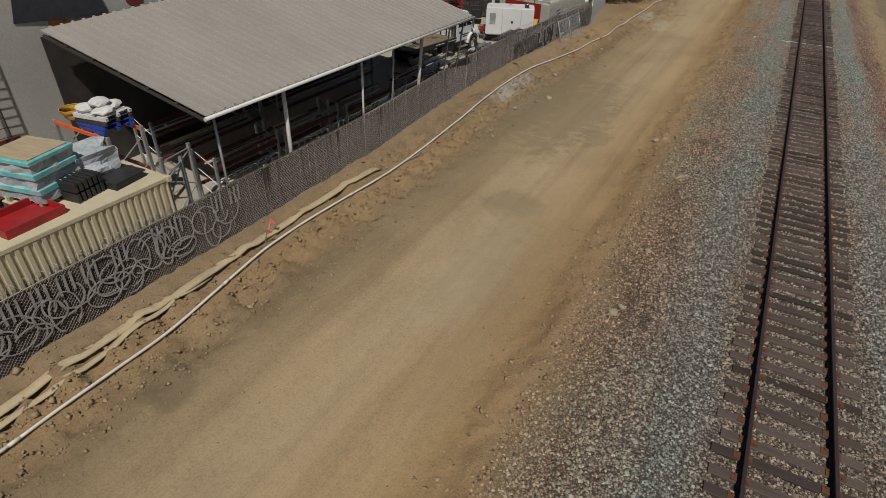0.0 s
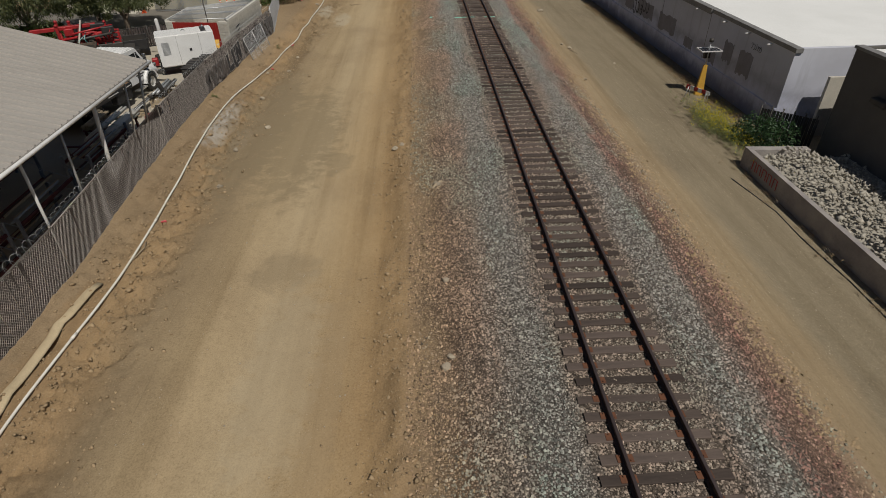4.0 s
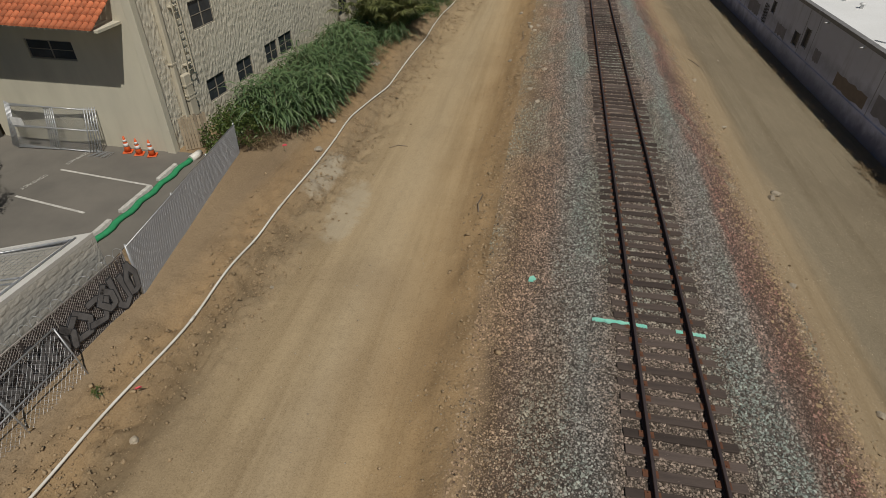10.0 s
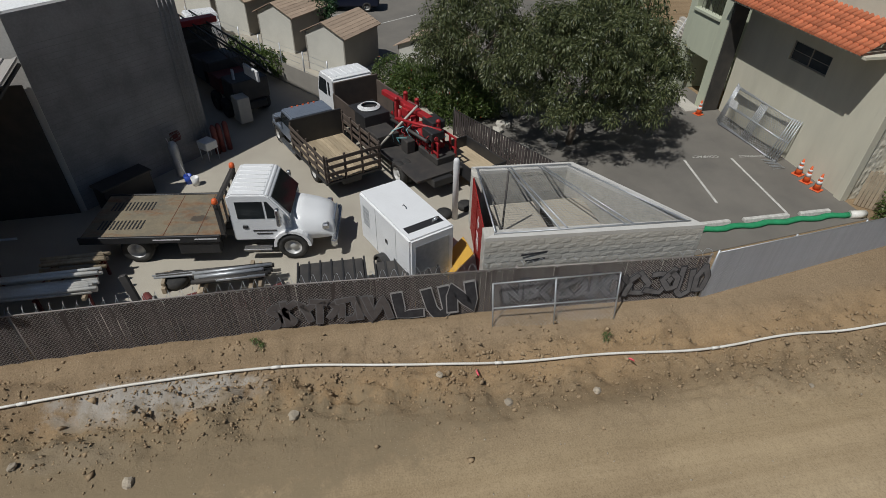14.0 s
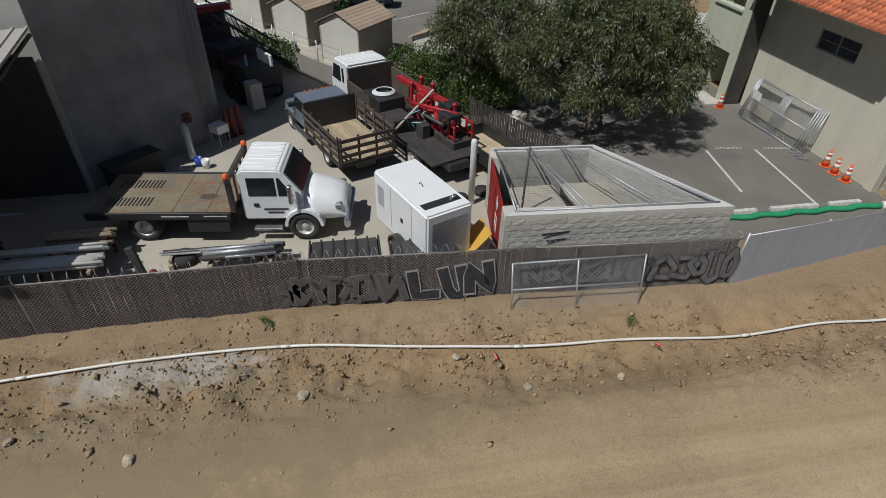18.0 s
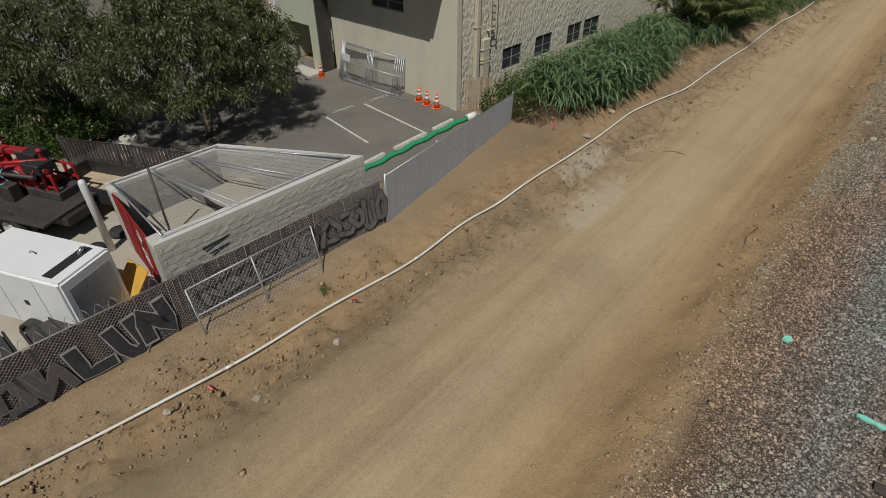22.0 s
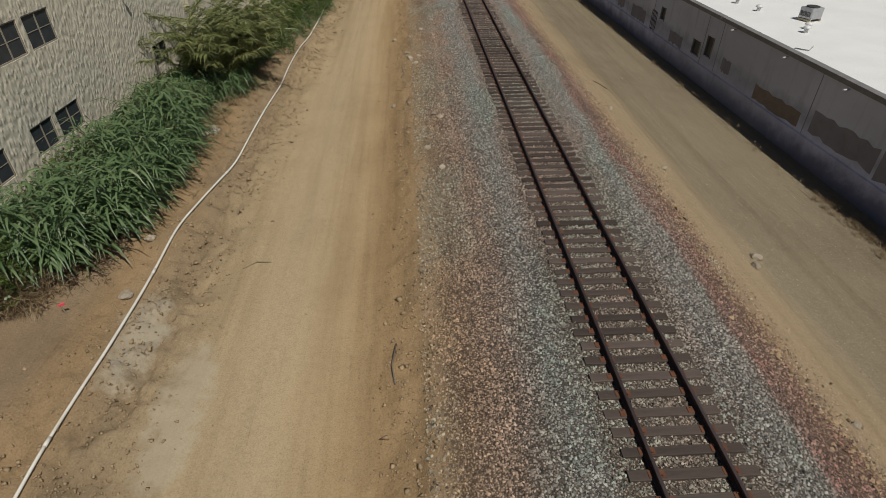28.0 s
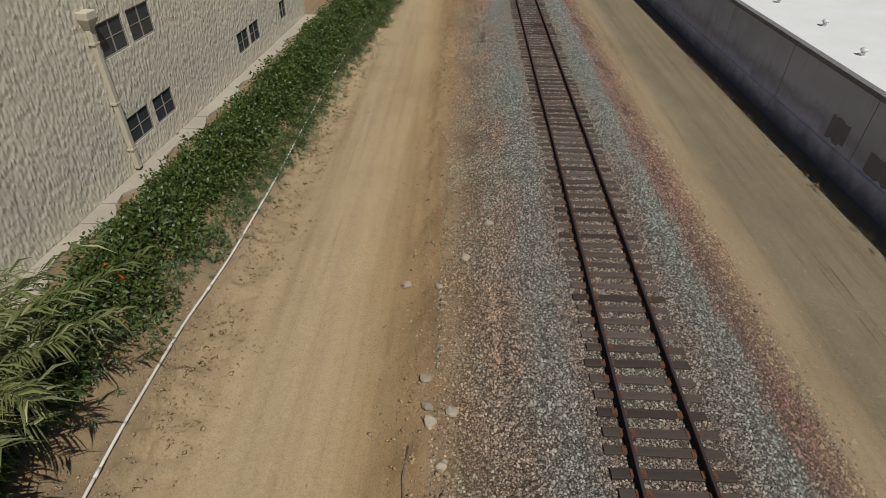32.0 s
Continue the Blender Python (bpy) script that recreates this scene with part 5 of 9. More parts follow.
# ladder and red doorway on the mural wall
ld = thing("wall_ladder", "steel access ladder fixed to mural wall", "ladder", Matrix.Translation((MX(3.5) + 0.3, 3.5, YZ)))
for y in (-0.25, 0.25):
    part("stringer", box(-0.02, y - 0.02, 0.3, 0.02, y + 0.02, 6.9, 0.005), M_DARK, ld)
for i in range(21):
    part("rung", rod(B(), (0, -0.25, 0.5 + 0.3 * i), (0, 0.25, 0.5 + 0.3 * i), 0.012, 6), M_DARK, ld)
for y in (0.6, 3.6):
    d = thing("steel_door", "dull red steel door in warehouse wall", "door", Matrix.Translation((MX(y), y, YZ)))
    part("leaf", box(0, -0.5, 0, 0.05, 0.5, 2.15, 0.01), M_REDBROWN, d)
    part("handle", box(0.05, 0.35, 1.0, 0.1, 0.42, 1.06, 0.008), M_CHROME, d)

shed = thing("open_shed", "long open-fronted shed with weathered ribbed metal roof", "shed")
RA, RB, RC, RD = Vector((-15.65, 5.65, 3.28)), Vector((-15.65, 21.85, 3.28)), Vector((-23.45, 22.45, 5.22)), Vector((-22.7, 5.65, 4.62))


def ribbed(a0, a1, b0, b1, n, out, fold, back):
    """One folded sheet between two edges, with ribs raised along out and a flat back."""
    bm = B()
    prev = None
    for i in range(n):
        for f, up in ((0.0, 0.0), (fold, 0.0), (fold + 0.05, 1.0), (0.95, 1.0)):
            s = (i + f) / n
            p, q = a0.lerp(a1, s), b0.lerp(b1, s)
            cur = [bm.verts.new(c) for c in (p + out * up, q + out * up, q + back, p + back)]
            if prev:
                for k in range(4):
                    bm.faces.new((prev[k], cur[k], cur[(k + 1) % 4], prev[(k + 1) % 4]))
            else:
                bm.faces.new(cur[::-1])
            prev = cur
    bm.faces.new(prev)
    bmesh.ops.recalc_face_normals(bm, faces=list(bm.faces))
    return bm


part("roof_sheet", ribbed(RA, RB, RD, RC, 44, Vector((0, 0, 0.045)), 0.7, Vector((0, 0, -0.03))), M_SHEDROOF, shed)
g = B()
rod(g, RA + Vector((0.05, -0.1, -0.07)), RB + Vector((0.05, 0.1, -0.07)), 0.06, 8)
part("gutter", g, M_GUTTER, shed, "white steel gutter")
part("end_beam", rod(B(), RA + Vector((0, 0.05, -0.2)), RD + Vector((0, 0.05, -0.2)), 0.06, 4), M_DARK, shed)
part("end_beam", rod(B(), RB + Vector((0, -0.05, -0.2)), RC + Vector((0, -0.05, -0.2)), 0.06, 4), M_DARK, shed)
for i in range(1, 6):
    part("purlin", rod(B(), RA.lerp(RD, i / 6) + Vector((0, 0, -0.1)), RB.lerp(RC, i / 6) + Vector((0, 0, -0.1)), 0.05, 4), M_DARK, shed)
for y, r, mt in ((6.1, 0.04, M_GALV), (8.95, 0.07, M_GUTTER), (13.2, 0.045, M_GUTTER), (15.4, 0.04, M_GALV), (17.65, 0.075, M_GUTTER), (20.2, 0.04, M_GALV), (21.6, 0.045, M_GALV)):
    part("post", rod(B(), (fence_x(y) - 0.2, y, YZ), (-15.95, y, 3.3), r, 10), mt, shed)
for y in (7, 12, 17, 22):
    part("truss_chord", rod(B(), RA.lerp(RD, 0.02) + Vector((0, y - 5.85, -0.35)), RA.lerp(RD, 0.98) + Vector((0, y - 5.85, -0.35)), 0.035, 4), M_DARK, shed)
    for j in range(6):
        p0, p1 = RA.lerp(RD, j / 6), RA.lerp(RD, (j + 0.5) / 6)
        part("truss_web", rod(B(), p0 + Vector((0, y - 5.85, -0.35)), p1 + Vector((0, y - 5.85, -0.1)), 0.02, 4), M_DARK, shed)

# added dark sheet over the mural wall, standing in for shade under the roof
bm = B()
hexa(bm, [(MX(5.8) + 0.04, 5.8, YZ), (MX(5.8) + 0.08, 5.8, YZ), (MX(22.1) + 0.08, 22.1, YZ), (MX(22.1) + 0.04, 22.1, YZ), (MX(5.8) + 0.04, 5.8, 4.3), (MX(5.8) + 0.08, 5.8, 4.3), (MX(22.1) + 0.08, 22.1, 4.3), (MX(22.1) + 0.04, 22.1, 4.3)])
part("back_lining", bm, M_DARK, shed, "added dark panel standing in for shade under shed roof")


def rack(x, y0, y1, h, levels, label, load):
    r = random.Random(int(y0 * 10))
    t = thing("storage_rack", label, "storage rack", Matrix.Translation((x, y0, YZ)), "storage racks")
    L = y1 - y0
    for yy in (0, L):
        for xx in (0, -1.0):
            part("upright", box(xx - 0.045, yy - 0.04, 0, xx + 0.045, yy + 0.04, h, 0.006), M_GALV if r.random() < 0.6 else M_BLUEGREY, t)
        for i in range(3):
            part("brace", rod(B(), (0, yy, 0.3 + i * h / 3.2), (-1.0, yy, 0.3 + (i + 0.8) * h / 3.2), 0.015, 5), M_GALV, t)
    for z in levels:
        for xx in (0.0, -1.0):
            part("beam", box(xx - 0.03, 0, z - 0.06, xx + 0.03, L, z + 0.06, 0.008), M_REDBROWN, t)
        if load:
            for j in range(r.randint(4, 8)):
                xx = -0.9 + 0.8 * r.random()
                solo_y0, ln = r.uniform(-0.1, L * 0.2), r.uniform(0.6, 1.0) * L
                ob = solo("stored_pipe", rod(B(), (x + xx, y0 + solo_y0, YZ + z + 0.1), (x + xx, y0 + solo_y0 + ln, YZ + z + 0.1), r.uniform(0.025, 0.045), 8), r.choice([M_GALV, M_REDBROWN, M_DARK, M_TAN]), "steel pipe stored on rack beams", "pipe", "stored pipes")
    return t


rack(-17.0, 6.6, 9.4, 1.9, (0.7, 1.5), "galvanised rack with dull red beams in shed", True)
rack(-17.0, 9.8, 12.8, 1.9, (0.7, 1.5), "galvanised rack with dull red beams in shed", True)
rack(-17.0, 13.4, 16.6, 1.7, (0.6, 1.4), "galvanised rack with stored steel in shed", True)
rack(-17.2, 18.2, 21.4, 1.5, (0.6, 1.2), "low rack with stored tubing in shed", True)
rack(-20.5, 7.0, 12.0, 2.2, (0.8, 1.7), "dark loaded rack at back of shed", True)
rack(-20.5, 13.0, 20.0, 2.2, (0.8, 1.7), "dark loaded rack at back of shed", True)
bm = B()
for i in range(14):
    rod(bm, (-16.4 - 0.05 * (i % 5), 9.3 + 0.12 * (i % 4), YZ + 0.2 + 0.05 * (i // 5)), (-16.35 - 0.05 * (i % 5), 11.4, YZ + 0.2 + 0.05 * (i // 5)), 0.03, 6)
solo("hose_bundle", bm, M_TAN, "pale bundled hoses lying behind fence", "hoses")


def open_frame_rack(x, y, rot):
    t = thing("rack_end", "bare galvanised rack end frames standing in yard", "rack frame", Matrix.Translation((x, y, YZ)) @ pose(0, 0, 0, 0, 0, rot))
    for yy in (0, 1.2):
        part("upright", box(-0.05, yy - 0.05, 0, 0.05, yy + 0.05, 2.3, 0.006), M_GALV, t)
    for a, b in (((0, 0, 0.2), (0, 1.2, 0.9)), ((0, 1.2, 0.9), (0, 0, 1.5)), ((0, 0, 1.5), (0, 1.2, 2.1)), ((0, 0, 2.15), (0, 1.2, 2.15))):
        part("brace", rod(B(), a, b, 0.025, 5), M_GALV, t)


open_frame_rack(-16.6, 4.55, 30)
open_frame_rack(-17.6, 5.2, 10)

# ---- container and what stands on it ----
cont = thing("shipping_container", "cream corrugated steel container beside fence", "container", Matrix.Translation((-15.85, -8.0, YZ)))
CL, CW, CH = 12.2, 2.44, 2.6
bm = B()
nr = 62
part("corrugated_side", ribbed(Vector((-0.04, 0, 0.15)), Vector((-0.04, CL, 0.15)), Vector((-0.04, 0, CH - 0.12)), Vector((-0.04, CL, CH - 0.12)), nr, Vector((0.04, 0, 0)), 0.45, Vector((-0.06, 0, 0))), M_CREAM, cont)
bm = B()
for i in range(12):
    x0 = -CW * i / 12
    bx(bm, x0 - CW / 24, CL - 0.06, 0.15, x0, CL - 0.02, CH - 0.12)
    bx(bm, x0 - CW / 12, CL - 0.1, 0.15, x0 - CW / 24, CL - 0.06, CH - 0.12)
part("corrugated_end", bm, M_CREAM, cont)
part("roof_panel", box(-CW, 0.0, CH - 0.12, 0.01, CL, CH, 0.02), M_CREAM, cont, "dusty cream roof panel")
part("far_side", box(-CW, 0, 0.1, -CW + 0.05, CL - 0.1, CH - 0.12), M_CREAM, cont)
for x in (0, -CW):
    for y in (0, CL):
        part("corner_casting", box(x - 0.09, y - 0.09, CH - 0.14, x + 0.09, y + 0.03, CH + 0.015, 0.01), M_CREAM, cont)
part("bottom_rail", box(-0.08, 0, 0.02, 0.012, CL, 0.16, 0.01), M_CREAM, cont)
part("top_rail", box(-0.07, 0, CH - 0.13, 0.014, CL, CH - 0.02, 0.01), M_CREAM, cont)


def wrapped_pallet(x, y, z, rot):
    t = thing("wrapped_pallet", "load wrapped in teal plastic with plywood lid", "wrapped load", Matrix.Translation((x, y, z)) @ pose(0, 0, 0, 0, 0, rot))
    bm = B()
    bx(bm, -0.65, -0.6, 0.12, 0.65, 0.6, 1.2)
    bmesh.ops.subdivide_edges(bm, edges=list(bm.edges), cuts=5, use_grid_fill=True)
    for v in bm.verts:
        v.co += Vector((1, 1, 0.3)) * 0.09 * noise.noise(v.co * 3 + Vector((5, 2, 1)))
    part("clear_wrap", bm, M_PLASTIC, t)
    for zz in (0.35, 0.75):
        part("teal_band", box(-0.69, -0.64, zz, 0.69, 0.64, zz + 0.16, 0.02), M_TEAL, t)
    part("teal_edge", box(-0.7, -0.65, 1.12, 0.7, 0.65, 1.24, 0.02), M_TEAL, t)
    part("plywood_lid", box(-0.62, -0.57, 1.24, 0.62, 0.57, 1.27, 0.006), M_PLANK, t)
    for xx in (-0.5, 0, 0.5):
        part("pallet_runner", box(xx - 0.05, -0.6, 0, xx + 0.05, 0.6, 0.12, 0.005), M_WOOD, t)


ZC = YZ + CH
wrapped_pallet(-17.55, 1.9, ZC, 14)
bm = B()
bx(bm, -0.5, -0.5, 0, 0.5, 0.5, 0.8)
bmesh.ops.subdivide_edges(bm, edges=list(bm.edges), cuts=6, use_grid_fill=True)
for v in bm.verts:
    v.co += Vector((1, 1, 0.5)) * 0.3 * noise.noise(v.co * 2.2 + Vector((1, 7, 3)))
solo("plastic_sheeting", bm, M_PLASTIC, "crumpled clear plastic sheeting over stored goods", "plastic sheet", m=pose(-17.5, 3.1, ZC))
mats = thing("rubber_mats", "stack of dark rubber mats on container roof", "rubber mats", pose(-16.75, 3.35, ZC, 0, 0, 8))
for i in range(4):
    part("mat", box(-0.45 + 0.03 * (i % 2), -0.5, 0.05 * i, 0.5, 0.5 - 0.04 * (i % 3), 0.05 * i + 0.045, 0.01), M_BLACK, mats)
tr = thing("tool_tray", "rusty red steel tray with tools on container roof", "tool tray", pose(-16.7, 0.9, ZC, 0, 0, 4))
part("base", box(-0.55, -0.7, 0, 0.55, 0.7, 0.04), M_REDPAINT, tr)
for a in ((-0.55, -0.7, -0.5, 0.7), (0.5, -0.7, 0.55, 0.7), (-0.5, -0.7, 0.5, -0.65), (-0.5, 0.65, 0.5, 0.7)):
    part("rim", box(a[0], a[1], 0.04, a[2], a[3], 0.22, 0.006), M_REDPAINT, tr)
cr = thing("black_crates", "stacked black slotted crates on container roof", "crates", pose(-16.85, 2.35, ZC, 0, 0, 10))
for i in range(2):
    for j in range(6):
        part("slat", box(-0.45, -0.4 + j * 0.14, 0.28 * i, 0.45, -0.3 + j * 0.14, 0.28 * i + 0.24, 0.01), M_BLACK, cr)
bm = B()
r = random.Random(9)
for i in range(26):
    bx(bm, *(lambda x, y, z, a, b, c: (x, y, z, x + a, y + b, z + c))(r.uniform(-0.7, 0.4), r.uniform(-1.2, 1.0), r.uniform(0, 0.2), r.uniform(0.15, 0.5), r.uniform(0.15, 0.5), r.uniform(0.08, 0.3)))
solo("stored_parts", bm, M_DARK, "heap of dark steel parts on container roof", "steel parts", m=pose(-17.2, -1.2, ZC))
tb = thing("red_bench", "low red-topped bench on container roof", "bench", pose(-17.6, 0.2, ZC, 0, 0, 5))
part("top", box(-0.4, -0.7, 0.38, 0.4, 0.7, 0.43, 0.01), M_REDBROWN, tb)
for x in (-0.33, 0.33):
    for y in (-0.6, 0.6):
        part("leg", box(x - 0.03, y - 0.03, 0, x + 0.03, y + 0.03, 0.38), M_DARK, tb)

# pallet rack behind the container with goods on top
pr = thing("pallet_rack", "tall galvanised pallet rack holding pallets and bags", "pallet rack", pose(-18.6, 4.4, YZ, 0, 0, 0))
for x in (0, -2.6):
    for y in (0, 1.1):
        part("upright", box(x - 0.05, y - 0.05, 0, x + 0.05, y + 0.05, 3.0, 0.006), M_GALV, pr)
    for i in range(3):
        part("brace", rod(B(), (x, 0, 0.3 + 0.85 * i), (x, 1.1, 1.0 + 0.85 * i), 0.02, 5), M_GALV, pr)
for z in (1.5, 2.85):
    for y in (0, 1.1):
        part("beam", box(-2.6, y - 0.03, z, 0, y + 0.03, z + 0.12, 0.006), M_ORANGE if z > 2 else M_REDBROWN, pr)


def pallet(m, material, label):
    t = thing("pallet", label, "pallet", m, "pallets")
    for i in range(7):
        part("deck_board", box(-0.6 + i * 0.17, -0.5, 0.1, -0.6 + i * 0.17 + 0.12, 0.5, 0.125, 0.004), material, t)
    for y in (-0.45, 0, 0.45):
        part("runner", box(-0.6, y - 0.05, 0, 0.6, y + 0.05, 0.1, 0.005), material, t)


for i, (mt, lb) in enumerate(((M_BLUE, "blue plastic pallet on rack"), (M_BLUE, "blue plastic pallet on rack"), (M_DARK, "dark plastic pallet on rack"), (M_GUTTER, "pale pallet on rack"))):
    pallet(pose(-19.4, 4.95, YZ + 2.98 + 0.13 * i, 0, 0, 4 * i), mt, lb)
for i, (x, y) in enumerate(((-19.7, 4.7), (-19.1, 4.8), (-19.4, 5.25), (-19.35, 4.9))):
    bm = B()
    bmesh.ops.create_icosphere(bm, subdivisions=2, radius=0.3)
    for v in bm.verts:
        v.co.z *= 0.4
        v.co *= 1 + 0.35 * noise.noise(v.co * 5 + Vector((i, 0, 0)))
    solo("white_sack", bm, M_GUTTER, "white filled sack lying on pallet", "sack", "sacks", m=pose(x, y, YZ + 3.6 + (0.18 if i == 3 else 0)))
bm = tube(B(), [(0.36 * math.cos(q * 0.45) + 0.02 * math.sin(q * 1.3), (0.25 + 0.0007 * q) * math.sin(q * 0.45), 0.0014 * q) for q in range(220)], 0.014, 4)
solo("yellow_hose_coil", bm, M_YELLOW, "coiled yellow hose on rack beam", "hose coil", m=pose(-20.9, 4.9, YZ + 2.98))
for x in (-19.0, -20.2):
    bm = B()
    lathe(bm, [(0.02, 0), (0.15, 0), (0.17, 0.35), (0.02, 0.36)], n=14)
    solo("plastic_pail", bm, M_GUTTER, "white plastic pail on rack shelf", "pail", "pails", m=pose(x, 4.8, YZ + 1.62))


# ---- vehicles ----
def ring_lathe(prof, c, n):
    """A closed section turned about an axle along y, open in the middle."""
    bm = B()
    rings = [[bm.verts.new(Vector((r * math.cos(2 * math.pi * k / n), h, r * math.sin(2 * math.pi * k / n))) + Vector(c)) for k in range(n)] for r, h in prof]
    for a, b in zip(rings, rings[1:] + rings[:1]):
        for k in range(n):
            bm.faces.new((a[k], a[(k + 1) % n], b[(k + 1) % n], b[k])).smooth = True
    bmesh.ops.recalc_face_normals(bm, faces=list(bm.faces))
    return bm


def wheel(parent, x, y, r, w, rim=M_RIM, z=None, dual=False):
    s = 1 if y > 0 else -1
    z = r if z is None else z
    prof = [(r * 0.58, -w / 2), (r * 0.93, -w / 2), (r, -w * 0.32), (r, w * 0.32), (r * 0.93, w / 2), (r * 0.58, w / 2)]
    ty_ = part("wheel", ring_lathe(prof, (x, y, z), 20), M_TYRE, parent)
    o = s * w * 0.36
    part("rim", lathe(B(), [(0.02, o - s * 0.03), (r * 0.22, o - s * 0.02), (r * 0.26, o - s * 0.07), (r * 0.5, o - s * 0.08), (r * 0.57, o + s * 0.02), (r * 0.6, o + s * 0.03), (r * 0.6, -o), (0.02, -o)], (x, y, z), 16, "y"), rim, ty_)
    if dual:
        part("inner_tyre", ring_lathe(prof, (x, y - s * (w + 0.05), z), 16), M_TYRE, ty_)


def panel(bm, poly, y, th=0.012):
    return side_prism(bm, poly, y, y + th)


# tow truck with a flat deck
tow = thing("flatbed_tow_truck", "white tow truck with rusty flat deck parked in yard", "truck", pose(-20.62, 30.1, YZ, 0, 0, 82.6))
bm = B()
side_prism(bm, [(-1.85, 0.75), (-1.85, 2.42), (-1.7, 2.52), (-0.62, 2.5), (-0.5, 2.42), (0.02, 1.68), (0.05, 0.75)], -1.0, 1.0)
bevel(bm, 0.05, 2)
part("cab", bm, M_WHITE, tow)
for i in range(7):
    part("roof_rib", box(-1.7, -0.75 + 0.25 * i - 0.02, 2.505, -0.7, -0.75 + 0.25 * i + 0.02, 2.535, 0.008), M_WHITE, tow)
bm = B()
v = [bm.verts.new(p) for p in ((-0.46, -0.86, 2.36), (-0.46, 0.86, 2.36), (0.035, 0.9, 1.72), (0.035, -0.9, 1.72))]
w_ = [bm.verts.new(Vector(q.co) + Vector((0.035, 0, 0.028))) for q in v]
for f in ((w_[0], w_[3], w_[2], w_[1]), (v[0], v[1], v[2], v[3])):
    bm.faces.new(f)
for i in range(4):
    bm.faces.new((v[i], v[(i + 1) % 4], w_[(i + 1) % 4], w_[i]))
part("windscreen", bm, M_TINT, tow)
for s in (-1, 1):
    y = s * 1.005 - (0.012 if s > 0 else 0) + s * 0.006
    part("door_window", panel(B(), [(-1.6, 1.62), (-1.6, 2.25), (-0.75, 2.25), (-0.75, 1.62)], y), M_TINT, tow)
    part("quarter_window", panel(B(), [(-0.68, 1.62), (-0.68, 2.25), (-0.6, 2.25), (-0.22, 1.62)], y), M_TINT, tow)
    part("door_handle", box(-1.5, y - 0.02, 1.25, -1.34, y + 0.03, 1.36, 0.008), M_BLACK, tow)
    bm = B()
    bx(bm, -0.35, s * 1.12, 1.45, -0.22, s * 1.28, 2.1)
    mir = part("mirror", bevel(bm, 0.03), M_CHROME, tow)
    part("mirror_arm", rod(B(), (-0.25, s * 1.0, 1.5), (-0.28, s * 1.2, 1.6), 0.018, 6), M_BLACK, mir)
    # plain bars stand for door lettering
    for q in range(2):
        part("door_lettering", box(-1.2 + 0.1 * q, y - 0.004, 1.12 - 0.12 * q, -0.45 - 0.15 * q, y + 0.016, 1.17 - 0.12 * q), M_DARK, tow)
bm = B()
sec = [(0.0, 0.96, 1.62), (0.4, 0.93, 1.56), (0.8, 0.88, 1.47), (1.15, 0.82, 1.36), (1.32, 0.76, 1.2), (1.37, 0.74, 0.98), (1.37, 0.72, 0.72)]
rings = []
for x, hw, z in sec:
    rings.append([bm.verts.new(p) for p in ((x, -hw, 0.7), (x, -hw, max(0.72, z - 0.5)), (x, -hw * 0.86, max(0.74, z - 0.2)), (x, -hw * 0.6, z - 0.03), (x, -hw * 0.2, z), (x, hw * 0.2, z), (x, hw * 0.6, z - 0.03), (x, hw * 0.86, max(0.74, z - 0.2)), (x, hw, max(0.72, z - 0.5)), (x, hw, 0.7))])
for a, b in zip(rings, rings[1:]):
    for k2 in range(10):
        bm.faces.new((a[k2], b[k2], b[(k2 + 1) % 10], a[(k2 + 1) % 10])).smooth = k2 < 9
bm.faces.new(rings[0])
bm.faces.new(rings[-1][::-1])
bmesh.ops.recalc_face_normals(bm, faces=list(bm.faces))
part("hood", bm, M_WHITE, tow)
for s in (-1, 1):
    bm = B()
    arc = [(0.62 * math.cos(a), 0.55 + 0.62 * math.sin(a)) for a in [math.pi * i / 10 for i in range(11)]]
    side_prism(bm, arc + [(0.52 * math.cos(a), 0.55 + 0.52 * math.sin(a)) for a in [math.pi * (10 - i) / 10 for i in range(11)]], s * 0.8, s * 1.12)
    part("fender", bm, M_WHITE, tow)
    part("headlight", box(0.98, s * 0.72 - 0.12, 1.0, 1.2, s * 0.72 + 0.14, 1.2, 0.04), M_CHROME, tow)
    wheel(tow, 0.0, s * 0.95, 0.5, 0.3)
    wheel(tow, -5.05, s * 0.95, 0.5, 0.28, dual=True)
part("bumper", box(1.26, -1.1, 0.45, 1.46, 1.1, 0.75, 0.05, 2), M_CHROME, tow)
part("grille", box(1.33, -0.5, 0.8, 1.385, 0.5, 1.2, 0.02), M_BLUEGREY, tow)
part("chassis", box(-6.3, -0.45, 0.55, -0.2, 0.45, 0.85, 0.02), M_BLACK, tow)
bm = B()
bx(bm, -6.55, -1.25, 1.08, -2.2, 1.25, 1.16)
part("deck", bm, M_DECK, tow)
for x in (-4.0, -2.95):
    part("deck_seam", box(x - 0.012, -1.24, 1.16, x + 0.012, 1.24, 1.164), M_RUST, tow)
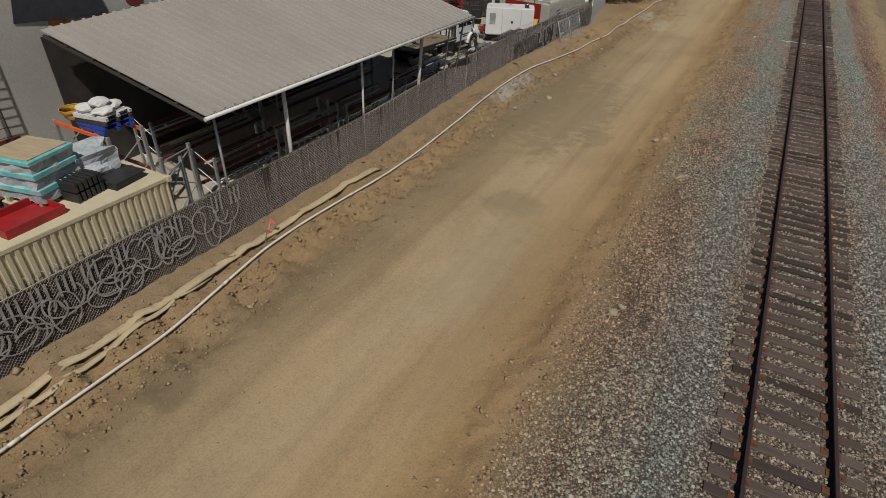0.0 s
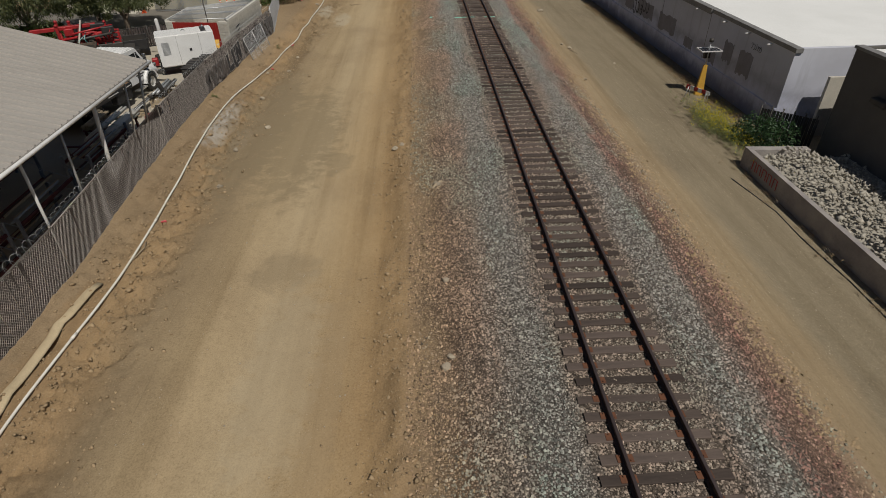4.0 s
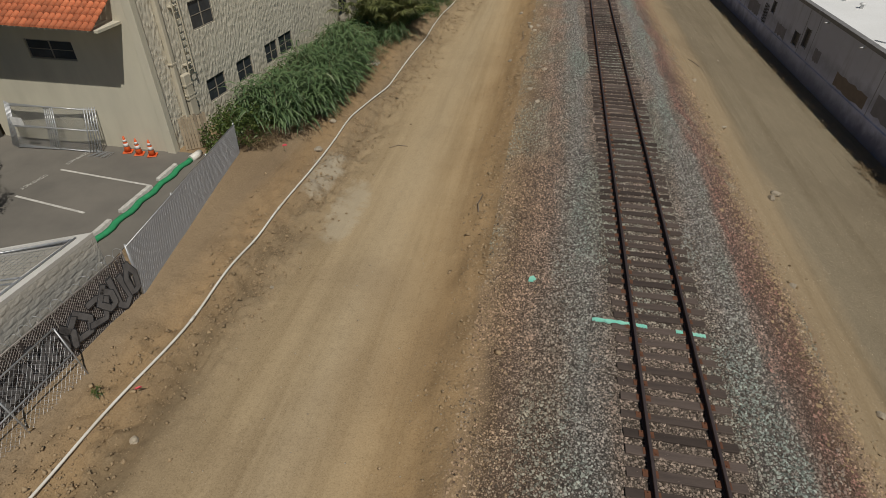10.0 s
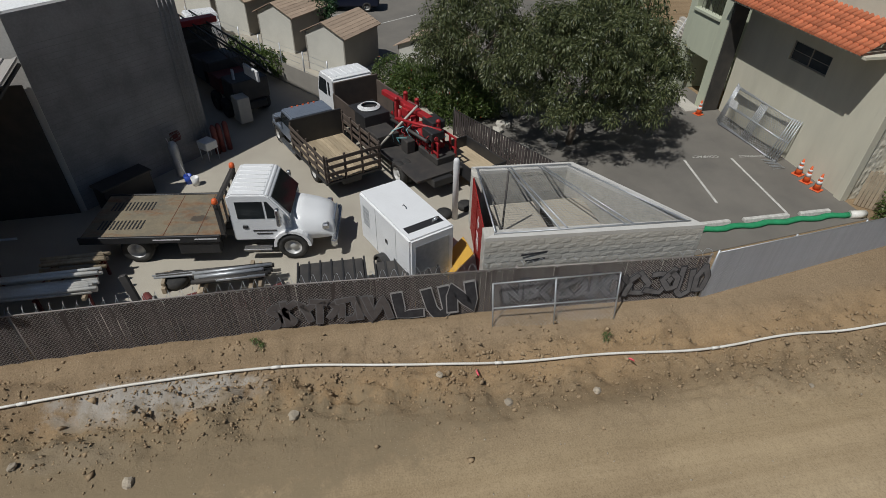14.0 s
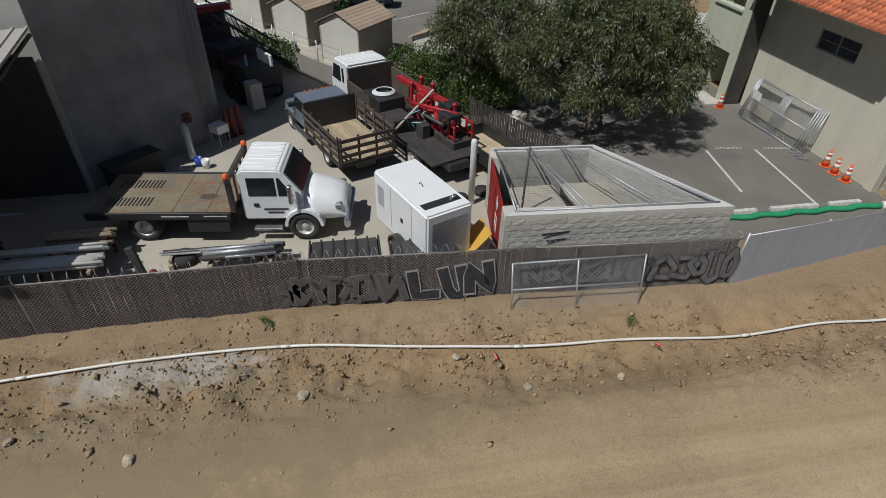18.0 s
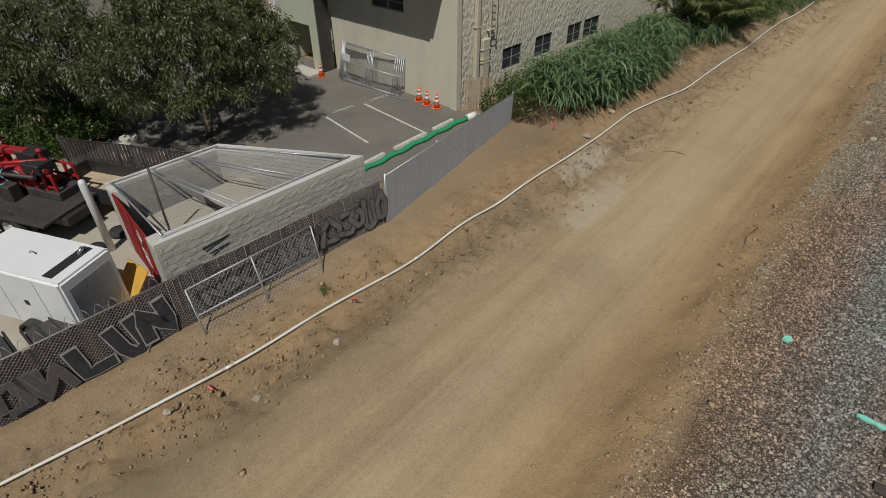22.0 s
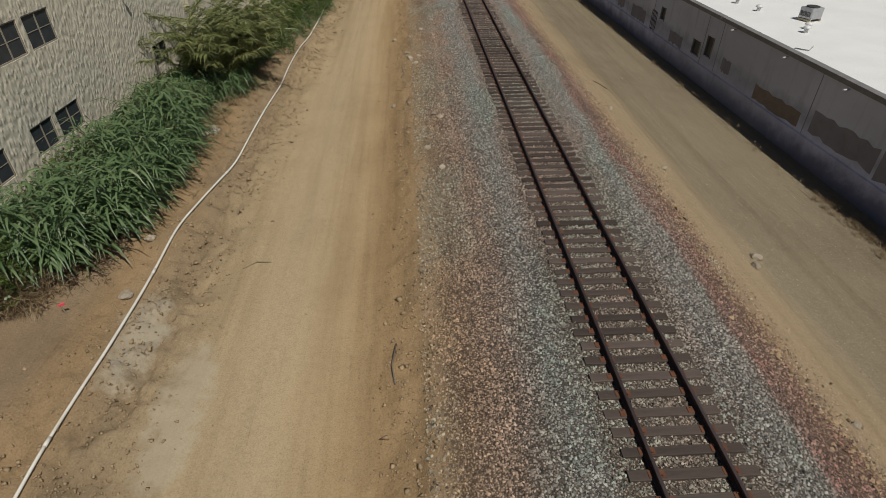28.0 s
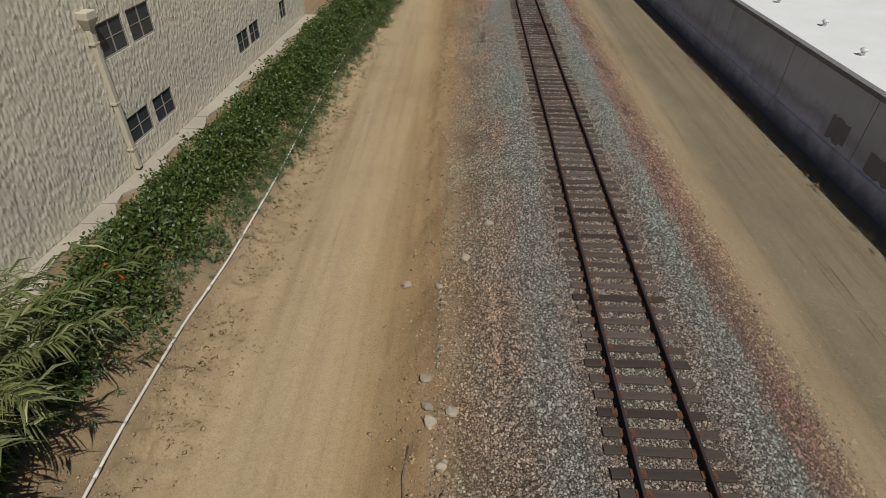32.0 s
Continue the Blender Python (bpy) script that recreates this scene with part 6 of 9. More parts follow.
for s in (-1, 1):
    part("side_rail", box(-6.6, s * 1.27 - 0.04, 0.95, -2.2, s * 1.27 + 0.04, 1.2, 0.01), M_BLACK, tow)
    part("under_rail", box(-6.4, s * 0.9 - 0.1, 0.85, -2.15, s * 0.9 + 0.1, 0.95), M_BLACK, tow)
    part("tool_box", box(-3.6, s * 1.05 - 0.2, 0.45, -2.3, s * 1.05 + 0.18, 0.95, 0.02), M_BLACK, tow)
    part("side_lettering", box(-4.3, s * 1.312 - 0.004, 1.06, -3.45, s * 1.312 + 0.004, 1.1), M_REFLECT, tow)
    part("side_lettering", box(-3.0, s * 1.312 - 0.004, 1.06, -2.3, s * 1.312 + 0.004, 1.1), M_REFLECT, tow)
    part("step", box(-1.6, s * 1.05 - 0.12, 0.42, -0.7, s * 1.05 + 0.12, 0.5, 0.01), M_CHROME, tow)
for i in range(12):
    for yy in (-0.55, 0.55):
        part("deck_slot", box(-6.2 + 0.12 * i, yy - 0.25, 1.161, -6.15 + 0.12 * i, yy + 0.25, 1.168), M_BLACK, tow)
lb_ = part("light_bar", box(-2.2, -1.2, 2.15, -2.06, 1.2, 2.3, 0.02), M_DARK, tow)
for s in (-1, 1):
    part("bar_post", box(-2.2, s * 1.1 - 0.06, 1.1, -2.06, s * 1.1 + 0.06, 2.2, 0.01), M_DARK, tow)
    part("beacon", lathe(B(), [(0.09, 0), (0.1, 0.04), (0.085, 0.14), (0.03, 0.18)], (-2.13, s * 1.12, 2.3), 12), M_ORANGE, tow, "orange beacon")
for i in range(5):
    part("headboard_bar", box(-2.16, -0.9 + 0.45 * i - 0.03, 1.15, -2.1, -0.9 + 0.45 * i + 0.03, 2.2), M_BLACK, tow)

# stake-bed pickup
stk = thing("stake_bed_truck", "grey blue pickup with dark wooden stake bed", "truck", pose(-26.5, 30.95, YZ, 0, 0, 202.7))
bm = B()
side_prism(bm, [(0.15, 0.6), (0.15, 1.25), (0.3, 1.88), (0.5, 1.95), (1.45, 1.93), (1.95, 1.3), (2.0, 0.6)], -0.95, 0.95)
bevel(bm, 0.06, 2)
part("cab", bm, M_BLUEGREY, stk)
bm = B()
side_prism(bm, [(1.95, 0.55), (1.95, 1.27), (2.75, 1.2), (3.05, 1.08), (3.1, 0.6)], -0.93, 0.93)
bevel(bm, 0.08, 2)
part("hood", bm, M_BLUEGREY, stk)
for s in (-1, 1):
    y = s * 0.955 - (0.012 if s > 0 else 0) + s * 0.004
    part("side_window", panel(B(), [(0.35, 1.28), (0.48, 1.8), (1.4, 1.8), (1.75, 1.28)], y), M_TINT, stk)
    part("mirror", box(1.6, s * 1.0 - 0.02, 1.28, 1.75, s * 1.0 + s * 0.2 + 0.02, 1.48, 0.02), M_BLACK, stk)
    part("headlight", box(2.92, s * 0.75 - 0.15, 0.85, 3.08, s * 0.75 + 0.15, 1.05, 0.03), M_CHROME, stk)
    part("running_board", box(0.2, s * 1.0 - 0.1, 0.35, 1.9, s * 1.0 + 0.12, 0.4, 0.01), M_CHROME, stk)
    wheel(stk, 2.35, s * 0.88, 0.39, 0.25)
    wheel(stk, -1.7, s * 0.9, 0.39, 0.24, dual=True)
    part("fender", box(1.9, s * 0.95 - 0.05, 0.78, 2.8, s * 0.95 + 0.05, 0.95, 0.03), M_BLUEGREY, stk)
bm = B()
v = [bm.verts.new(p) for p in ((1.5, -0.8, 1.87), (1.5, 0.8, 1.87), (1.94, 0.84, 1.36), (1.94, -0.84, 1.36))]
w_ = [bm.verts.new(Vector(q.co) + Vector((0.03, 0, 0.03))) for q in v]
bm.faces.new((w_[0], w_[3], w_[2], w_[1]))
for i in range(4):
    bm.faces.new((v[i], v[(i + 1) % 4], w_[(i + 1) % 4], w_[i]))
part("windscreen", bm, M_TINT, stk)
for i in range(5):
    part("roof_marker", box(1.3, -0.5 + 0.25 * i - 0.04, 1.92, 1.38, -0.5 + 0.25 * i + 0.04, 1.97, 0.01), M_ORANGE, stk)
part("bumper", box(3.05, -0.95, 0.42, 3.2, 0.95, 0.68, 0.03), M_CHROME, stk)
part("chassis", box(-3.2, -0.4, 0.4, 0.2, 0.4, 0.7), M_BLACK, stk)
for i in range(14):
    part("bed_plank", box(-3.4, -1.12 + 0.16 * i, 0.82, 0.0, -1.12 + 0.16 * i + 0.15, 0.88, 0.004), M_PLANK, stk)
part("bed_edge", box(-3.45, -1.2, 0.72, 0.02, 1.2, 0.815, 0.01), M_BLACK, stk)
for s in (-1, 1):
    for i in range(5):
        part("stake", box(-3.36 + 0.82 * i - 0.04, s * 1.15 - 0.03, 0.82, -3.36 + 0.82 * i + 0.04, s * 1.15 + 0.03, 1.95, 0.006), M_STAKE, stk)
    for zz in (1.1, 1.4, 1.7):
        part("side_board", box(-3.4, s * 1.18 - 0.02, zz, 0.0, s * 1.18 + 0.02, zz + 0.14, 0.005), M_STAKE, stk)
for i in range(4):
    part("stake", box(-3.46, -1.08 + 0.72 * i - 0.04, 0.82, -3.4, -1.08 + 0.72 * i + 0.04, 1.9, 0.006), M_STAKE, stk)
for zz in (1.1, 1.4, 1.7):
    part("tail_board", box(-3.5, -1.15, zz, -3.46, 1.15, zz + 0.14, 0.005), M_STAKE, stk)
part("headboard", box(0.0, -1.15, 0.85, 0.08, 1.15, 2.0, 0.01), M_BLACK, stk)

# cab-over truck with a red drill rig
rig = thing("drill_truck", "white cab-over truck carrying a red drill rig", "truck", pose(-30.2, 32.35, YZ, 0, 0, 203.0))
bm = B()
side_prism(bm, [(-0.9, 0.75), (-0.9, 2.4), (-0.75, 2.52), (0.5, 2.48), (0.68, 2.3), (0.95, 1.5), (0.98, 0.55), (-0.2, 0.55)], -1.0, 1.0)
bevel(bm, 0.07, 2)
part("cab", bm, M_WHITE, rig)
for i in range(6):
    part("roof_rib", box(-0.7, -0.7 + 0.28 * i - 0.02, 2.5, 0.4, -0.7 + 0.28 * i + 0.02, 2.53, 0.008), M_WHITE, rig)
bm = B()
v = [bm.verts.new(p) for p in ((0.7, -0.85, 2.25), (0.7, 0.85, 2.25), (0.95, 0.9, 1.52), (0.95, -0.9, 1.52))]
w_ = [bm.verts.new(Vector(q.co) + Vector((0.03, 0, 0.01))) for q in v]
bm.faces.new((w_[0], w_[3], w_[2], w_[1]))
for i in range(4):
    bm.faces.new((v[i], v[(i + 1) % 4], w_[(i + 1) % 4], w_[i]))
part("windscreen", bm, M_TINT, rig)
for s in (-1, 1):
    y = s * 1.005 - (0.012 if s > 0 else 0) + s * 0.004
    part("side_window", panel(B(), [(-0.15, 1.5), (-0.15, 2.22), (0.55, 2.2), (0.82, 1.5)], y), M_TINT, rig)
    part("rear_quarter_window", panel(B(), [(-0.5, 1.55), (-0.5, 2.2), (-0.3, 2.2), (-0.3, 1.55)], y), M_TINT, rig)
    wheel(rig, 0.1, s * 0.95, 0.4, 0.26)
    wheel(rig, -6.6, s * 0.95, 0.5, 0.28, dual=True)
part("rear_window", box(-0.915, -0.7, 1.6, -0.9, 0.7, 2.2), M_TINT, rig)
part("chassis", box(-8.4, -0.45, 0.55, -0.5, 0.45, 0.85, 0.02), M_BLACK, rig)
part("bumper", box(0.92, -1.0, 0.4, 1.08, 1.0, 0.65, 0.03), M_WHITE, rig)
part("side_board", box(-3.2, 1.02, 1.0, -1.0, 1.1, 1.9, 0.01), M_STAKE, rig)
part("side_board", box(-3.2, -1.1, 1.0, -1.0, -1.02, 2.2, 0.01), M_STAKE, rig)
part("deck_plate", box(-8.2, -1.1, 0.86, -1.0, 1.1, 0.95, 0.01), M_DARK, rig)
part("tool_chest", box(-4.1, -0.1, 0.95, -2.6, 1.1, 1.95, 0.02), M_BLACK, rig)
part("tool_chest", box(-5.2, 0.1, 0.95, -4.1, 1.12, 1.5, 0.02), M_DARK, rig)
part("headboard", box(-1.25, -1.1, 0.95, -1.15, 1.1, 2.45, 0.01), M_STAKE, rig, "dark brown headboard behind cab")
part("notice", box(-3.4, 1.1, 1.1, -3.25, 1.106, 1.3), M_REFLECT, rig)
part("mud_tank", box(-7.6, -1.1, 0.95, -6.2, -0.2, 1.25, 0.03), M_DARK, rig)
bm = tube(B(), [(-3.3 + (0.46 - 0.0016 * q) * math.cos(q * 0.4), 0.45 + (0.5 - 0.0016 * q) * math.sin(q * 0.4 + 0.05 * math.sin(q)), 1.98 + 0.0011 * q) for q in range(88)], 0.024, 5)
part("hose_coil", bm, M_GUTTER, rig, "coiled pale hose")
for a, b, rr, mt in (((-3.6, -0.5, 1.6), (-7.4, -0.3, 2.0), 0.09, M_REDPAINT), ((-3.6, -0.2, 1.5), (-7.2, 0.0, 1.9), 0.07, M_DARK), ((-4.4, -0.4, 0.95), (-4.4, -0.4, 2.1), 0.1, M_REDPAINT), ((-5.6, -0.5, 0.95), (-5.5, -0.4, 2.2), 0.12, M_REDPAINT), ((-6.4, -0.6, 0.95), (-6.3, -0.2, 2.0), 0.1, M_REDPAINT), ((-5.1, 0.2, 2.1), (-7.3, -0.6, 2.25), 0.06, M_REDPAINT), ((-4.9, -0.9, 1.2), (-6.9, -0.9, 1.35), 0.12, M_REDPAINT)):
    part("rig_arm", rod(B(), a, b, rr, 8), mt, rig)
for x, y, z, a, b, c, mt in ((-4.9, -0.6, 1.9, 0.5, 0.5, 0.4, M_REDPAINT), (-6.0, -0.7, 1.5, 0.7, 0.5, 0.5, M_REDPAINT), (-7.0, -0.4, 1.9, 0.7, 0.6, 0.35, M_BLACK), (-5.9, 0.1, 0.95, 0.5, 0.4, 0.55, M_DARK)):
    part("rig_housing", box(x - a / 2, y - b / 2, z, x + a / 2, y + b / 2, z + c, 0.03), mt, rig)
r = random.Random(2)
for i in range(9):
    p0 = Vector((r.uniform(-7.4, -5.2), r.uniform(-0.8, 0.5), 1.2))
    p1 = p0 + Vector((r.uniform(-0.5, 0.5), r.uniform(-0.3, 0.3), r.uniform(0.3, 0.9)))
    pm_ = (p0 + p1) / 2 + Vector((0.2, 0.2, 0.1))
    part("hydraulic_hose", tube(B(), [p0, p0.lerp(pm_, 0.6), pm_, pm_.lerp(p1, 0.5), p1], 0.02, 5), r.choice([M_BLACK, M_REDPAINT, M_TEAL]), rig)

# frame, masts and engine of the rig
for y in (-1.15, -0.3):
    for x in (-5.3, -5.75, -6.2, -6.65, -7.1, -7.5):
        part("rig_upright", box(x - 0.04, y - 0.04, 0.95, x + 0.04, y + 0.04, 2.0 - 0.12 * ((x * 7) % 3), 0.008), M_REDPAINT, rig)
    for z in (1.35, 1.8):
        part("rig_rail", box(-7.55, y - 0.03, z, -5.25, y + 0.03, z + 0.08, 0.008), M_REDPAINT, rig)
for x, y, z1 in ((-4.35, -0.3, 2.5), (-4.35, -0.75, 2.65), (-4.75, -0.5, 2.3), (-5.0, -0.9, 2.55), (-6.9, -0.7, 2.4)):
    part("rig_mast", box(x - 0.08, y - 0.07, 0.95, x + 0.08, y + 0.07, z1, 0.012), M_REDPAINT, rig)
    part("mast_cap", lathe(B(), [(0.02, z1), (0.1, z1), (0.1, z1 + 0.09), (0.03, z1 + 0.14)], (x, y, 0), 10), M_REDPAINT, rig)
    part("lift_chain", rod(B(), (x + 0.12, y + 0.1, 1.0), (x + 0.12, y + 0.08, z1 - 0.1), 0.02, 5), M_DARK, rig)
bm = B()
hexa(bm, [(-6.4, -0.78, 2.28), (-2.9, -0.62, 2.2), (-2.9, -0.38, 2.2), (-6.4, -0.5, 2.28), (-6.4, -0.78, 2.46), (-2.9, -0.62, 2.42), (-2.9, -0.38, 2.42), (-6.4, -0.5, 2.46)])
part("boom", bevel(bm, 0.02), M_REDPAINT, rig)
part("boom_ram", rod(B(), (-3.1, -0.72, 2.3), (-5.2, -0.85, 2.4), 0.06, 8), M_REDBROWN, rig)
part("engine", box(-6.3, -0.85, 1.0, -5.5, -0.35, 1.75, 0.06), M_DARK, rig)
part("engine_cowl", box(-6.9, -1.05, 2.1, -6.1, -0.45, 2.42, 0.03), M_BLACK, rig)
part("drill_pipe", rod(B(), (-5.7, -0.5, 2.7), (-5.1, 1.15, 0.95), 0.05, 8), M_CONCPALE, rig, "pale bent pipe across deck")
for i in range(5):
    part("hydraulic_hose", tube(B(), [(-5.9 + (0.3 - 0.03 * i) * math.cos(t), -0.28 + 0.03 * i, 1.5 + (0.3 - 0.03 * i) * math.sin(t)) for t in [q * 5.2 / 12 + i for q in range(13)]], 0.018, 5), (M_TEAL, M_BLACK, M_GREENSOCK, M_REDPAINT, M_BLACK)[i], rig)

# small dump trailer behind it
trl = thing("utility_trailer", "small black dump trailer with timber floor", "trailer", pose(-23.9, 37.0, YZ, 0, 0, 203))
part("floor", box(-1.3, -0.75, 0.55, 1.3, 0.75, 0.62), M_PLANK, trl)
for a in ((-1.3, 0.75, 1.3, 0.8), (-1.3, -0.8, 1.3, -0.75), (-1.35, -0.8, -1.3, 0.8), (1.3, -0.8, 1.35, 0.8)):
    part("side", box(a[0], a[1], 0.5, a[2], a[3], 1.1, 0.01), M_BLACK, trl)
for s in (-1, 1):
    wheel(trl, -0.1, s * 0.95, 0.34, 0.22, M_DARK)
part("drawbar", rod(B(), (-1.3, 0, 0.45), (-2.4, 0, 0.45), 0.05, 6), M_BLACK, trl)
part("jack", rod(B(), (-2.3, 0.1, 0.1), (-2.3, 0.1, 0.8), 0.04, 8), M_CHROME, trl)
for i, (x, y, rr) in enumerate(((-21.6, 36.3, 12), (-21.2, 35.4, 40))):
    bm = B()
    lathe(bm, [(0.1, 0), (0.28, 0.0), (0.3, 0.1), (0.28, 0.2), (0.1, 0.2)], n=16)
    solo("spare_tyre", bm, M_TYRE, "worn spare tyre lying beside trailer", "tyre", "spare tyres", m=pose(x, y, YZ))

# white generator on a trailer
gen = thing("trailer_generator", "white enclosed generator on two-wheel trailer", "generator", pose(-18.63, 33.6, YZ, 0, 0, 22.9))
bm = B()
bx(bm, -1.6, -0.78, 0.5, 1.6, 0.78, 2.28)
bevel(bm, 0.06, 2)
part("enclosure", bm, M_WHITE, gen)
part("exhaust_well", box(0.95, -0.62, 2.283, 1.25, 0.62, 2.29), M_BLACK, gen)
part("exhaust_stub", rod(B(), (1.1, 0.3, 2.25), (1.15, 0.45, 2.42), 0.05, 8), M_CHROME, gen)
part("lifting_eye", tube(B(), [(0.1 * math.cos(t), 0, 2.28 + 0.08 * math.sin(t)) for t in [math.pi * i / 8 for i in range(9)]], 0.012, 5), M_BLACK, gen)
part("control_panel", box(1.602, -0.6, 0.75, 1.61, 0.6, 2.0, 0.004), M_GALV, gen)
for i in range(12):
    part("louvre", box(-1.35, -0.79, 1.2 + 0.06 * i, -0.95, -0.783, 1.235 + 0.06 * i), M_GALV, gen)
part("door_latch", box(0.1, -0.795, 1.3, 0.24, -0.782, 1.45, 0.004), M_BLACK, gen)
for x in (-0.5, 0.75):
    part("door_seam", box(x, -0.786, 0.6, x + 0.012, -0.781, 2.2), M_TRIM, gen)
for s in (-1, 1):
    wheel(gen, 0.1, s * 0.88, 0.35, 0.22, M_RIM)
    bm = B()
    arc = [(0.1 + 0.48 * math.cos(a), 0.36 + 0.44 * math.sin(a)) for a in [math.pi * i / 8 for i in range(9)]] + [(0.1 + 0.43 * math.cos(a), 0.36 + 0.39 * math.sin(a)) for a in [math.pi * (8 - i) / 8 for i in range(9)]]
    side_prism(bm, arc, s * 0.76, s * 1.02)
    part("mudguard", bm, M_BLACK, gen)
part("chassis", box(-1.7, -0.6, 0.35, 1.7, 0.6, 0.5, 0.02), M_BLACK, gen)
part("drawbar", rod(B(), (-1.6, 0, 0.42), (-2.7, 0, 0.42), 0.05, 6), M_BLACK, gen)
part("red_can", box(-2.1, -0.2, 0.5, -1.75, 0.15, 0.95, 0.05), M_REDPAINT, gen, "red fuel can")

# ---- bin enclosure ----
BT = 1.75
NL, NR, FR, FL = (-16.55, 35.65), (-16.1, 42.35), (-20.4, 39.8), (-20.63, 36.2)
IN = [(-16.9, 36.2), (-16.45, 41.9), (-20.05, 39.5), (-20.28, 36.45)]
enc = thing("bin_enclosure", "pale split-face block bin enclosure with mesh roof and red gate", "bin enclosure")


def run_of_wall(name, poly, z0, z1, material, label=""):
    bm = prism(B(), poly, z0, z1)
    bmesh.ops.recalc_face_normals(bm, faces=list(bm.faces))
    part(name, bm, material, enc, label)


for o0, o1, i0, i1 in ((NL, NR, IN[0], IN[1]), (NR, FR, IN[1], IN[2]), (FR, FL, IN[2], IN[3])):
    run_of_wall("block_core", [o0, o1, i1, i0], YZ, BT - 0.12, M_BLOCK)
    run_of_wall("wall_cap", [o0, o1, i1, i0], BT - 0.12, BT, M_CAP, "smooth pale cap course")
gate0, gate1 = between(NL, FL, 0.17), between(NL, FL, 0.9)
gi0, gi1 = between(IN[0], IN[3], 0.1), between(IN[0], IN[3], 0.9)
run_of_wall("block_core", [NL, IN[0], gi0, gate0], YZ, BT - 0.12, M_BLOCK)
run_of_wall("block_core", [gate1, gi1, IN[3], FL], YZ, BT - 0.12, M_BLOCK)


def block_mesh(seed, L=0.39, H=0.19):
    r = random.Random(seed)
    bm = B()
    nx, nz = 4, 3
    g = [[bm.verts.new((L * i / nx, -r.uniform(0.003, 0.014) if 0 < i < nx and 0 < j < nz else -0.002, H * j / nz)) for i in range(nx + 1)] for j in range(nz + 1)]
    for j in range(nz):
        for i in range(nx):
            bm.faces.new((g[j][i], g[j][i + 1], g[j + 1][i + 1], g[j + 1][i]))
    q = [bm.verts.new(p) for p in ((0, 0.03, 0), (L, 0.03, 0), (L, 0.03, H), (0, 0.03, H))]
    bm.faces.new([g[0][i] for i in range(nx, -1, -1)] + [q[0], q[1]])
    bm.faces.new([g[nz][i] for i in range(nx + 1)] + [q[2], q[3]])
    bm.faces.new([g[j][0] for j in range(nz + 1)] + [q[3], q[0]])
    bm.faces.new([g[j][nx] for j in range(nz, -1, -1)] + [q[1], q[2]])
    me = bpy.data.meshes.new("block")
    bm.to_mesh(me)
    bm.free()
    me.materials.append(M_BLOCK)
    return me


BLOCKS = [block_mesh(s) for s in range(8)]
HALF = [block_mesh(s + 20, 0.19) for s in range(2)]


def block_face(a, b, rows, seed):
    r = random.Random(seed)
    L = math.dist(a, b)
    ang = math.degrees(math.atan2(b[1] - a[1], b[0] - a[0]))
    base = Matrix.Translation((*a, YZ)) @ pose(0, 0, 0, 0, 0, ang)
    for j in range(rows):
        s = 0.0
        if j % 2:
            share("block", r.choice(HALF), enc, base @ pose(0.005, 0, 0.2 * j + 0.2))
            s = 0.2
        while s + 0.39 <= L + 0.02:
            share("block", r.choice(BLOCKS), enc, base @ pose(s + 0.005, 0, 0.2 * j + 0.2))
            s += 0.4
        if L - s > 0.1:
            share("block", r.choice(HALF), enc, base @ pose(L - 0.19, 0, 0.2 * j + 0.2))


block_face(NL, NR, 10, 1)
block_face(between(NL, FL, 0.17), NL, 10, 2)
block_face(FL, between(NL, FL, 0.9), 10, 3)
# red gate
L = math.dist(gate0, gate1)
gate = part("gate", B(), M_REDSHEET, enc)
gate.matrix_basis = Matrix.Translation((*gate1, YZ)) @ pose(0, 0, 0, 0, 0, math.degrees(math.atan2(gate0[1] - gate1[1], gate0[0] - gate1[0])))
part("gate_sheet", ribbed(Vector((0, 0.045, 0.08)), Vector((L, 0.045, 0.08)), Vector((0, 0.045, 2.2)), Vector((L, 0.045, 2.2)), 22, Vector((0, -0.025, 0)), 0.45, Vector((0, 0.015, 0))), M_REDSHEET, gate)
part("gate_frame", box(L * 0.49, -0.005, 0.05, L * 0.51, 0.02, 2.22), M_REDSHEET, gate)
bm = B()
v = [(L * 0.67, 1.95), (L * 0.67 + 0.2, 1.7), (L * 0.67, 1.45), (L * 0.67 - 0.2, 1.7)]
side_prism(bm, v, 0.008, 0.018)
part("hazard_diamond", bm, M_REFLECT, gate, "white hazard diamond sign")
bm = B()
side_prism(bm, [(L * 0.67, 1.93), (L * 0.67 + 0.09, 1.81), (L * 0.67, 1.7), (L * 0.67 - 0.09, 1.81)], 0.003, 0.007)
part("hazard_field", bm, M_REDPAINT, gate)
for z in (1.02, 0.72):
    part("notice_plate", box(L * 0.67 - 0.2, 0.004, z, L * 0.67 + 0.22, 0.018, z + 0.25, 0.003), M_REFLECT, gate)
    for q in range(3):
        part("notice_bar", box(L * 0.67 - 0.15, 0.001, z + 0.05 + 0.06 * q, L * 0.67 + 0.15, 0.004, z + 0.075 + 0.06 * q), M_REDPAINT, gate)
# pipe frame and mesh over the top
for f in (0.0, 0.32, 0.36, 0.66, 0.7, 0.98):
    a = between((-16.75, 36.0), (-16.35, 42.0), f)
    yy = a[1] - 0.5 * f * 3.0
    b = between((-20.4, 36.35), (-20.2, 39.6), f)
    part("roof_pipe", rod(B(), (*a, BT + 0.03), (*b, BT + 0.03), 0.028, 8), M_GALV, enc)
part("roof_pipe", rod(B(), (-16.7, 35.95, BT + 0.03), (-16.35, 42.0, BT + 0.03), 0.025, 8), M_GALV, enc)
part("roof_pipe", rod(B(), (-20.45, 36.3, BT + 0.03), (-20.2, 39.65, BT + 0.03), 0.025, 8), M_GALV, enc)
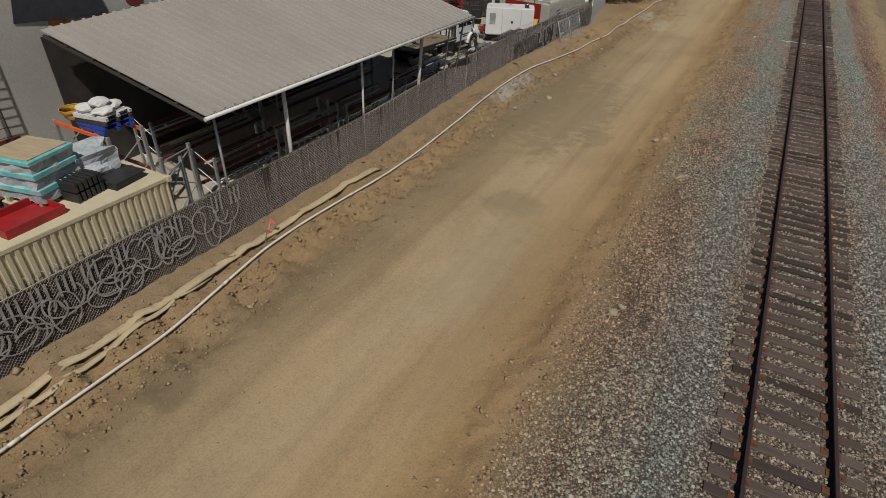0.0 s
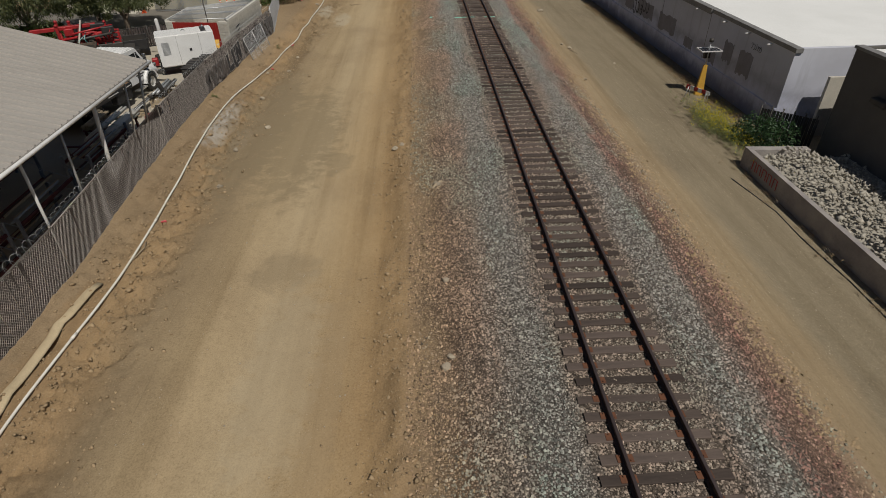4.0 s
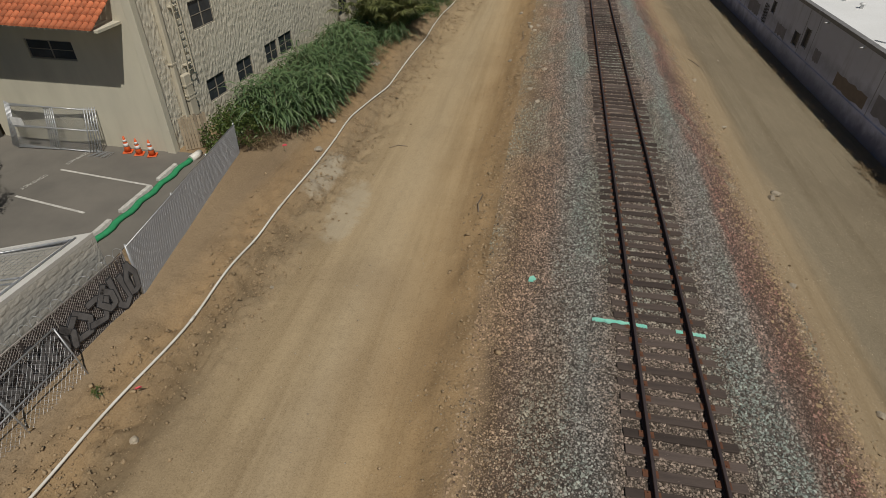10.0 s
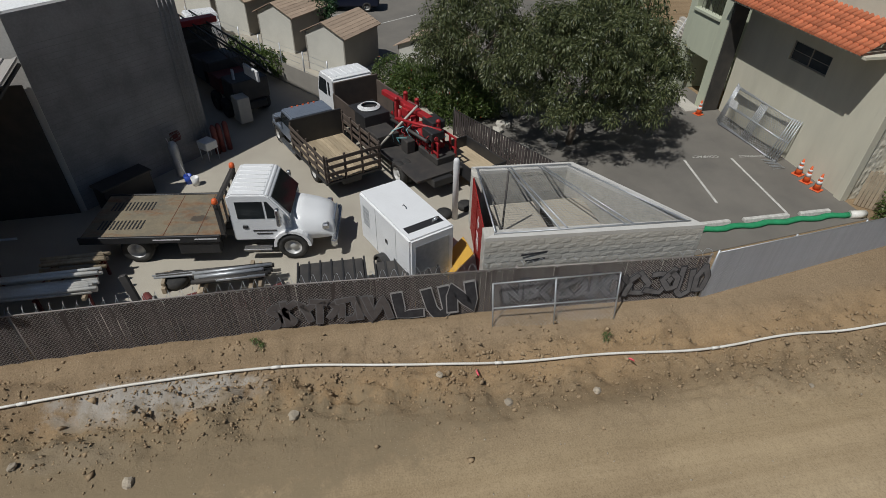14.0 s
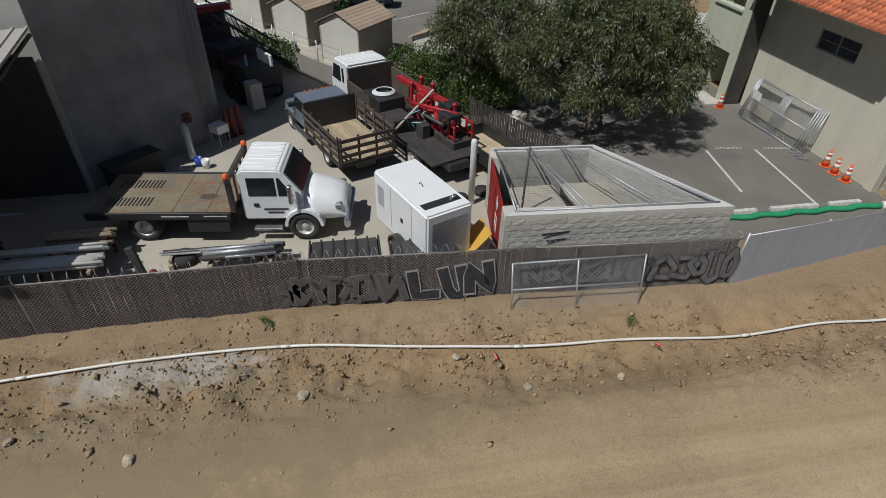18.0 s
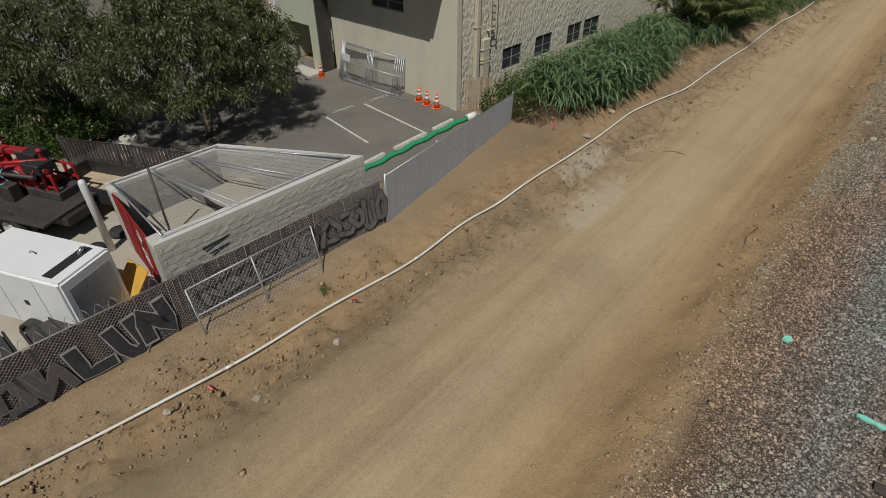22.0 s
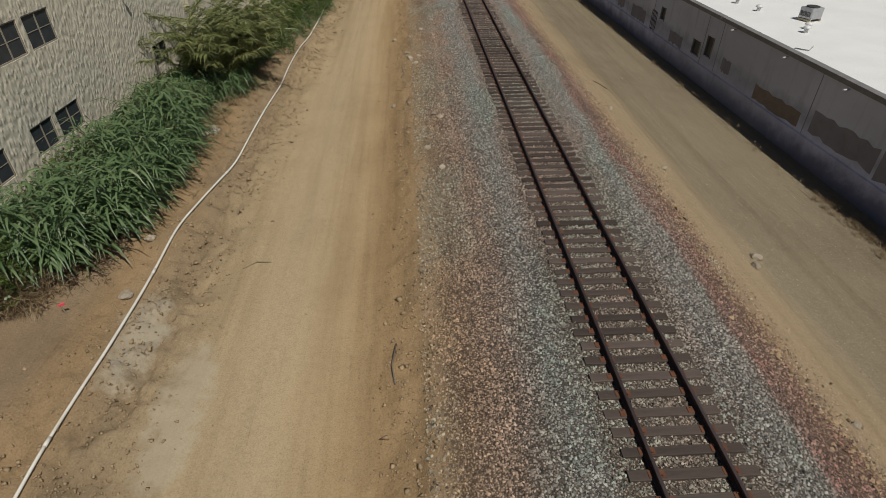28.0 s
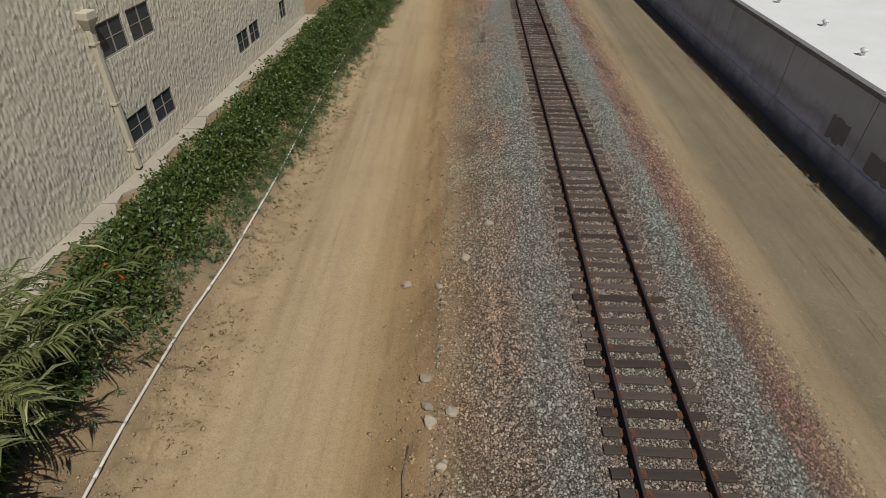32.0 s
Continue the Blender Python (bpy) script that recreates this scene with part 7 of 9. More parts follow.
bm = B()
for i in range(44):
    a, b = between((-16.8, 36.0), (-16.4, 42.0), i / 43), between((-20.4, 36.3), (-20.2, 39.6), i / 43)
    rod(bm, (*a, BT + 0.06), (*b, BT + 0.06), 0.0035, 3)
for i in range(30):
    a, b = between((-16.8, 36.0), (-20.4, 36.3), i / 29), between((-16.4, 42.0), (-20.2, 39.6), i / 29)
    rod(bm, (*a, BT + 0.062), (*b, BT + 0.062), 0.0035, 3)
part("roof_mesh", bm, M_GALV, enc)
part("enclosure_floor", box(-20.0, 36.4, YZ, -16.7, 39.8, YZ + 0.02), M_ASPH, enc)
for y, w in ((36.7, 1.5), (38.5, 1.5)):
    d = thing("dumpster", "dark dumpster with pale lid inside enclosure", "dumpster", pose(-18.8, y, YZ + 0.02), "dumpsters")
    bm = B()
    hexa(bm, [(-0.7, 0.05, 0.1), (0.7, 0.05, 0.1), (0.7, w - 0.05, 0.1), (-0.7, w - 0.05, 0.1), (-0.85, 0, 1.25), (0.85, 0, 1.25), (0.85, w, 1.25), (-0.85, w, 1.25)])
    part("body", bm, M_DARK, d)
    part("lid", box(-0.88, -0.03, 1.25, 0.88, w + 0.03, 1.32, 0.02), M_CONC, d)
    for xx in (-0.6, 0.6):
        part("skid", box(xx - 0.05, 0.1, 0.0, xx + 0.05, w - 0.1, 0.1), M_BLACK, d)
solo("pole", rod(B(), (-18.1, 36.65, YZ), (-18.15, 36.7, 2.95), 0.035, 8), M_DARK, "thin dark pole standing through enclosure mesh", "pole")
solo("bollard", lathe(B(), [(0.01, 0), (0.11, 0), (0.11, 2.45), (0.08, 2.53), (0.01, 2.55)], n=14), M_GUTTER, "tall white painted bollard beside gate", "bollard", m=pose(-20.95, 35.75, YZ))
bm = B()
bx(bm, -0.45, -0.85, 0, 0.45, 0.85, 0.03)
solo("plywood_sheet", bm, M_YELLOW, "ochre plywood sheet leaning at gate", "plywood", m=pose(-17.65, 34.9, YZ + 0.62, 46, 0, 8))
yz_shape("spray_tag", [(36.75, 1.05), (37.9, 1.1), (37.9, 1.17), (36.75, 1.12)], -16.42, 0.004, M_TAG, "black sprayed tag bar on block wall", "graffiti")
yz_shape("spray_tag", [(36.9, 0.82), (37.7, 0.87), (37.7, 0.93), (36.9, 0.88)], -16.42, 0.004, M_TAG, "black sprayed tag bar on block wall", "graffiti")


# ---- clutter along the fence ----
def ribbed_mats(y0, y1, x, z):
    t = thing("ribbed_troughs", "row of dark ribbed plastic troughs against fence", "plastic troughs", pose(x, y0, YZ), "ribbed troughs")
    part("body", box(-0.55, 0, 0.05, 0.5, y1 - y0, z, 0.06, 2), M_DARK, t)
    k = int((y1 - y0) / 0.3)
    for i in range(k + 1):
        part("rib", box(-0.57, i * (y1 - y0) / k - 0.03, z - 0.02, 0.52, i * (y1 - y0) / k + 0.03, z + 0.035, 0.015), M_BLACK, t)


ribbed_mats(30.2, 32.2, -17.4, 1.05)
ribbed_mats(32.5, 34.4, -17.2, 0.98)


def bundle(name, label, category, x, y0, y1, z, n, r0, mats_, spread=0.5, seed=1):
    r = random.Random(seed)
    t = thing(name, label, category, pose(x, y0, z))
    for i in range(n):
        xx, zz = r.uniform(-spread, spread), r0 + 2 * r0 * (i // max(1, int(spread / r0)))
        part("length", rod(B(), (xx, r.uniform(0, 0.3), zz), (xx + r.uniform(-0.08, 0.08), y1 - y0 - r.uniform(0, 0.3), zz), r0 * r.uniform(0.8, 1.1), 8), r.choice(mats_), t)
    for yy in (0.4, y1 - y0 - 0.4):
        part("bearer", box(-spread - 0.1, yy - 0.05, -0.1, spread + 0.1, yy + 0.05, 0.0, 0.006), M_WOOD, t)


bundle("white_pipe_stack", "stack of white plastic pipes beside fence", "pipes", -18.3, 20.6, 24.5, YZ + 0.75, 16, 0.06, [M_PVC], 0.42, 3)
bundle("timber_stack", "stack of tan timber lengths in yard", "timber", -19.3, 22.4, 24.4, YZ + 0.72, 14, 0.06, [M_PLANK], 0.45, 4)
bundle("steel_bundle", "bundle of dark steel tubes beside fence", "steel tubes", -18.2, 26.9, 29.4, YZ + 0.55, 10, 0.07, [M_DARK, M_GALV, M_BLACK], 0.4, 5)
bundle("steel_bundle", "bundle of rusty steel sections beside fence", "steel sections", -17.2, 27.7, 29.6, YZ + 0.3, 10, 0.06, [M_REDBROWN, M_DARK, M_GALV], 0.35, 6)
bundle("steel_bundle", "long dark drill rods beside fence", "drill rods", -18.85, 25.6, 29.3, YZ + 0.35, 5, 0.035, [M_DARK, M_GALV], 0.2, 7)
bundle("auger_stack", "dark toothed drill augers piled at fence", "augers", -17.1, 26.2, 27.6, YZ + 0.45, 9, 0.07, [M_DARK, M_BLACK], 0.4, 8)
for yy in (19.1, 20.8, 22.2):
    s = thing("trestle", "rusty steel trestle under stacked pipes", "trestle", pose(-18.75, yy + 1.9, YZ), "trestles")
    for x in (-1.0, 0.65):
        part("leg", box(x - 0.04, -0.04, 0, x + 0.04, 0.04, 0.62), M_REDBROWN, s)
    part("bar", box(-1.1, -0.05, 0.6, 0.75, 0.05, 0.66), M_REDBROWN, s)
for x0, y0, z0 in ((-18.25, 27.2, 0.0), (-18.2, 28.7, 0.0), (-17.2, 27.9, 0.0), (-17.2, 29.1, 0), (-18.9, 26.0, 0), (-19.0, 28.6, 0), (-17.1, 26.5, 0), (-17.1, 27.3, 0)):
    solo("timber_block", box(-0.45, -0.06, 0, 0.45, 0.06, 0.21 + (0.24 if y0 < 29 and x0 < -18.1 and x0 > -18.3 else 0), 0.008), M_WOOD, "rough timber block under steel", "timber block", "timber blocks", m=pose(x0, y0, YZ))
st = thing("steel_post", "leaning dark steel channel beside pipes", "steel channel", pose(-16.9, 26.0, YZ, 12, -12, 0))
part("channel", box(-0.07, -0.1, 0, 0.07, 0.1, 1.9, 0.01), M_DARK, st)
for i in range(12):
    r = random.Random(i)
    bm = B()
    rod(bm, (-0.2, 0, 0.15), (0.2, 0.1, 0.2), 0.12, 8)
    bx(bm, -0.25, -0.12, 0, 0.2, 0.1, 0.15)
    solo("machine_casting", bevel(bm, 0.015), r.choice([M_DARK, M_REDBROWN, M_BLACK]), "dark machine part lying in yard clutter", "machine part", "machine parts", m=pose(-17.0 - r.uniform(0, 1.2), 24.4 + r.uniform(0, 3.0) if i % 2 else 29.6 + r.uniform(-0.6, 0.4), YZ, 0, 0, r.uniform(0, 360)))
bm = B()
lathe(bm, [(0.1, 0), (0.36, 0), (0.38, 0.14), (0.36, 0.28), (0.1, 0.28)], n=18)
solo("spare_tyre", bm, M_TYRE, "spare tyre lying by pipe stack", "tyre", "spare tyres", m=pose(-18.9, 26.3, YZ))

# by the shaded wall
cyl = thing("gas_cylinder", "tall grey gas cylinder against block wall", "gas cylinder", pose(-25.85, 25.3, YZ))
part("body", lathe(B(), [(0.02, 0), (0.17, 0), (0.18, 0.05), (0.18, 1.35), (0.12, 1.5), (0.05, 1.56), (0.02, 1.58)], n=18), M_GALV, cyl)
part("valve", lathe(B(), [(0.03, 1.58), (0.04, 1.66), (0.02, 1.7)], n=8), M_DARK, cyl)
for x, y, mt, lb in ((-25.2, 25.7, M_BLUE, "blue plastic bucket on concrete"), (-25.0, 26.0, M_GUTTER, "white plastic bucket on concrete"), (-25.0, 23.9, M_GUTTER, "white plastic bucket in shade")):
    b = thing("bucket", lb, "bucket", pose(x, y, YZ), "buckets")
    part("body", lathe(B(), [(0.02, 0), (0.13, 0), (0.16, 0.36), (0.15, 0.36), (0.12, 0.03), (0.02, 0.03)], n=16), mt, b)
solo("broom", rod(B(), (-25.3, 25.65, YZ + 0.3), (-26.3, 25.0, YZ + 1.5), 0.015, 6), M_GUTTER, "pole leaning from bucket to wall", "broom")
sink = thing("utility_sink", "white utility sink on legs against wall", "sink", pose(-27.1, 26.3, YZ, 0, 0, 46))
part("basin", box(-0.3, -0.28, 0.55, 0.3, 0.28, 0.9, 0.02), M_GUTTER, sink)
for x in (-0.26, 0.26):
    for y in (-0.24, 0.24):
        part("leg", rod(B(), (x, y, 0), (x, y, 0.55), 0.018, 6), M_GUTTER, sink)
bm = B()
for i in range(7):
    tube(bm, [(0.05 * i, 0.12 * math.cos(t), 0.2 + 0.2 * math.sin(t)) for t in [q * 6.283 / 12 for q in range(13)]], 0.016, 4)
solo("wall_hose", bm, M_REDBROWN, "dull red hose hung in loops on wall", "hose", m=pose(-26.5, 25.45, YZ + 1.3, 0, 0, -44))
for i, (x, y) in enumerate(((-27.75, 26.75), (-27.95, 27.0), (-27.6, 26.55))):
    solo("gas_cylinder", lathe(B(), [(0.02, 0), (0.12, 0), (0.12, 1.2), (0.06, 1.32), (0.02, 1.34)], n=12), M_REDBROWN, "dull red gas cylinder at wall corner", "gas cylinder", "gas cylinders", m=pose(x, y, YZ))
wb = thing("workbench", "dark covered workbench in shade of wall", "workbench", pose(-24.6, 23.3, YZ, 0, 0, -44))
part("top", box(-1.0, 0.1, 0.95, 1.0, 0.9, 1.02, 0.01), M_DARK, wb)
part("cover", box(-0.95, 0.15, 0.0, 0.95, 0.85, 0.95, 0.03), M_BLACK, wb)

# drilling truck in the shade beyond the corner
dr = thing("mast_truck", "dark drilling truck with lowered lattice mast", "truck", pose(-34.25, 26.07, YZ, 0, 0, 210))
part("chassis", box(-4, -0.6, 0.6, 3.4, 0.6, 0.95, 0.02), M_BLACK, dr)
bm = B()
side_prism(bm, [(2.0, 0.7), (2.0, 2.3), (2.2, 2.45), (3.2, 2.4), (3.6, 1.6), (4.5, 1.4), (4.6, 0.7)], -1.0, 1.0)
part("cab", bevel(bm, 0.05), M_DARK, dr)
part("windscreen", box(3.25, -0.85, 1.75, 3.5, 0.85, 2.25, 0.03), M_TINT, dr)
for x in (-2.8, -1.6, 3.6):
    for s in (-1, 1):
        wheel(dr, x, s * 0.95, 0.48, 0.28, M_DARK)
for y in (-0.35, 0.35):
    for z in (2.5, 3.0):
        part("mast_chord", rod(B(), (-5.6, y, z + 0.2), (3.4, y, z + 0.45), 0.05, 6), M_DARK, dr)
for i in range(14):
    x = -5.4 + 0.62 * i
    zz = 2.7 + (x + 5.6) / 9 * 0.25
    part("mast_lacing", rod(B(), (x, -0.35, zz), (x + 0.5, -0.35, zz + 0.53), 0.02, 5), M_DARK, dr)
    part("mast_lacing", rod(B(), (x, 0.35, zz), (x + 0.5, 0.35, zz + 0.53), 0.02, 5), M_DARK, dr)
part("mast_head", box(-5.75, 0.3, 2.5, -4.4, 0.42, 3.0, 0.03), M_GUTTER, dr, "pale mast head plate")
for x, z, a, c, mt in ((-3.2, 0.95, 1.2, 1.0, M_DARK), (-1.6, 0.95, 1.4, 0.8, M_REDBROWN), (0.2, 0.95, 1.4, 1.1, M_BLACK), (1.4, 3.3, 0.6, 0.3, M_REDPAINT), (2.6, 2.4, 0.9, 0.7, M_BLACK), (-0.8, 1.6, 0.9, 0.6, M_DARK)):
    part("equipment_box", box(x - a / 2, -0.9, z, x + a / 2, 0.9, z + c, 0.04), mt, dr)
part("pale_cabinet", box(-4.6, 0.5, 0.3, -3.9, 1.1, 1.5, 0.03), M_CONCPALE, dr)
part("ram", rod(B(), (-3.6, 0.7, 0.9), (-3.2, 0.5, 2.4), 0.07, 8), M_GALV, dr)
wt = thing("white_pickup", "white pickup cab parked beyond drilling truck", "pickup", pose(-43.6, 23.9, YZ, 0, 0, 200))
bm = B()
side_prism(bm, [(-1.0, 0.5), (-1.0, 1.2), (-0.8, 1.8), (0.7, 1.8), (1.2, 1.2), (2.2, 1.1), (2.3, 0.5)], -0.95, 0.95)
part("cab", bevel(bm, 0.08, 2), M_WHITE, wt)
for x in (-0.7, 1.6):
    for s in (-1, 1):
        wheel(wt, x, s * 0.85, 0.36, 0.22)


# ---- huts behind the yard, the car and the boundary fence ----
def hut(x, y, rot, L=3.3, W=2.7, h=2.2, label="pale storage hut with tan shingle roof"):
    t = thing("storage_hut", label, "storage hut", pose(x, y, YZ, 0, 0, rot), "storage huts")
    for a, mt in (((-L / 2, -W / 2, L / 2, -W / 2 + 0.08), M_HUTDARK), ((-L / 2, W / 2 - 0.08, L / 2, W / 2), M_HUTDARK)):
        part("wall", box(a[0], a[1], 0, a[2], a[3], h), mt, t)
    for s in (-1, 1):
        bm = B()
        v = [(-W / 2 + 0.085, 0), (W / 2 - 0.085, 0), (W / 2 - 0.085, h), (0, h + 0.62), (-W / 2 + 0.085, h)]
        a = [bm.verts.new((s * (L / 2 - 0.04) - 0.035, yy, z)) for yy, z in v]
        b = [bm.verts.new((s * (L / 2 - 0.04) + 0.035, yy, z)) for yy, z in v]
        bm.faces.new(a)
        bm.faces.new(b)
        for i in range(5):
            bm.faces.new((a[i], a[(i + 1) % 5], b[(i + 1) % 5], b[i]))
        bmesh.ops.recalc_face_normals(bm, faces=list(bm.faces))
        part("gable", bm, M_HUT, t, "pale gable wall")
    for s in (-1, 1):
        nrow = 7
        for i in range(nrow):
            f0, f1 = i / nrow, (i + 1) / nrow + 0.03
            e0, e1 = W / 2 + 0.2, 0.0
            yy0, zz0 = s * (e0 + (e1 - e0) * f0), h - 0.08 + 0.72 * f0
            yy1, zz1 = s * (e0 + (e1 - e0) * min(f1, 1)), h - 0.08 + 0.72 * min(f1, 1)
            bm = B()
            lo = [(-L / 2 - 0.15, yy0, zz0), (L / 2 + 0.15, yy0, zz0), (L / 2 + 0.15, yy1, zz1), (-L / 2 - 0.15, yy1, zz1)]
            up = [(p[0], p[1], p[2] + (0.05 if k2 < 2 else 0.035)) for k2, p in enumerate(lo)]
            hexa(bm, lo + up)
            bmesh.ops.recalc_face_normals(bm, faces=list(bm.faces))
            part("shingle_course", bm, M_SHINGLE, t)
    return t


hut(-37.8, 32.6, -39)
hut(-42.2, 29.7, -39)
hut(-46.2, 26.7, -39)
hut(-50.2, 23.9, -39)
hut(-36.6, 38.0, -39, 3.6, 3.2, 1.55, "low hut with tan shingle roof behind hedge")
suv = thing("dark_car", "dark blue estate car parked on asphalt", "car", pose(-49.8, 33.6, YZ, 0, 0, 262))
bm = B()
side_prism(bm, [(-2.3, 0.35), (-2.35, 0.95), (-2.15, 1.55), (-1.6, 1.68), (0.2, 1.66), (0.95, 1.1), (2.1, 0.95), (2.3, 0.6), (2.25, 0.35)], -0.9, 0.9)
part("body", bevel(bm, 0.1, 2), M_NAVY, suv)
for s in (-1, 1):
    y = s * 0.905 - (0.012 if s > 0 else 0) + s * 0.004
    part("side_window", panel(B(), [(-2.0, 1.08), (-1.85, 1.5), (0.1, 1.5), (0.65, 1.08)], y), M_TINT, suv)
    for x in (-1.4, 1.45):
        wheel(suv, x, s * 0.82, 0.34, 0.22)
    part("roof_rail", rod(B(), (-1.9, s * 0.6, 1.74), (0.0, s * 0.6, 1.74), 0.02, 6), M_BLACK, suv)
bf = thing("boundary_fence", "tall wire boundary fence with slatted lower part", "fence", Matrix.Translation((-32.2, 31.6, YZ)) @ pose(0, 0, 0, 0, 0, 217))
part("slat_panel", box(0, 0, 0.05, 14, 0.03, 1.15), M_HUTDARK, bf)
for i in range(8):
    part("post", rod(B(), (2 * i, 0, 0), (2 * i, 0, 2.2), 0.03, 6), M_GALV, bf)
for z in (1.2, 1.5, 1.8, 2.1):
    part("strand", rod(B(), (0, 0, z), (14, 0, z), 0.008, 4), M_GALV, bf)
pf = thing("slatted_fence", "dark slatted fence between yard and parking", "fence", Matrix.Translation((-21.2, 40.6, YZ)) @ pose(0, 0, 0, 0, 0, 208))
for i in range(46):
    part("slat", box(0.16 * i, 0, 0.03, 0.16 * i + 0.12, 0.015, 1.25), M_SLATDARK, pf)
for i in range(4):
    part("post", rod(B(), (2.45 * i, 0.03, 0), (2.45 * i, 0.03, 1.4), 0.03, 6), M_DARK, pf)
part("top_rail", rod(B(), (0, 0.02, 1.27), (7.36, 0.02, 1.27), 0.02, 6), M_DARK, pf)
r = random.Random(12)
for i in range(16):
    bm = B()
    bmesh.ops.create_icosphere(bm, subdivisions=1, radius=1)
    for v in bm.verts:
        v.co *= 1 + 0.4 * noise.noise(v.co * 2 + Vector((i, 3, 0)))
        v.co.z *= 0.6
    solo("landscape_stone", bm, M_CONCPALE, "pale landscape stone under tree", "stone", "landscape stones", m=Matrix.Translation((-25.2 - r.uniform(0, 5.2), 41.4 - r.uniform(0.0, 3.2), YZ + 0.08)) @ Matrix.Scale(r.uniform(0.16, 0.4), 4))


# ---- leaves ----
def leaves(name, pos, normal, length, width, material, droop=0.3, label="", parent=None):
    """Small bent leaves, two quads each, at the given places and headings."""
    n = len(pos)
    d = normal / (np.linalg.norm(normal, axis=1, keepdims=True) + 1e-9)
    ref = rng.normal(0, 1, (n, 3))
    s = np.cross(d, ref)
    s /= np.linalg.norm(s, axis=1, keepdims=True) + 1e-9
    L, W = length[:, None], width[:, None]
    mid = pos + d * L * 0.5
    tip = pos + d * L + np.array([0, 0, -1.0]) * L * droop
    v = np.stack([pos - s * W * 0.25, pos + s * W * 0.25, mid + s * W * 0.5, mid - s * W * 0.5, tip + s * W * 0.06, tip - s * W * 0.06], 1).reshape(-1, 3)
    f = (np.array([(0, 1, 2, 3), (3, 2, 4, 5)])[None] + 6 * np.arange(n)[:, None, None]).reshape(-1, 4)
    ob = new(name, mesh_np(name, v, f, material))
    if parent is not None:
        ob.parent = parent
    if label:
        ob["label"] = label
    return ob


def blob_points(n, c, rad, lump=0.35, freq=1.3, inner=0.55, seed=0):
    """Places in a lumpy shell round c, and the way outward."""
    d = rng.normal(0, 1, (n, 3))
    d /= np.linalg.norm(d, axis=1, keepdims=True)
    k_ = 1 + lump * 2 * fbm(d[:, 0] * freq * 2 + seed * 3.1 + d[:, 2], d[:, 1] * freq * 2 + seed * 1.7 - d[:, 2], seed, 3)
    rr = (inner + (1 - inner) * rng.random(n) ** 0.5) * k_
    return np.array(c) + d * rr[:, None] * np.array(rad), d


def tree(x, y, h, crown, n, label, seed, leaf=(0.14, 0.05), droop=0.7, material=None):
    r = random.Random(seed)
    t = thing("tree", label, "tree", pose(x, y, YZ), "trees")
    bm = B()
    cx, cy, cz, rx_, ry_, rz_ = crown
    limbs = []
    tube(bm, [(0, 0, 0), (0.06, 0.02, 0.5), (0.02, 0.1, 1.1), (0.1, 0.05, 1.6)], 0.17, 8)
    part("trunk", bm, M_BARK, t)
    for i in range(9):
        a = i * 0.7 + r.random()
        e = Vector((cx + rx_ * 0.7 * math.cos(a) * r.uniform(0.5, 1), cy + ry_ * 0.7 * math.sin(a) * r.uniform(0.5, 1), cz + rz_ * r.uniform(-0.3, 0.6)))
        s = Vector((0.06, 0.05, r.uniform(0.9, 1.5)))
        m1 = s.lerp(e, 0.45) + Vector((0, 0, 0.35))
        bm = B()
        pts_ = [s, s.lerp(m1, 0.5), m1, m1.lerp(e, 0.5) + Vector((0, 0, 0.1)), e]
        for p0, p1, q0, q1 in zip(pts_, pts_[1:], (0.08, 0.065, 0.05, 0.03), (0.065, 0.05, 0.03, 0.012)):
            rod(bm, p0, p1, q0, 6, q1)
        part("limb", bm, M_BARK, t)
        limbs.append((m1, e))
    # clumps hang at the ends of many twigs
    P_, D_ = [], []
    k2 = 260
    for i in range(k2):
        a, u = r.uniform(0, 6.283), r.uniform(-0.55, 1)
        q = (1 - u * u) ** 0.5 * r.uniform(0.5, 1.2)
        c = (cx + rx_ * q * math.cos(a), cy + ry_ * q * math.sin(a), cz + rz_ * u * r.uniform(0.6, 1.05))
        s_ = r.uniform(0.2, 0.55)
        p_, d_ = blob_points(n // k2, c, (s_, s_, s_ * 0.8), 0.5, 1.5, 0.2, i)
        P_.append(p_)
        D_.append(d_ + np.array([0, 0, -0.5]))
    P_, D_ = np.concatenate(P_), np.concatenate(D_)
    high_ = P_[:, 2] > 0.9
    P_, D_ = P_[high_], D_[high_]
    leaves("crown", P_, D_, rng.uniform(0.7, 1.4, len(P_)) * leaf[0], rng.uniform(0.7, 1.3, len(P_)) * leaf[1], material or M_LEAF_TREE, droop, "", t)
    return t


tree(-26.0, 42.2, 6.5, (-0.2, 0.2, 3.3, 3.1, 3.7, 2.8), 76000, "broad drooping grey-green tree at parking edge", 3, (0.105, 0.045), 0.4)
tree(-30.6, 38.6, 6.0, (0.2, 0.4, 3.4, 2.6, 3.0, 2.6), 34000, "leaning grey-green tree behind yard", 8, (0.115, 0.05), 0.4)
tree(-29.5, 45.2, 6.0, (0.0, 0.0, 3.6, 2.6, 2.4, 2.2), 9000, "grey-green tree beside parking lot", 11, (0.2, 0.075))
tree(-52.0, 27.0, 5.5, (0, 0, 2.6, 1.8, 1.8, 1.6), 4000, "small dark tree among huts", 13, (0.22, 0.09), 0.4)


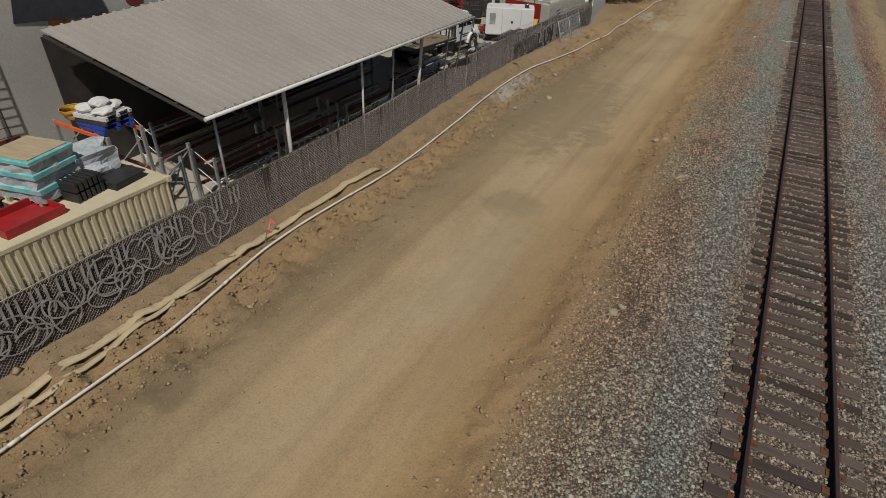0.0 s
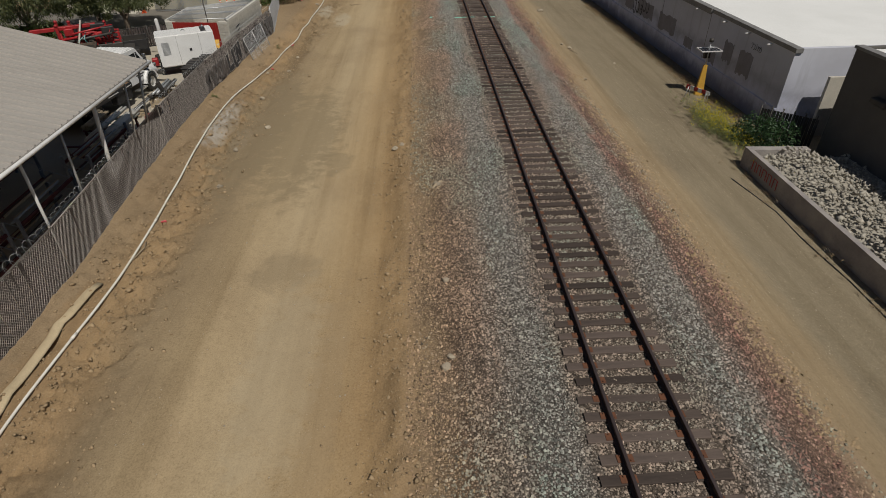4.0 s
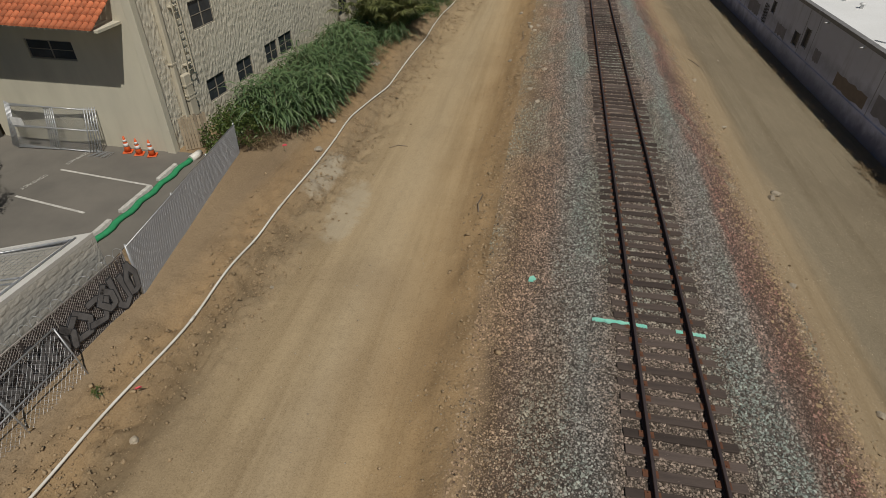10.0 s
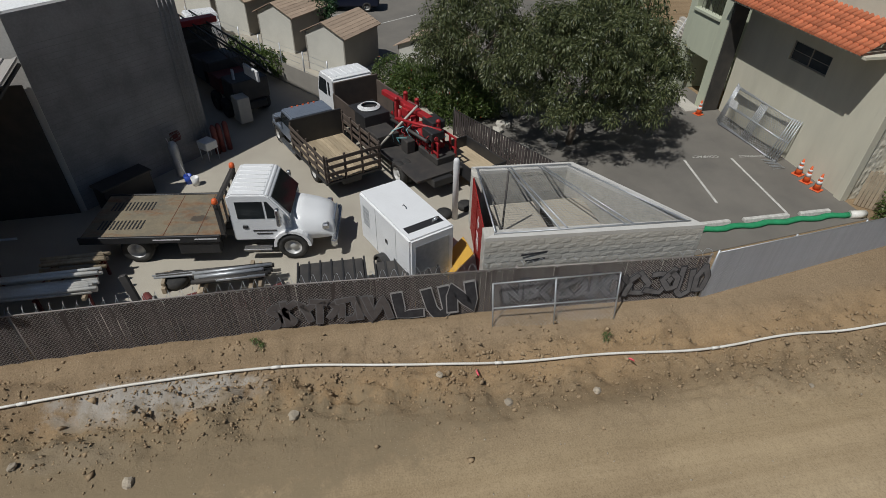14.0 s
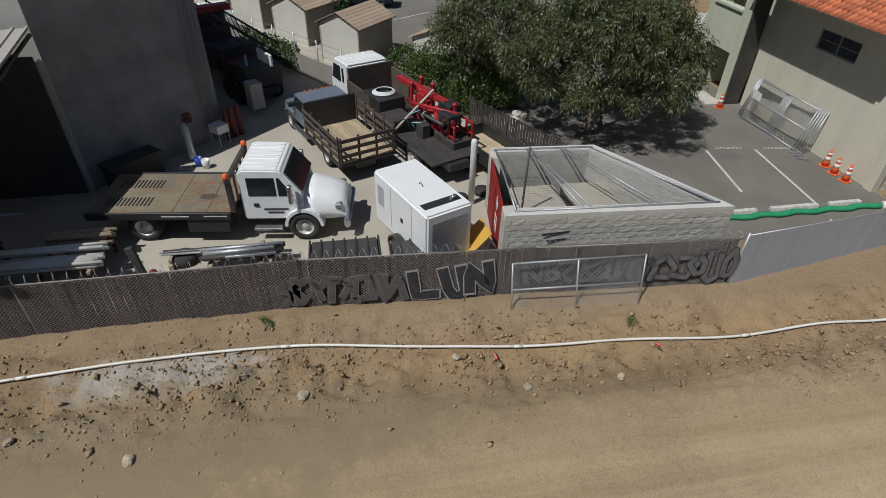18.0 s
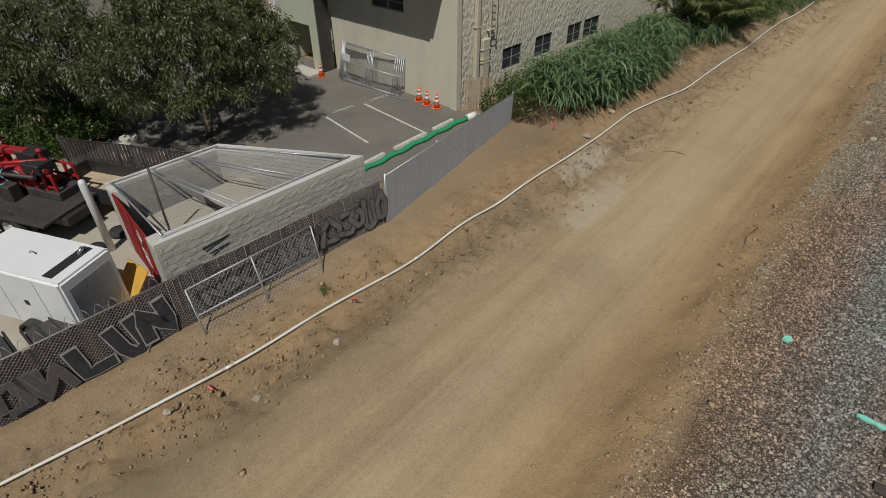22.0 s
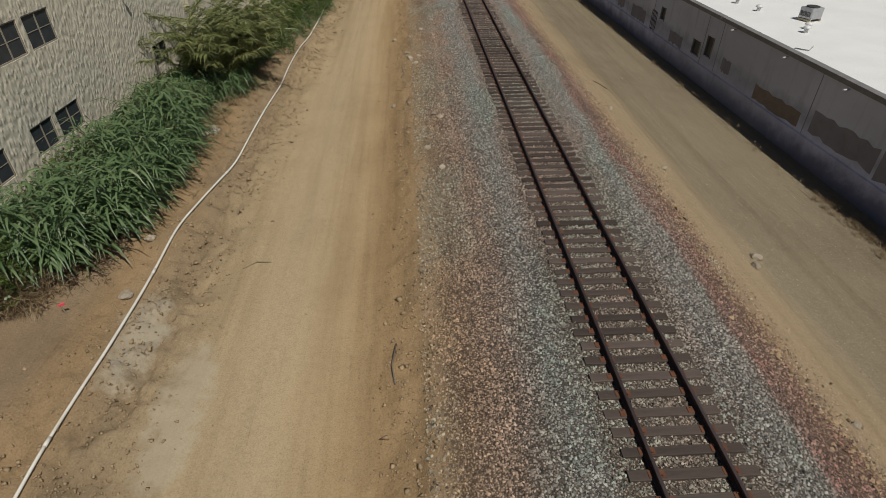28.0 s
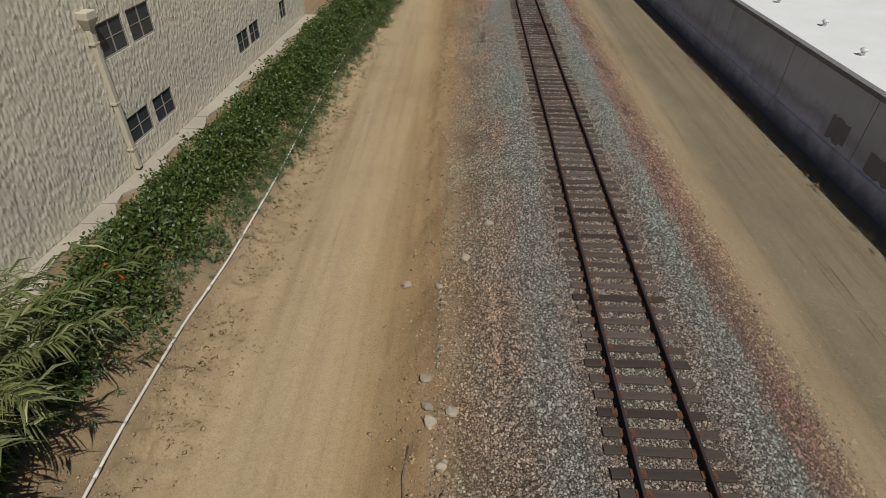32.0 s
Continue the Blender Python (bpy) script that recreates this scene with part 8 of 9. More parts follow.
def hedge_mass(name, label, boxes, n, material, leaf, droop=0.25, lump=0.4, bloom=None, core=True):
    """Shrubs as overlapping lumpy masses of leaves with a dark twiggy heart."""
    t = thing(name, label, "shrub")
    P_, D_ = [], []
    area = sum(b[3] * b[4] for b in boxes)
    bm = B()
    for i, (x, y, z, a, b, c) in enumerate(boxes):
        p_, d_ = blob_points(int(n * a * b / area), (x, y, z), (a, b, c), lump, 1.4, 0.62, i)
        P_.append(p_)
        D_.append(d_ * 0.8 + rng.normal(0, 0.7, d_.shape) + np.array([0, 0, 0.2]))
        for q in range(3):
            rod(bm, (x + 0.2 * q - 0.2, y, z - c), (x + (q - 1) * a * 0.5, y + (q - 1) * b * 0.4, z + c * 0.5), 0.02, 5, 0.006)
    P_, D_ = np.concatenate(P_), np.concatenate(D_)
    keep_ = P_[:, 2] > gz(P_[:, 0], P_[:, 1]) + 0.02
    P_, D_ = P_[keep_], D_[keep_]
    m_ = len(P_)
    part("stem_mass", bm, M_BARK, t)["kind"] = "stuff"
    leaves("foliage", P_, D_, rng.uniform(0.7, 1.3, m_) * leaf[0], rng.uniform(0.7, 1.3, m_) * leaf[1], material, droop, "", t)
    if bloom:
        k_ = rng.choice(m_, max(20, m_ // 90), replace=False)
        leaves("blossom", P_[k_] + D_[k_] * 0.06, D_[k_], np.full(len(k_), 0.06), np.full(len(k_), 0.07), bloom, 0.1, "", t)
    return t


r = random.Random(31)
# hedge with red flowers behind the trucks
hedge_mass("flowering_hedge", "dense green hedge with small red flowers behind yard", [(-33.2 + 0.75 * i + r.uniform(-0.2, 0.2), 35.2 + 0.55 * i + r.uniform(-0.3, 0.3), 0.25, 1.1, 1.2, 0.95) for i in range(6)] + [(-32.4 + 0.7 * i, 37.0 + 0.5 * i, 0.3, 1.1, 1.2, 0.9) for i in range(5)], 46000, M_LEAF_HEDGE, (0.11, 0.06), 0.25, 0.3, M_REDBLOOM)
hedge_mass("vine_on_fence", "green vines growing over boundary fence", [(-36.0 - 0.8 * i, 28.8 - 0.6 * i, 0.3, 0.7, 0.5, 0.45) for i in range(5)], 3500, M_LEAF_HEDGE, (0.16, 0.09))
hedge_mass("roof_shrub", "dark shrub growing between huts", [(-43.5, 31.2, 1.4, 1.6, 1.4, 0.9), (-45.2, 30.0, 1.2, 1.3, 1.2, 0.9)], 4000, M_LEAF_BUSH, (0.2, 0.1))

# ---- long stucco building ----
WA, WB = Vector((-19.72, 51.3, 0)), Vector((-16.1, 109.0, 0))
WL = (WB - WA).length
WDIR = (WB - WA).normalized()


def s_of(y):
    return (y - WA.y) / WDIR.y


low = [(54.64, 56.15), (57.27, 58.75), (60.2, 61.55), (61.8, 63.4), (70.6, 72.2), (86.85, 88.4), (88.75, 90.3), (97.5, 99.0), (99.2, 100.6), (104.2, 105.3)]
high = [(54.64, 56.35), (60.2, 61.8), (62.1, 63.7), (70.6, 72.4), (73.0, 74.9), (86.9, 88.5), (88.8, 90.4), (97.5, 99.1), (99.3, 100.8)]
opens = [(s_of(a), s_of(b), 0.38, 1.45) for a, b in low] + [(s_of(a), s_of(b), 3.7, 4.9) for a, b in high]
ang = math.degrees(math.atan2(WDIR.y, WDIR.x))
wall_run("wall_stucco_east", WA.xy, WB.xy, -0.75, 7.4, 0.3, M_ROUGHCOAT, "rough trowelled cream stucco wall of long building", opens)
WM = Matrix.Translation(WA) @ pose(0, 0, 0, 0, 0, ang)


def window(m, w, h, label, two=True):
    t = thing("window", label, "window", m, "stucco building windows", "structure")
    for a in ((0, 0, 0.05, h), (w - 0.05, 0, w, h), (0.05, 0, w - 0.05, 0.05), (0.05, h - 0.05, w - 0.05, h)):
        part("window_frame", box(a[0], 0.03, a[1], a[2], 0.11, a[3]), M_FRAME, t)
    xs_ = [0.05, w / 2, w - 0.05]
    part("mullion", box(w / 2 - 0.025, 0.035, 0.05, w / 2 + 0.025, 0.105, h - 0.05), M_FRAME, t)
    for x0, x1 in zip(xs_, xs_[1:]):
        part("pane", box(x0, 0.065, 0.05, x1, 0.075, h - 0.05), M_GLASS, t)
        part("glazing_bar", box(x0, 0.05, h * 0.5 - 0.012, x1, 0.09, h * 0.5 + 0.012), M_FRAME, t)
    part("blind", box(w * 0.52, 0.11, 0.06, w * 0.94, 0.12, h * 0.9), M_CONCPALE, t)
    return t


for o in opens:
    window(WM @ pose(o[0], 0, o[2]), o[1] - o[0], o[3] - o[2], "bronze framed sliding window in rough stucco wall")
wall_run("wall_stucco_south", (-28.3, 51.35), (-19.74, 51.3), YZ - 0.1, 7.4, 0.3, M_STUCCO, "smooth beige stucco end wall with tiled eave", [(3.2, 5.4, 3.2, 4.0)])
window(Matrix.Translation((-28.3, 51.35, 0)) @ pose(3.2, 0, 3.2), 2.2, 0.8, "wide dark window in smooth stucco wall")
part_corner = solo("wall_corner_pier", box(-19.98, 51.2, YZ - 0.1, -19.6, 51.55, 7.4, 0.02), M_STUCCO, "smooth stucco pier at building corner", "pier", kind="structure")
bm = B()
prism(bm, [(-28.3, 51.6), (-20.0, 51.6), (-16.4, 109), (-36, 109), (-36, 51.6)], 7.25, 7.4)
solo("stucco_building_roof", bm, M_CONCPALE, "flat roof of stucco building", "roof", kind="structure")
solo("wall_stucco_north", box(-36, 108.7, -0.8, -16.2, 109, 7.4), M_STUCCO, "plain stucco end wall", "wall", kind="structure")
# tiled canopy over the end wall
can = thing("tile_canopy", "red clay tile canopy on stucco wall", "canopy", pose(-24.6, 51.3, 4.85))
part("soffit", box(-3.7, -1.35, 0.0, 4.3, 0.0, 0.1), M_STUCCO, can)
for i in range(31):
    for j in range(5):
        bm = B()
        a = [(0.125 * math.cos(math.pi * q / 6), 0.09 * math.sin(math.pi * q / 6)) for q in range(7)]
        y0, z0, y1, z1 = -1.5 + 0.3 * j, 0.1 + 0.17 * j + 0.02, -1.16 + 0.3 * j, 0.28 + 0.17 * j
        f = [bm.verts.new((x, y0, z0 + z)) for x, z in a]
        g = [bm.verts.new((x * 0.85, y1, z1 + z)) for x, z in a]
        for q in range(6):
            bm.faces.new((f[q], f[q + 1], g[q + 1], g[q])).smooth = True
        bm.faces.new(f)
        t_ = part("roof_tile", bm, M_CLAY, can)
        t_.location.x = -3.6 + 0.255 * i
# stair tower
tw = thing("stair_tower", "pale green stucco stair tower with open doorway", "tower", pose(-28.45, 50.4, YZ))
for a in ((-3.3, 0, -2.75, 0.5, 0, 8), (-0.6, 0, 0, 0.9, 0, 8), (-2.75, 0, -0.6, 0.35, 2.35, 4.3), (-2.75, 0, -0.6, 0.35, 6.2, 8), (-3.3, 0.5, -3.0, 3.0, 0, 8), (-3.0, 2.7, 0, 3.0, 0, 8)):
    part("wall", box(a[0], a[1], a[4], a[2], a[3], a[5], 0.015), M_GREENISH, tw)
part("sill", box(-2.8, -0.1, 4.25, -0.55, 0.3, 4.4, 0.02), M_GREENISH, tw)
part("slot_rail", rod(B(), (-2.7, 0.15, 5.2), (-0.65, 0.15, 5.2), 0.025, 6), M_DARK, tw)
for i in range(7):
    part("baluster", rod(B(), (-2.5 + 0.3 * i, 0.15, 4.4), (-2.5 + 0.3 * i, 0.15, 5.2), 0.012, 5), M_DARK, tw)
part("step_slab", box(-3.6, -0.9, -0.02, 0.1, 0.0, 0.06, 0.01), M_CONCPALE, tw)
part("edge_channel", box(0.02, 0.05, 0, 0.1, 0.85, 8), M_DARK, tw)
pot = thing("planter_pot", "pale planter pot with shrub by tower", "planter", pose(-32.6, 49.6, YZ))
part("pot", lathe(B(), [(0.02, 0), (0.2, 0), (0.28, 0.5), (0.24, 0.5), (0.2, 0.4), (0.02, 0.4)], n=14), M_CONCPALE, pot)
p_, d_ = blob_points(500, (0, 0, 0.9), (0.5, 0.5, 0.5), 0.3)
leaves("foliage", p_, d_, np.full(500, 0.14), np.full(500, 0.06), M_LEAF_HEDGE, 0.3, "", pot)
bal = thing("stair_railing", "white stair railing beyond tower", "railing", pose(-34.5, 51.5, YZ))
for i in range(14):
    part("baluster", rod(B(), (-0.1 * i - 0.1, 0.16 * i, 0.2 + 0.17 * i), (-0.1 * i - 0.1, 0.16 * i, 1.1 + 0.17 * i), 0.015, 5), M_GUTTER, bal)
part("handrail", rod(B(), (0, 0, 1.1), (-1.45, 2.2, 3.4), 0.025, 6), M_GUTTER, bal)
for i in range(13):
    part("step", box(-0.1 * i - 1.3, 0.16 * i, 0.17 * i, -0.1 * i - 0.1, 0.16 * i + 0.3, 0.17 * i + 0.17), M_CONCPALE, bal)


def downpipe(y, z0, z1, square, head, label):
    s = s_of(y)
    t = thing("downpipe", label, "downpipe", WM @ pose(s, 0, 0), "downpipes")
    w = square
    part("pipe", box(-w, -0.22, z0, w, -0.02, z1, 0.03), M_DUCT, t)
    for z in (z0 + 0.8, (z0 + z1) / 2, z1 - 0.5):
        part("bracket", box(-w - 0.04, -0.23, z, w + 0.04, -0.002, z + 0.06), M_DUCT, t)
    if head:
        bm = B()
        hexa(bm, [(-w, -0.24, z1), (w, -0.24, z1), (w, -0.01, z1), (-w, -0.01, z1), (-w * 2.3, -0.4, z1 + 0.35), (w * 2.3, -0.4, z1 + 0.35), (w * 2.3, -0.01, z1 + 0.35), (-w * 2.3, -0.01, z1 + 0.35)])
        part("hopper", bm, M_DUCT, t)
        part("hopper_rim", box(-w * 2.3, -0.4, z1 + 0.35, w * 2.3, -0.005, z1 + 0.6, 0.02), M_DUCT, t)


downpipe(52.55, -0.3, 6.1, 0.12, False, "cream metal downpipe on stucco wall")
downpipe(53.15, 0.4, 2.3, 0.24, False, "wide cream vent duct on stucco wall")
downpipe(75.8, -0.4, 5.0, 0.12, True, "cream metal downpipe with hopper on stucco wall")
downpipe(86.45, -0.4, 4.9, 0.12, True, "cream metal downpipe with hopper on stucco wall")
ldr = thing("fire_ladder", "cream steel ladder fixed to stucco wall", "ladder", WM @ pose(s_of(53.55), 0, 0))
for x in (-0.2, 0.2):
    part("stringer", box(x - 0.02, -0.25, 2.2, x + 0.02, -0.2, 7.2), M_DUCT, ldr)
for i in range(16):
    part("rung", rod(B(), (-0.2, -0.22, 2.4 + 0.3 * i), (0.2, -0.22, 2.4 + 0.3 * i), 0.014, 6), M_DUCT, ldr)
for z in (2.6, 5.0, 7.0):
    part("standoff", box(-0.22, -0.2, z, 0.22, -0.002, z + 0.04), M_DUCT, ldr)
for y, z in ((69.0, 4.2), (80.8, 4.55), (73.2, 5.0)):
    t = thing("wall_lamp", "small wall floodlight on stucco", "wall lamp", WM @ pose(s_of(y), 0, z), "wall lamps")
    part("arm", rod(B(), (0, 0, 0), (0, -0.25, 0.08), 0.03, 6), M_DARK, t)
    part("head", lathe(B(), [(0.03, 0), (0.09, 0.05), (0.1, 0.16), (0.02, 0.17)], (0, -0.28, -0.05), 10), M_CONCPALE, t)
for k_ in range(28):
    y0_, y1_ = 74.0 + 1.25 * k_, 75.22 + 1.25 * k_
    x0_, x1_ = WA.x + (y0_ - WA.y) * WDIR.x / WDIR.y + 0.02, WA.x + (y1_ - WA.y) * WDIR.x / WDIR.y + 0.02
    ww = 0.75 + 0.22 * math.sin(k_ * 2.1)
    bm = prism(B(), [(x0_, y0_), (x0_ + ww, y0_ + 0.08 * math.sin(k_)), (x0_ + ww + 0.1 * math.sin(k_ * 3.7), (y0_ + y1_) / 2), (x1_ + 0.75 + 0.22 * math.sin(k_ * 2.1 + 2.1), y1_), (x1_, y1_)], -0.8, -0.5 + 0.01 * (k_ % 3))
    solo("concrete_ledge", bevel(bm, 0.02), M_CONC, "rough broken concrete apron slab along wall foot", "apron slab", "apron slabs", "structure")
# wooden gate in the gap beside the corner
gt = thing("wooden_gate", "weathered board gate leaning at building corner", "gate", pose(-19.3, 51.55, YZ, 0, 0, 40))
for i in range(9):
    part("board", box(0.13 * i, 0, 0, 0.13 * i + 0.115, 0.025, 1.5 + 0.05 * (i % 3), 0.004), M_WOOD, gt)
for z in (0.3, 1.2):
    part("ledger", box(0, 0.025, z, 1.15, 0.06, z + 0.09), M_WOOD, gt)


def cone(x, y, label="orange traffic cone with two white bands on asphalt"):
    t = thing("traffic_cone", label, "traffic cone", pose(x, y, YZ, 0, 0, 20), "traffic cones")
    part("base", box(-0.2, -0.2, 0, 0.2, 0.2, 0.04, 0.015), M_ORANGE, t)
    part("body", lathe(B(), [(0.15, 0.04), (0.115, 0.28), (0.09, 0.44), (0.07, 0.55), (0.03, 0.74), (0.01, 0.75)], n=16), M_ORANGE, t)
    part("band", lathe(B(), [(0.118, 0.28), (0.094, 0.43)], n=16), M_REFLECT, t)
    part("band", lathe(B(), [(0.082, 0.5), (0.065, 0.6)], n=16), M_REFLECT, t)


for x, y in ((-21.74, 50.95), (-21.12, 50.85), (-20.5, 50.85), (-28.0, 50.0)):
    cone(x, y)
ps = thing("fence_panel_stack", "stack of galvanised mesh fence panels leaning on wall", "fence panels", Matrix.Translation((-27.2, 50.55, YZ)))
for i in range(5):
    f = part("panel", B(), M_GALV, ps)
    f.matrix_basis = pose(0.12 * i, -0.05 * i, 0, -16, 0, 1.2 * i)
    for q in (((0, 0, 0.05), (3.9, 0, 0.05)), ((0, 0, 1.85), (3.9, 0, 1.85)), ((0, 0, 0), (0, 0, 1.95)), ((3.9, 0, 0), (3.9, 0, 1.95)), ((1.95, 0, 0), (1.95, 0, 1.85)), ((0, 0, 0.95), (3.9, 0, 0.95))):
        part("tube", rod(B(), *q, 0.025, 6), M_GALV, f)
    if i in (0, 4):
        part("mesh", fence_wire(B(), 3.9, 0.05, 1.85, 0.12, 0.004), M_GALV, f)
part("white_sign", box(1.0, -0.42, 1.25, 1.55, -0.4, 1.6), M_REFLECT, ps)
bm = B()
for i in range(10):
    rod(bm, (0.1 * i, 0, 0.03 * (i % 3)), (0.3 + 0.07 * i, 0.5, 0.05), 0.012, 4)
solo("wire_offcuts", bm, M_GALV, "loose wire mesh offcuts on asphalt", "wire mesh", m=pose(-23.2, 50.2, YZ))


# ---- planting along the building ----
def wx(y):
    return WA.x + (y - WA.y) * WDIR.x / WDIR.y


def blades(name, roots, height, n_leaf, leaf_len, leaf_w, material, parent, spread=0.9, stalk=True, arch=0.55):
    """Cane or reed: each stalk carries long arching leaves of four segments."""
    n = len(roots) * n_leaf
    base = np.repeat(roots, n_leaf, 0)
    hh = np.repeat(height, n_leaf)
    f = rng.uniform(0.15, 1.0, n)
    a = rng.uniform(0, 2 * np.pi, n)
    lean = np.repeat(rng.normal(0, 0.16, (len(roots), 2)), n_leaf, 0)
    p0 = base + np.stack([lean[:, 0] * hh * f, lean[:, 1] * hh * f, hh * f], 1)
    out = np.stack([np.cos(a), np.sin(a)], 1)
    L = leaf_len * rng.uniform(0.6, 1.25, n)
    W = leaf_w * rng.uniform(0.7, 1.2, n)
    rows = []
    for t_, wf in ((0, 0.5), (0.35, 1.0), (0.7, 0.75), (1.0, 0.08)):
        c = p0.copy()
        c[:, :2] += out * (L * spread * t_)[:, None]
        c[:, 2] += L * (0.75 * t_ - arch * 1.7 * t_**2.2)
        s = np.stack([-out[:, 1], out[:, 0], 0.35 * np.sin(a * 7)], 1) * (W * wf / 2)[:, None]
        rows += [c - s, c + s]
    v = np.stack(rows, 1).reshape(-1, 3)
    q = np.array([(0, 1, 3, 2), (2, 3, 5, 4), (4, 5, 7, 6)])
    fc = (q[None] + 8 * np.arange(n)[:, None, None]).reshape(-1, 4)
    ob = new(name, mesh_np(name, v, fc, material))
    ob.parent = parent
    ob["kind"] = "stuff"
    if stalk:
        bm = B()
        for r0, h0 in list(zip(roots, height))[:: max(1, len(roots) // 140)]:
            rod(bm, r0, r0 + np.array([0, 0, h0]), 0.012, 4, 0.005)
        part("stalk_mass", bm, M_LEAF_DRY, parent)["kind"] = "stuff"
    return ob


def on_ground(x, y):
    return np.stack([x, y, gz(x, y)], 1)


# tall reeds
rd = thing("reed_clump", "tall clump of broad green reeds on bank", "reeds")
y_ = rng.uniform(53.8, 65.2, 620)
x_ = np.array([wx(q) for q in y_]) + 1.7 + rng.random(620) * np.interp(y_, [53.6, 56, 61, 64, 65.2], [2.2, 3.2, 3.1, 2.6, 1.2])
blades("leaves", on_ground(x_, y_), rng.uniform(0.7, 2.4, 620), 12, 1.05, 0.075, M_LEAF_REED, rd)
rd2 = thing("reed_clump", "second clump of green reeds nearer wall", "reeds")
y_ = rng.uniform(65.6, 67.4, 90)
x_ = np.array([wx(q) for q in y_]) + 1.9 + rng.random(90) * 1.8
blades("leaves", on_ground(x_, y_), rng.uniform(0.9, 1.7, 90), 13, 0.7, 0.06, M_LEAF_REED, rd2)
# big arching cane that overhangs the pipe
def cane_clump(parent, roots, lengths, headings, lean, n_leaf, leaf_len, leaf_w, material):
    """Bent stems that bow over at the tip, each with narrow leaves in two ranks."""
    steps, bm = 9, B()
    pos, way = [], []
    for p, L, a, q in zip(roots, lengths, headings, lean):
        h = np.array([math.cos(a), math.sin(a), 0.0])
        at = lambda t: p + h * L * (0.25 * q * t + 0.75 * q * t * t) + np.array([0, 0, L * (1.0 * t - (0.32 + 0.28 * q) * t * t)])
        line = [at(t / steps) for t in range(steps + 1)]
        for k_, (u, v) in enumerate(zip(line, line[1:])):
            rod(bm, u, v, 0.013 - 0.001 * k_, 3, 0.012 - 0.001 * k_)
        side = np.array([-h[1], h[0], 0.0])
        for k_ in range(n_leaf):
            t = 0.28 + 0.72 * (k_ + rng.random()) / n_leaf
            tang = at(min(t + 0.03, 1.03)) - at(t - 0.03)
            tang /= np.linalg.norm(tang)
            pos.append(at(t))
            way.append(tang * rng.uniform(0.7, 1.2) + side * (1 if k_ % 2 else -1) * rng.uniform(0.5, 1.0) + np.array([0, 0, rng.uniform(-0.35, 0.2)]))
    part("stem_mass", bm, M_LEAF_CANE, parent)["kind"] = "stuff"
    m_ = len(pos)
    leaves("foliage", np.array(pos), np.array(way), rng.uniform(0.65, 1.25, m_) * leaf_len, rng.uniform(0.7, 1.25, m_) * leaf_w, material, 0.35, "", parent)


cn = thing("giant_cane", "large arching olive cane overhanging pipe", "cane")
n = 220
y_ = rng.uniform(69.4, 75.2, n)
x_ = np.array([wx(q) for q in y_]) + 1.5 + rng.random(n) * 2.4
cane_clump(cn, on_ground(x_, y_), rng.uniform(3.4, 7.0, n), np.where(rng.random(n) < 0.75, rng.normal(-0.3, 0.8, n), rng.uniform(0, 6.28, n)), rng.uniform(0.22, 0.66, n), 58, 0.58, 0.055, M_LEAF_CANE)
cu = thing("cane_undergrowth", "dark green leafy growth under arching cane", "shrub")
y_ = rng.uniform(70.5, 76.0, 160)
x_ = np.array([wx(q) for q in y_]) + 2.0 + rng.random(160) * 2.3
blades("leaves", on_ground(x_, y_), rng.uniform(0.5, 1.5, 160), 22, 0.5, 0.045, M_LEAF_HEDGE, cu, 1.0, True, 0.7)
cn2 = thing("giant_cane", "clump of olive cane further along wall", "cane")
y_ = rng.normal(76.0, 0.8, 70)
x_ = np.array([wx(q) for q in y_]) + 2.3 + rng.normal(0, 0.5, 70)
blades("leaves", on_ground(x_, y_), rng.uniform(0.8, 2.0, 70), 18, 0.7, 0.055, M_LEAF_CANE, cn2, 1.0, True, 0.7)


fs = thing("palm_shrub", "feathery green palm-like shrub beside pipe", "shrub")
y_ = rng.normal(69.8, 0.8, 70)
x_ = np.array([wx(q) for q in y_]) + 3.4 + rng.normal(0, 0.6, 70)
blades("leaves", on_ground(x_, y_), rng.uniform(0.6, 1.4, 70), 16, 0.8, 0.055, M_LEAF_REED, fs, 1.1, True, 0.7)
r = random.Random(77)
# shrubs by the gate and brown undergrowth
hedge_mass("corner_shrub", "green shrub spilling round building corner", [(-17.9, 52.3, -0.1, 0.9, 0.9, 0.7), (-17.1, 52.9, -0.1, 0.9, 0.8, 0.75), (-16.8, 53.8, 0.0, 0.8, 0.9, 0.8), (-18.0, 53.6, 0.1, 0.8, 0.9, 0.8)], 5200, M_LEAF_HEDGE, (0.11, 0.065))
hedge_mass("dry_vines", "tangled brown dry vines at foot of reeds", [(-16.3, 53.4, -0.45, 0.9, 0.8, 0.65), (-15.5, 54.3, -0.7, 0.9, 0.8, 0.55), (-15.0, 55.6, -0.85, 0.7, 0.9, 0.45), (-16.8, 52.6, -0.4, 0.7, 0.6, 0.5)], 5200, M_LEAF_VINE, (0.16, 0.022))
hedge_mass("ground_cover", "dark green creeping shrubs along stucco wall", [(wx(55 + 1.25 * i) + 1.1 + r.uniform(-0.1, 0.25), 55 + 1.25 * i, -0.25 + r.uniform(-0.1, 0.15), 0.95, 1.0, 0.65 + r.uniform(-0.1, 0.2)) for i in range(17)], 21000, M_LEAF_HEDGE, (0.1, 0.06))
hedge_mass("wall_hedge", "dense clipped green hedge running along stucco building", [(wx(75.5 + 1.0 * i) + 2.95 + r.uniform(-0.2, 0.2), 75.5 + 1.0 * i, -0.45 + r.uniform(-0.08, 0.12), 1.2 + r.uniform(-0.1, 0.2), 1.1, 0.95 + r.uniform(-0.12, 0.2)) for i in range(42)], 105000, M_LEAF_HEDGE, (0.15, 0.085))
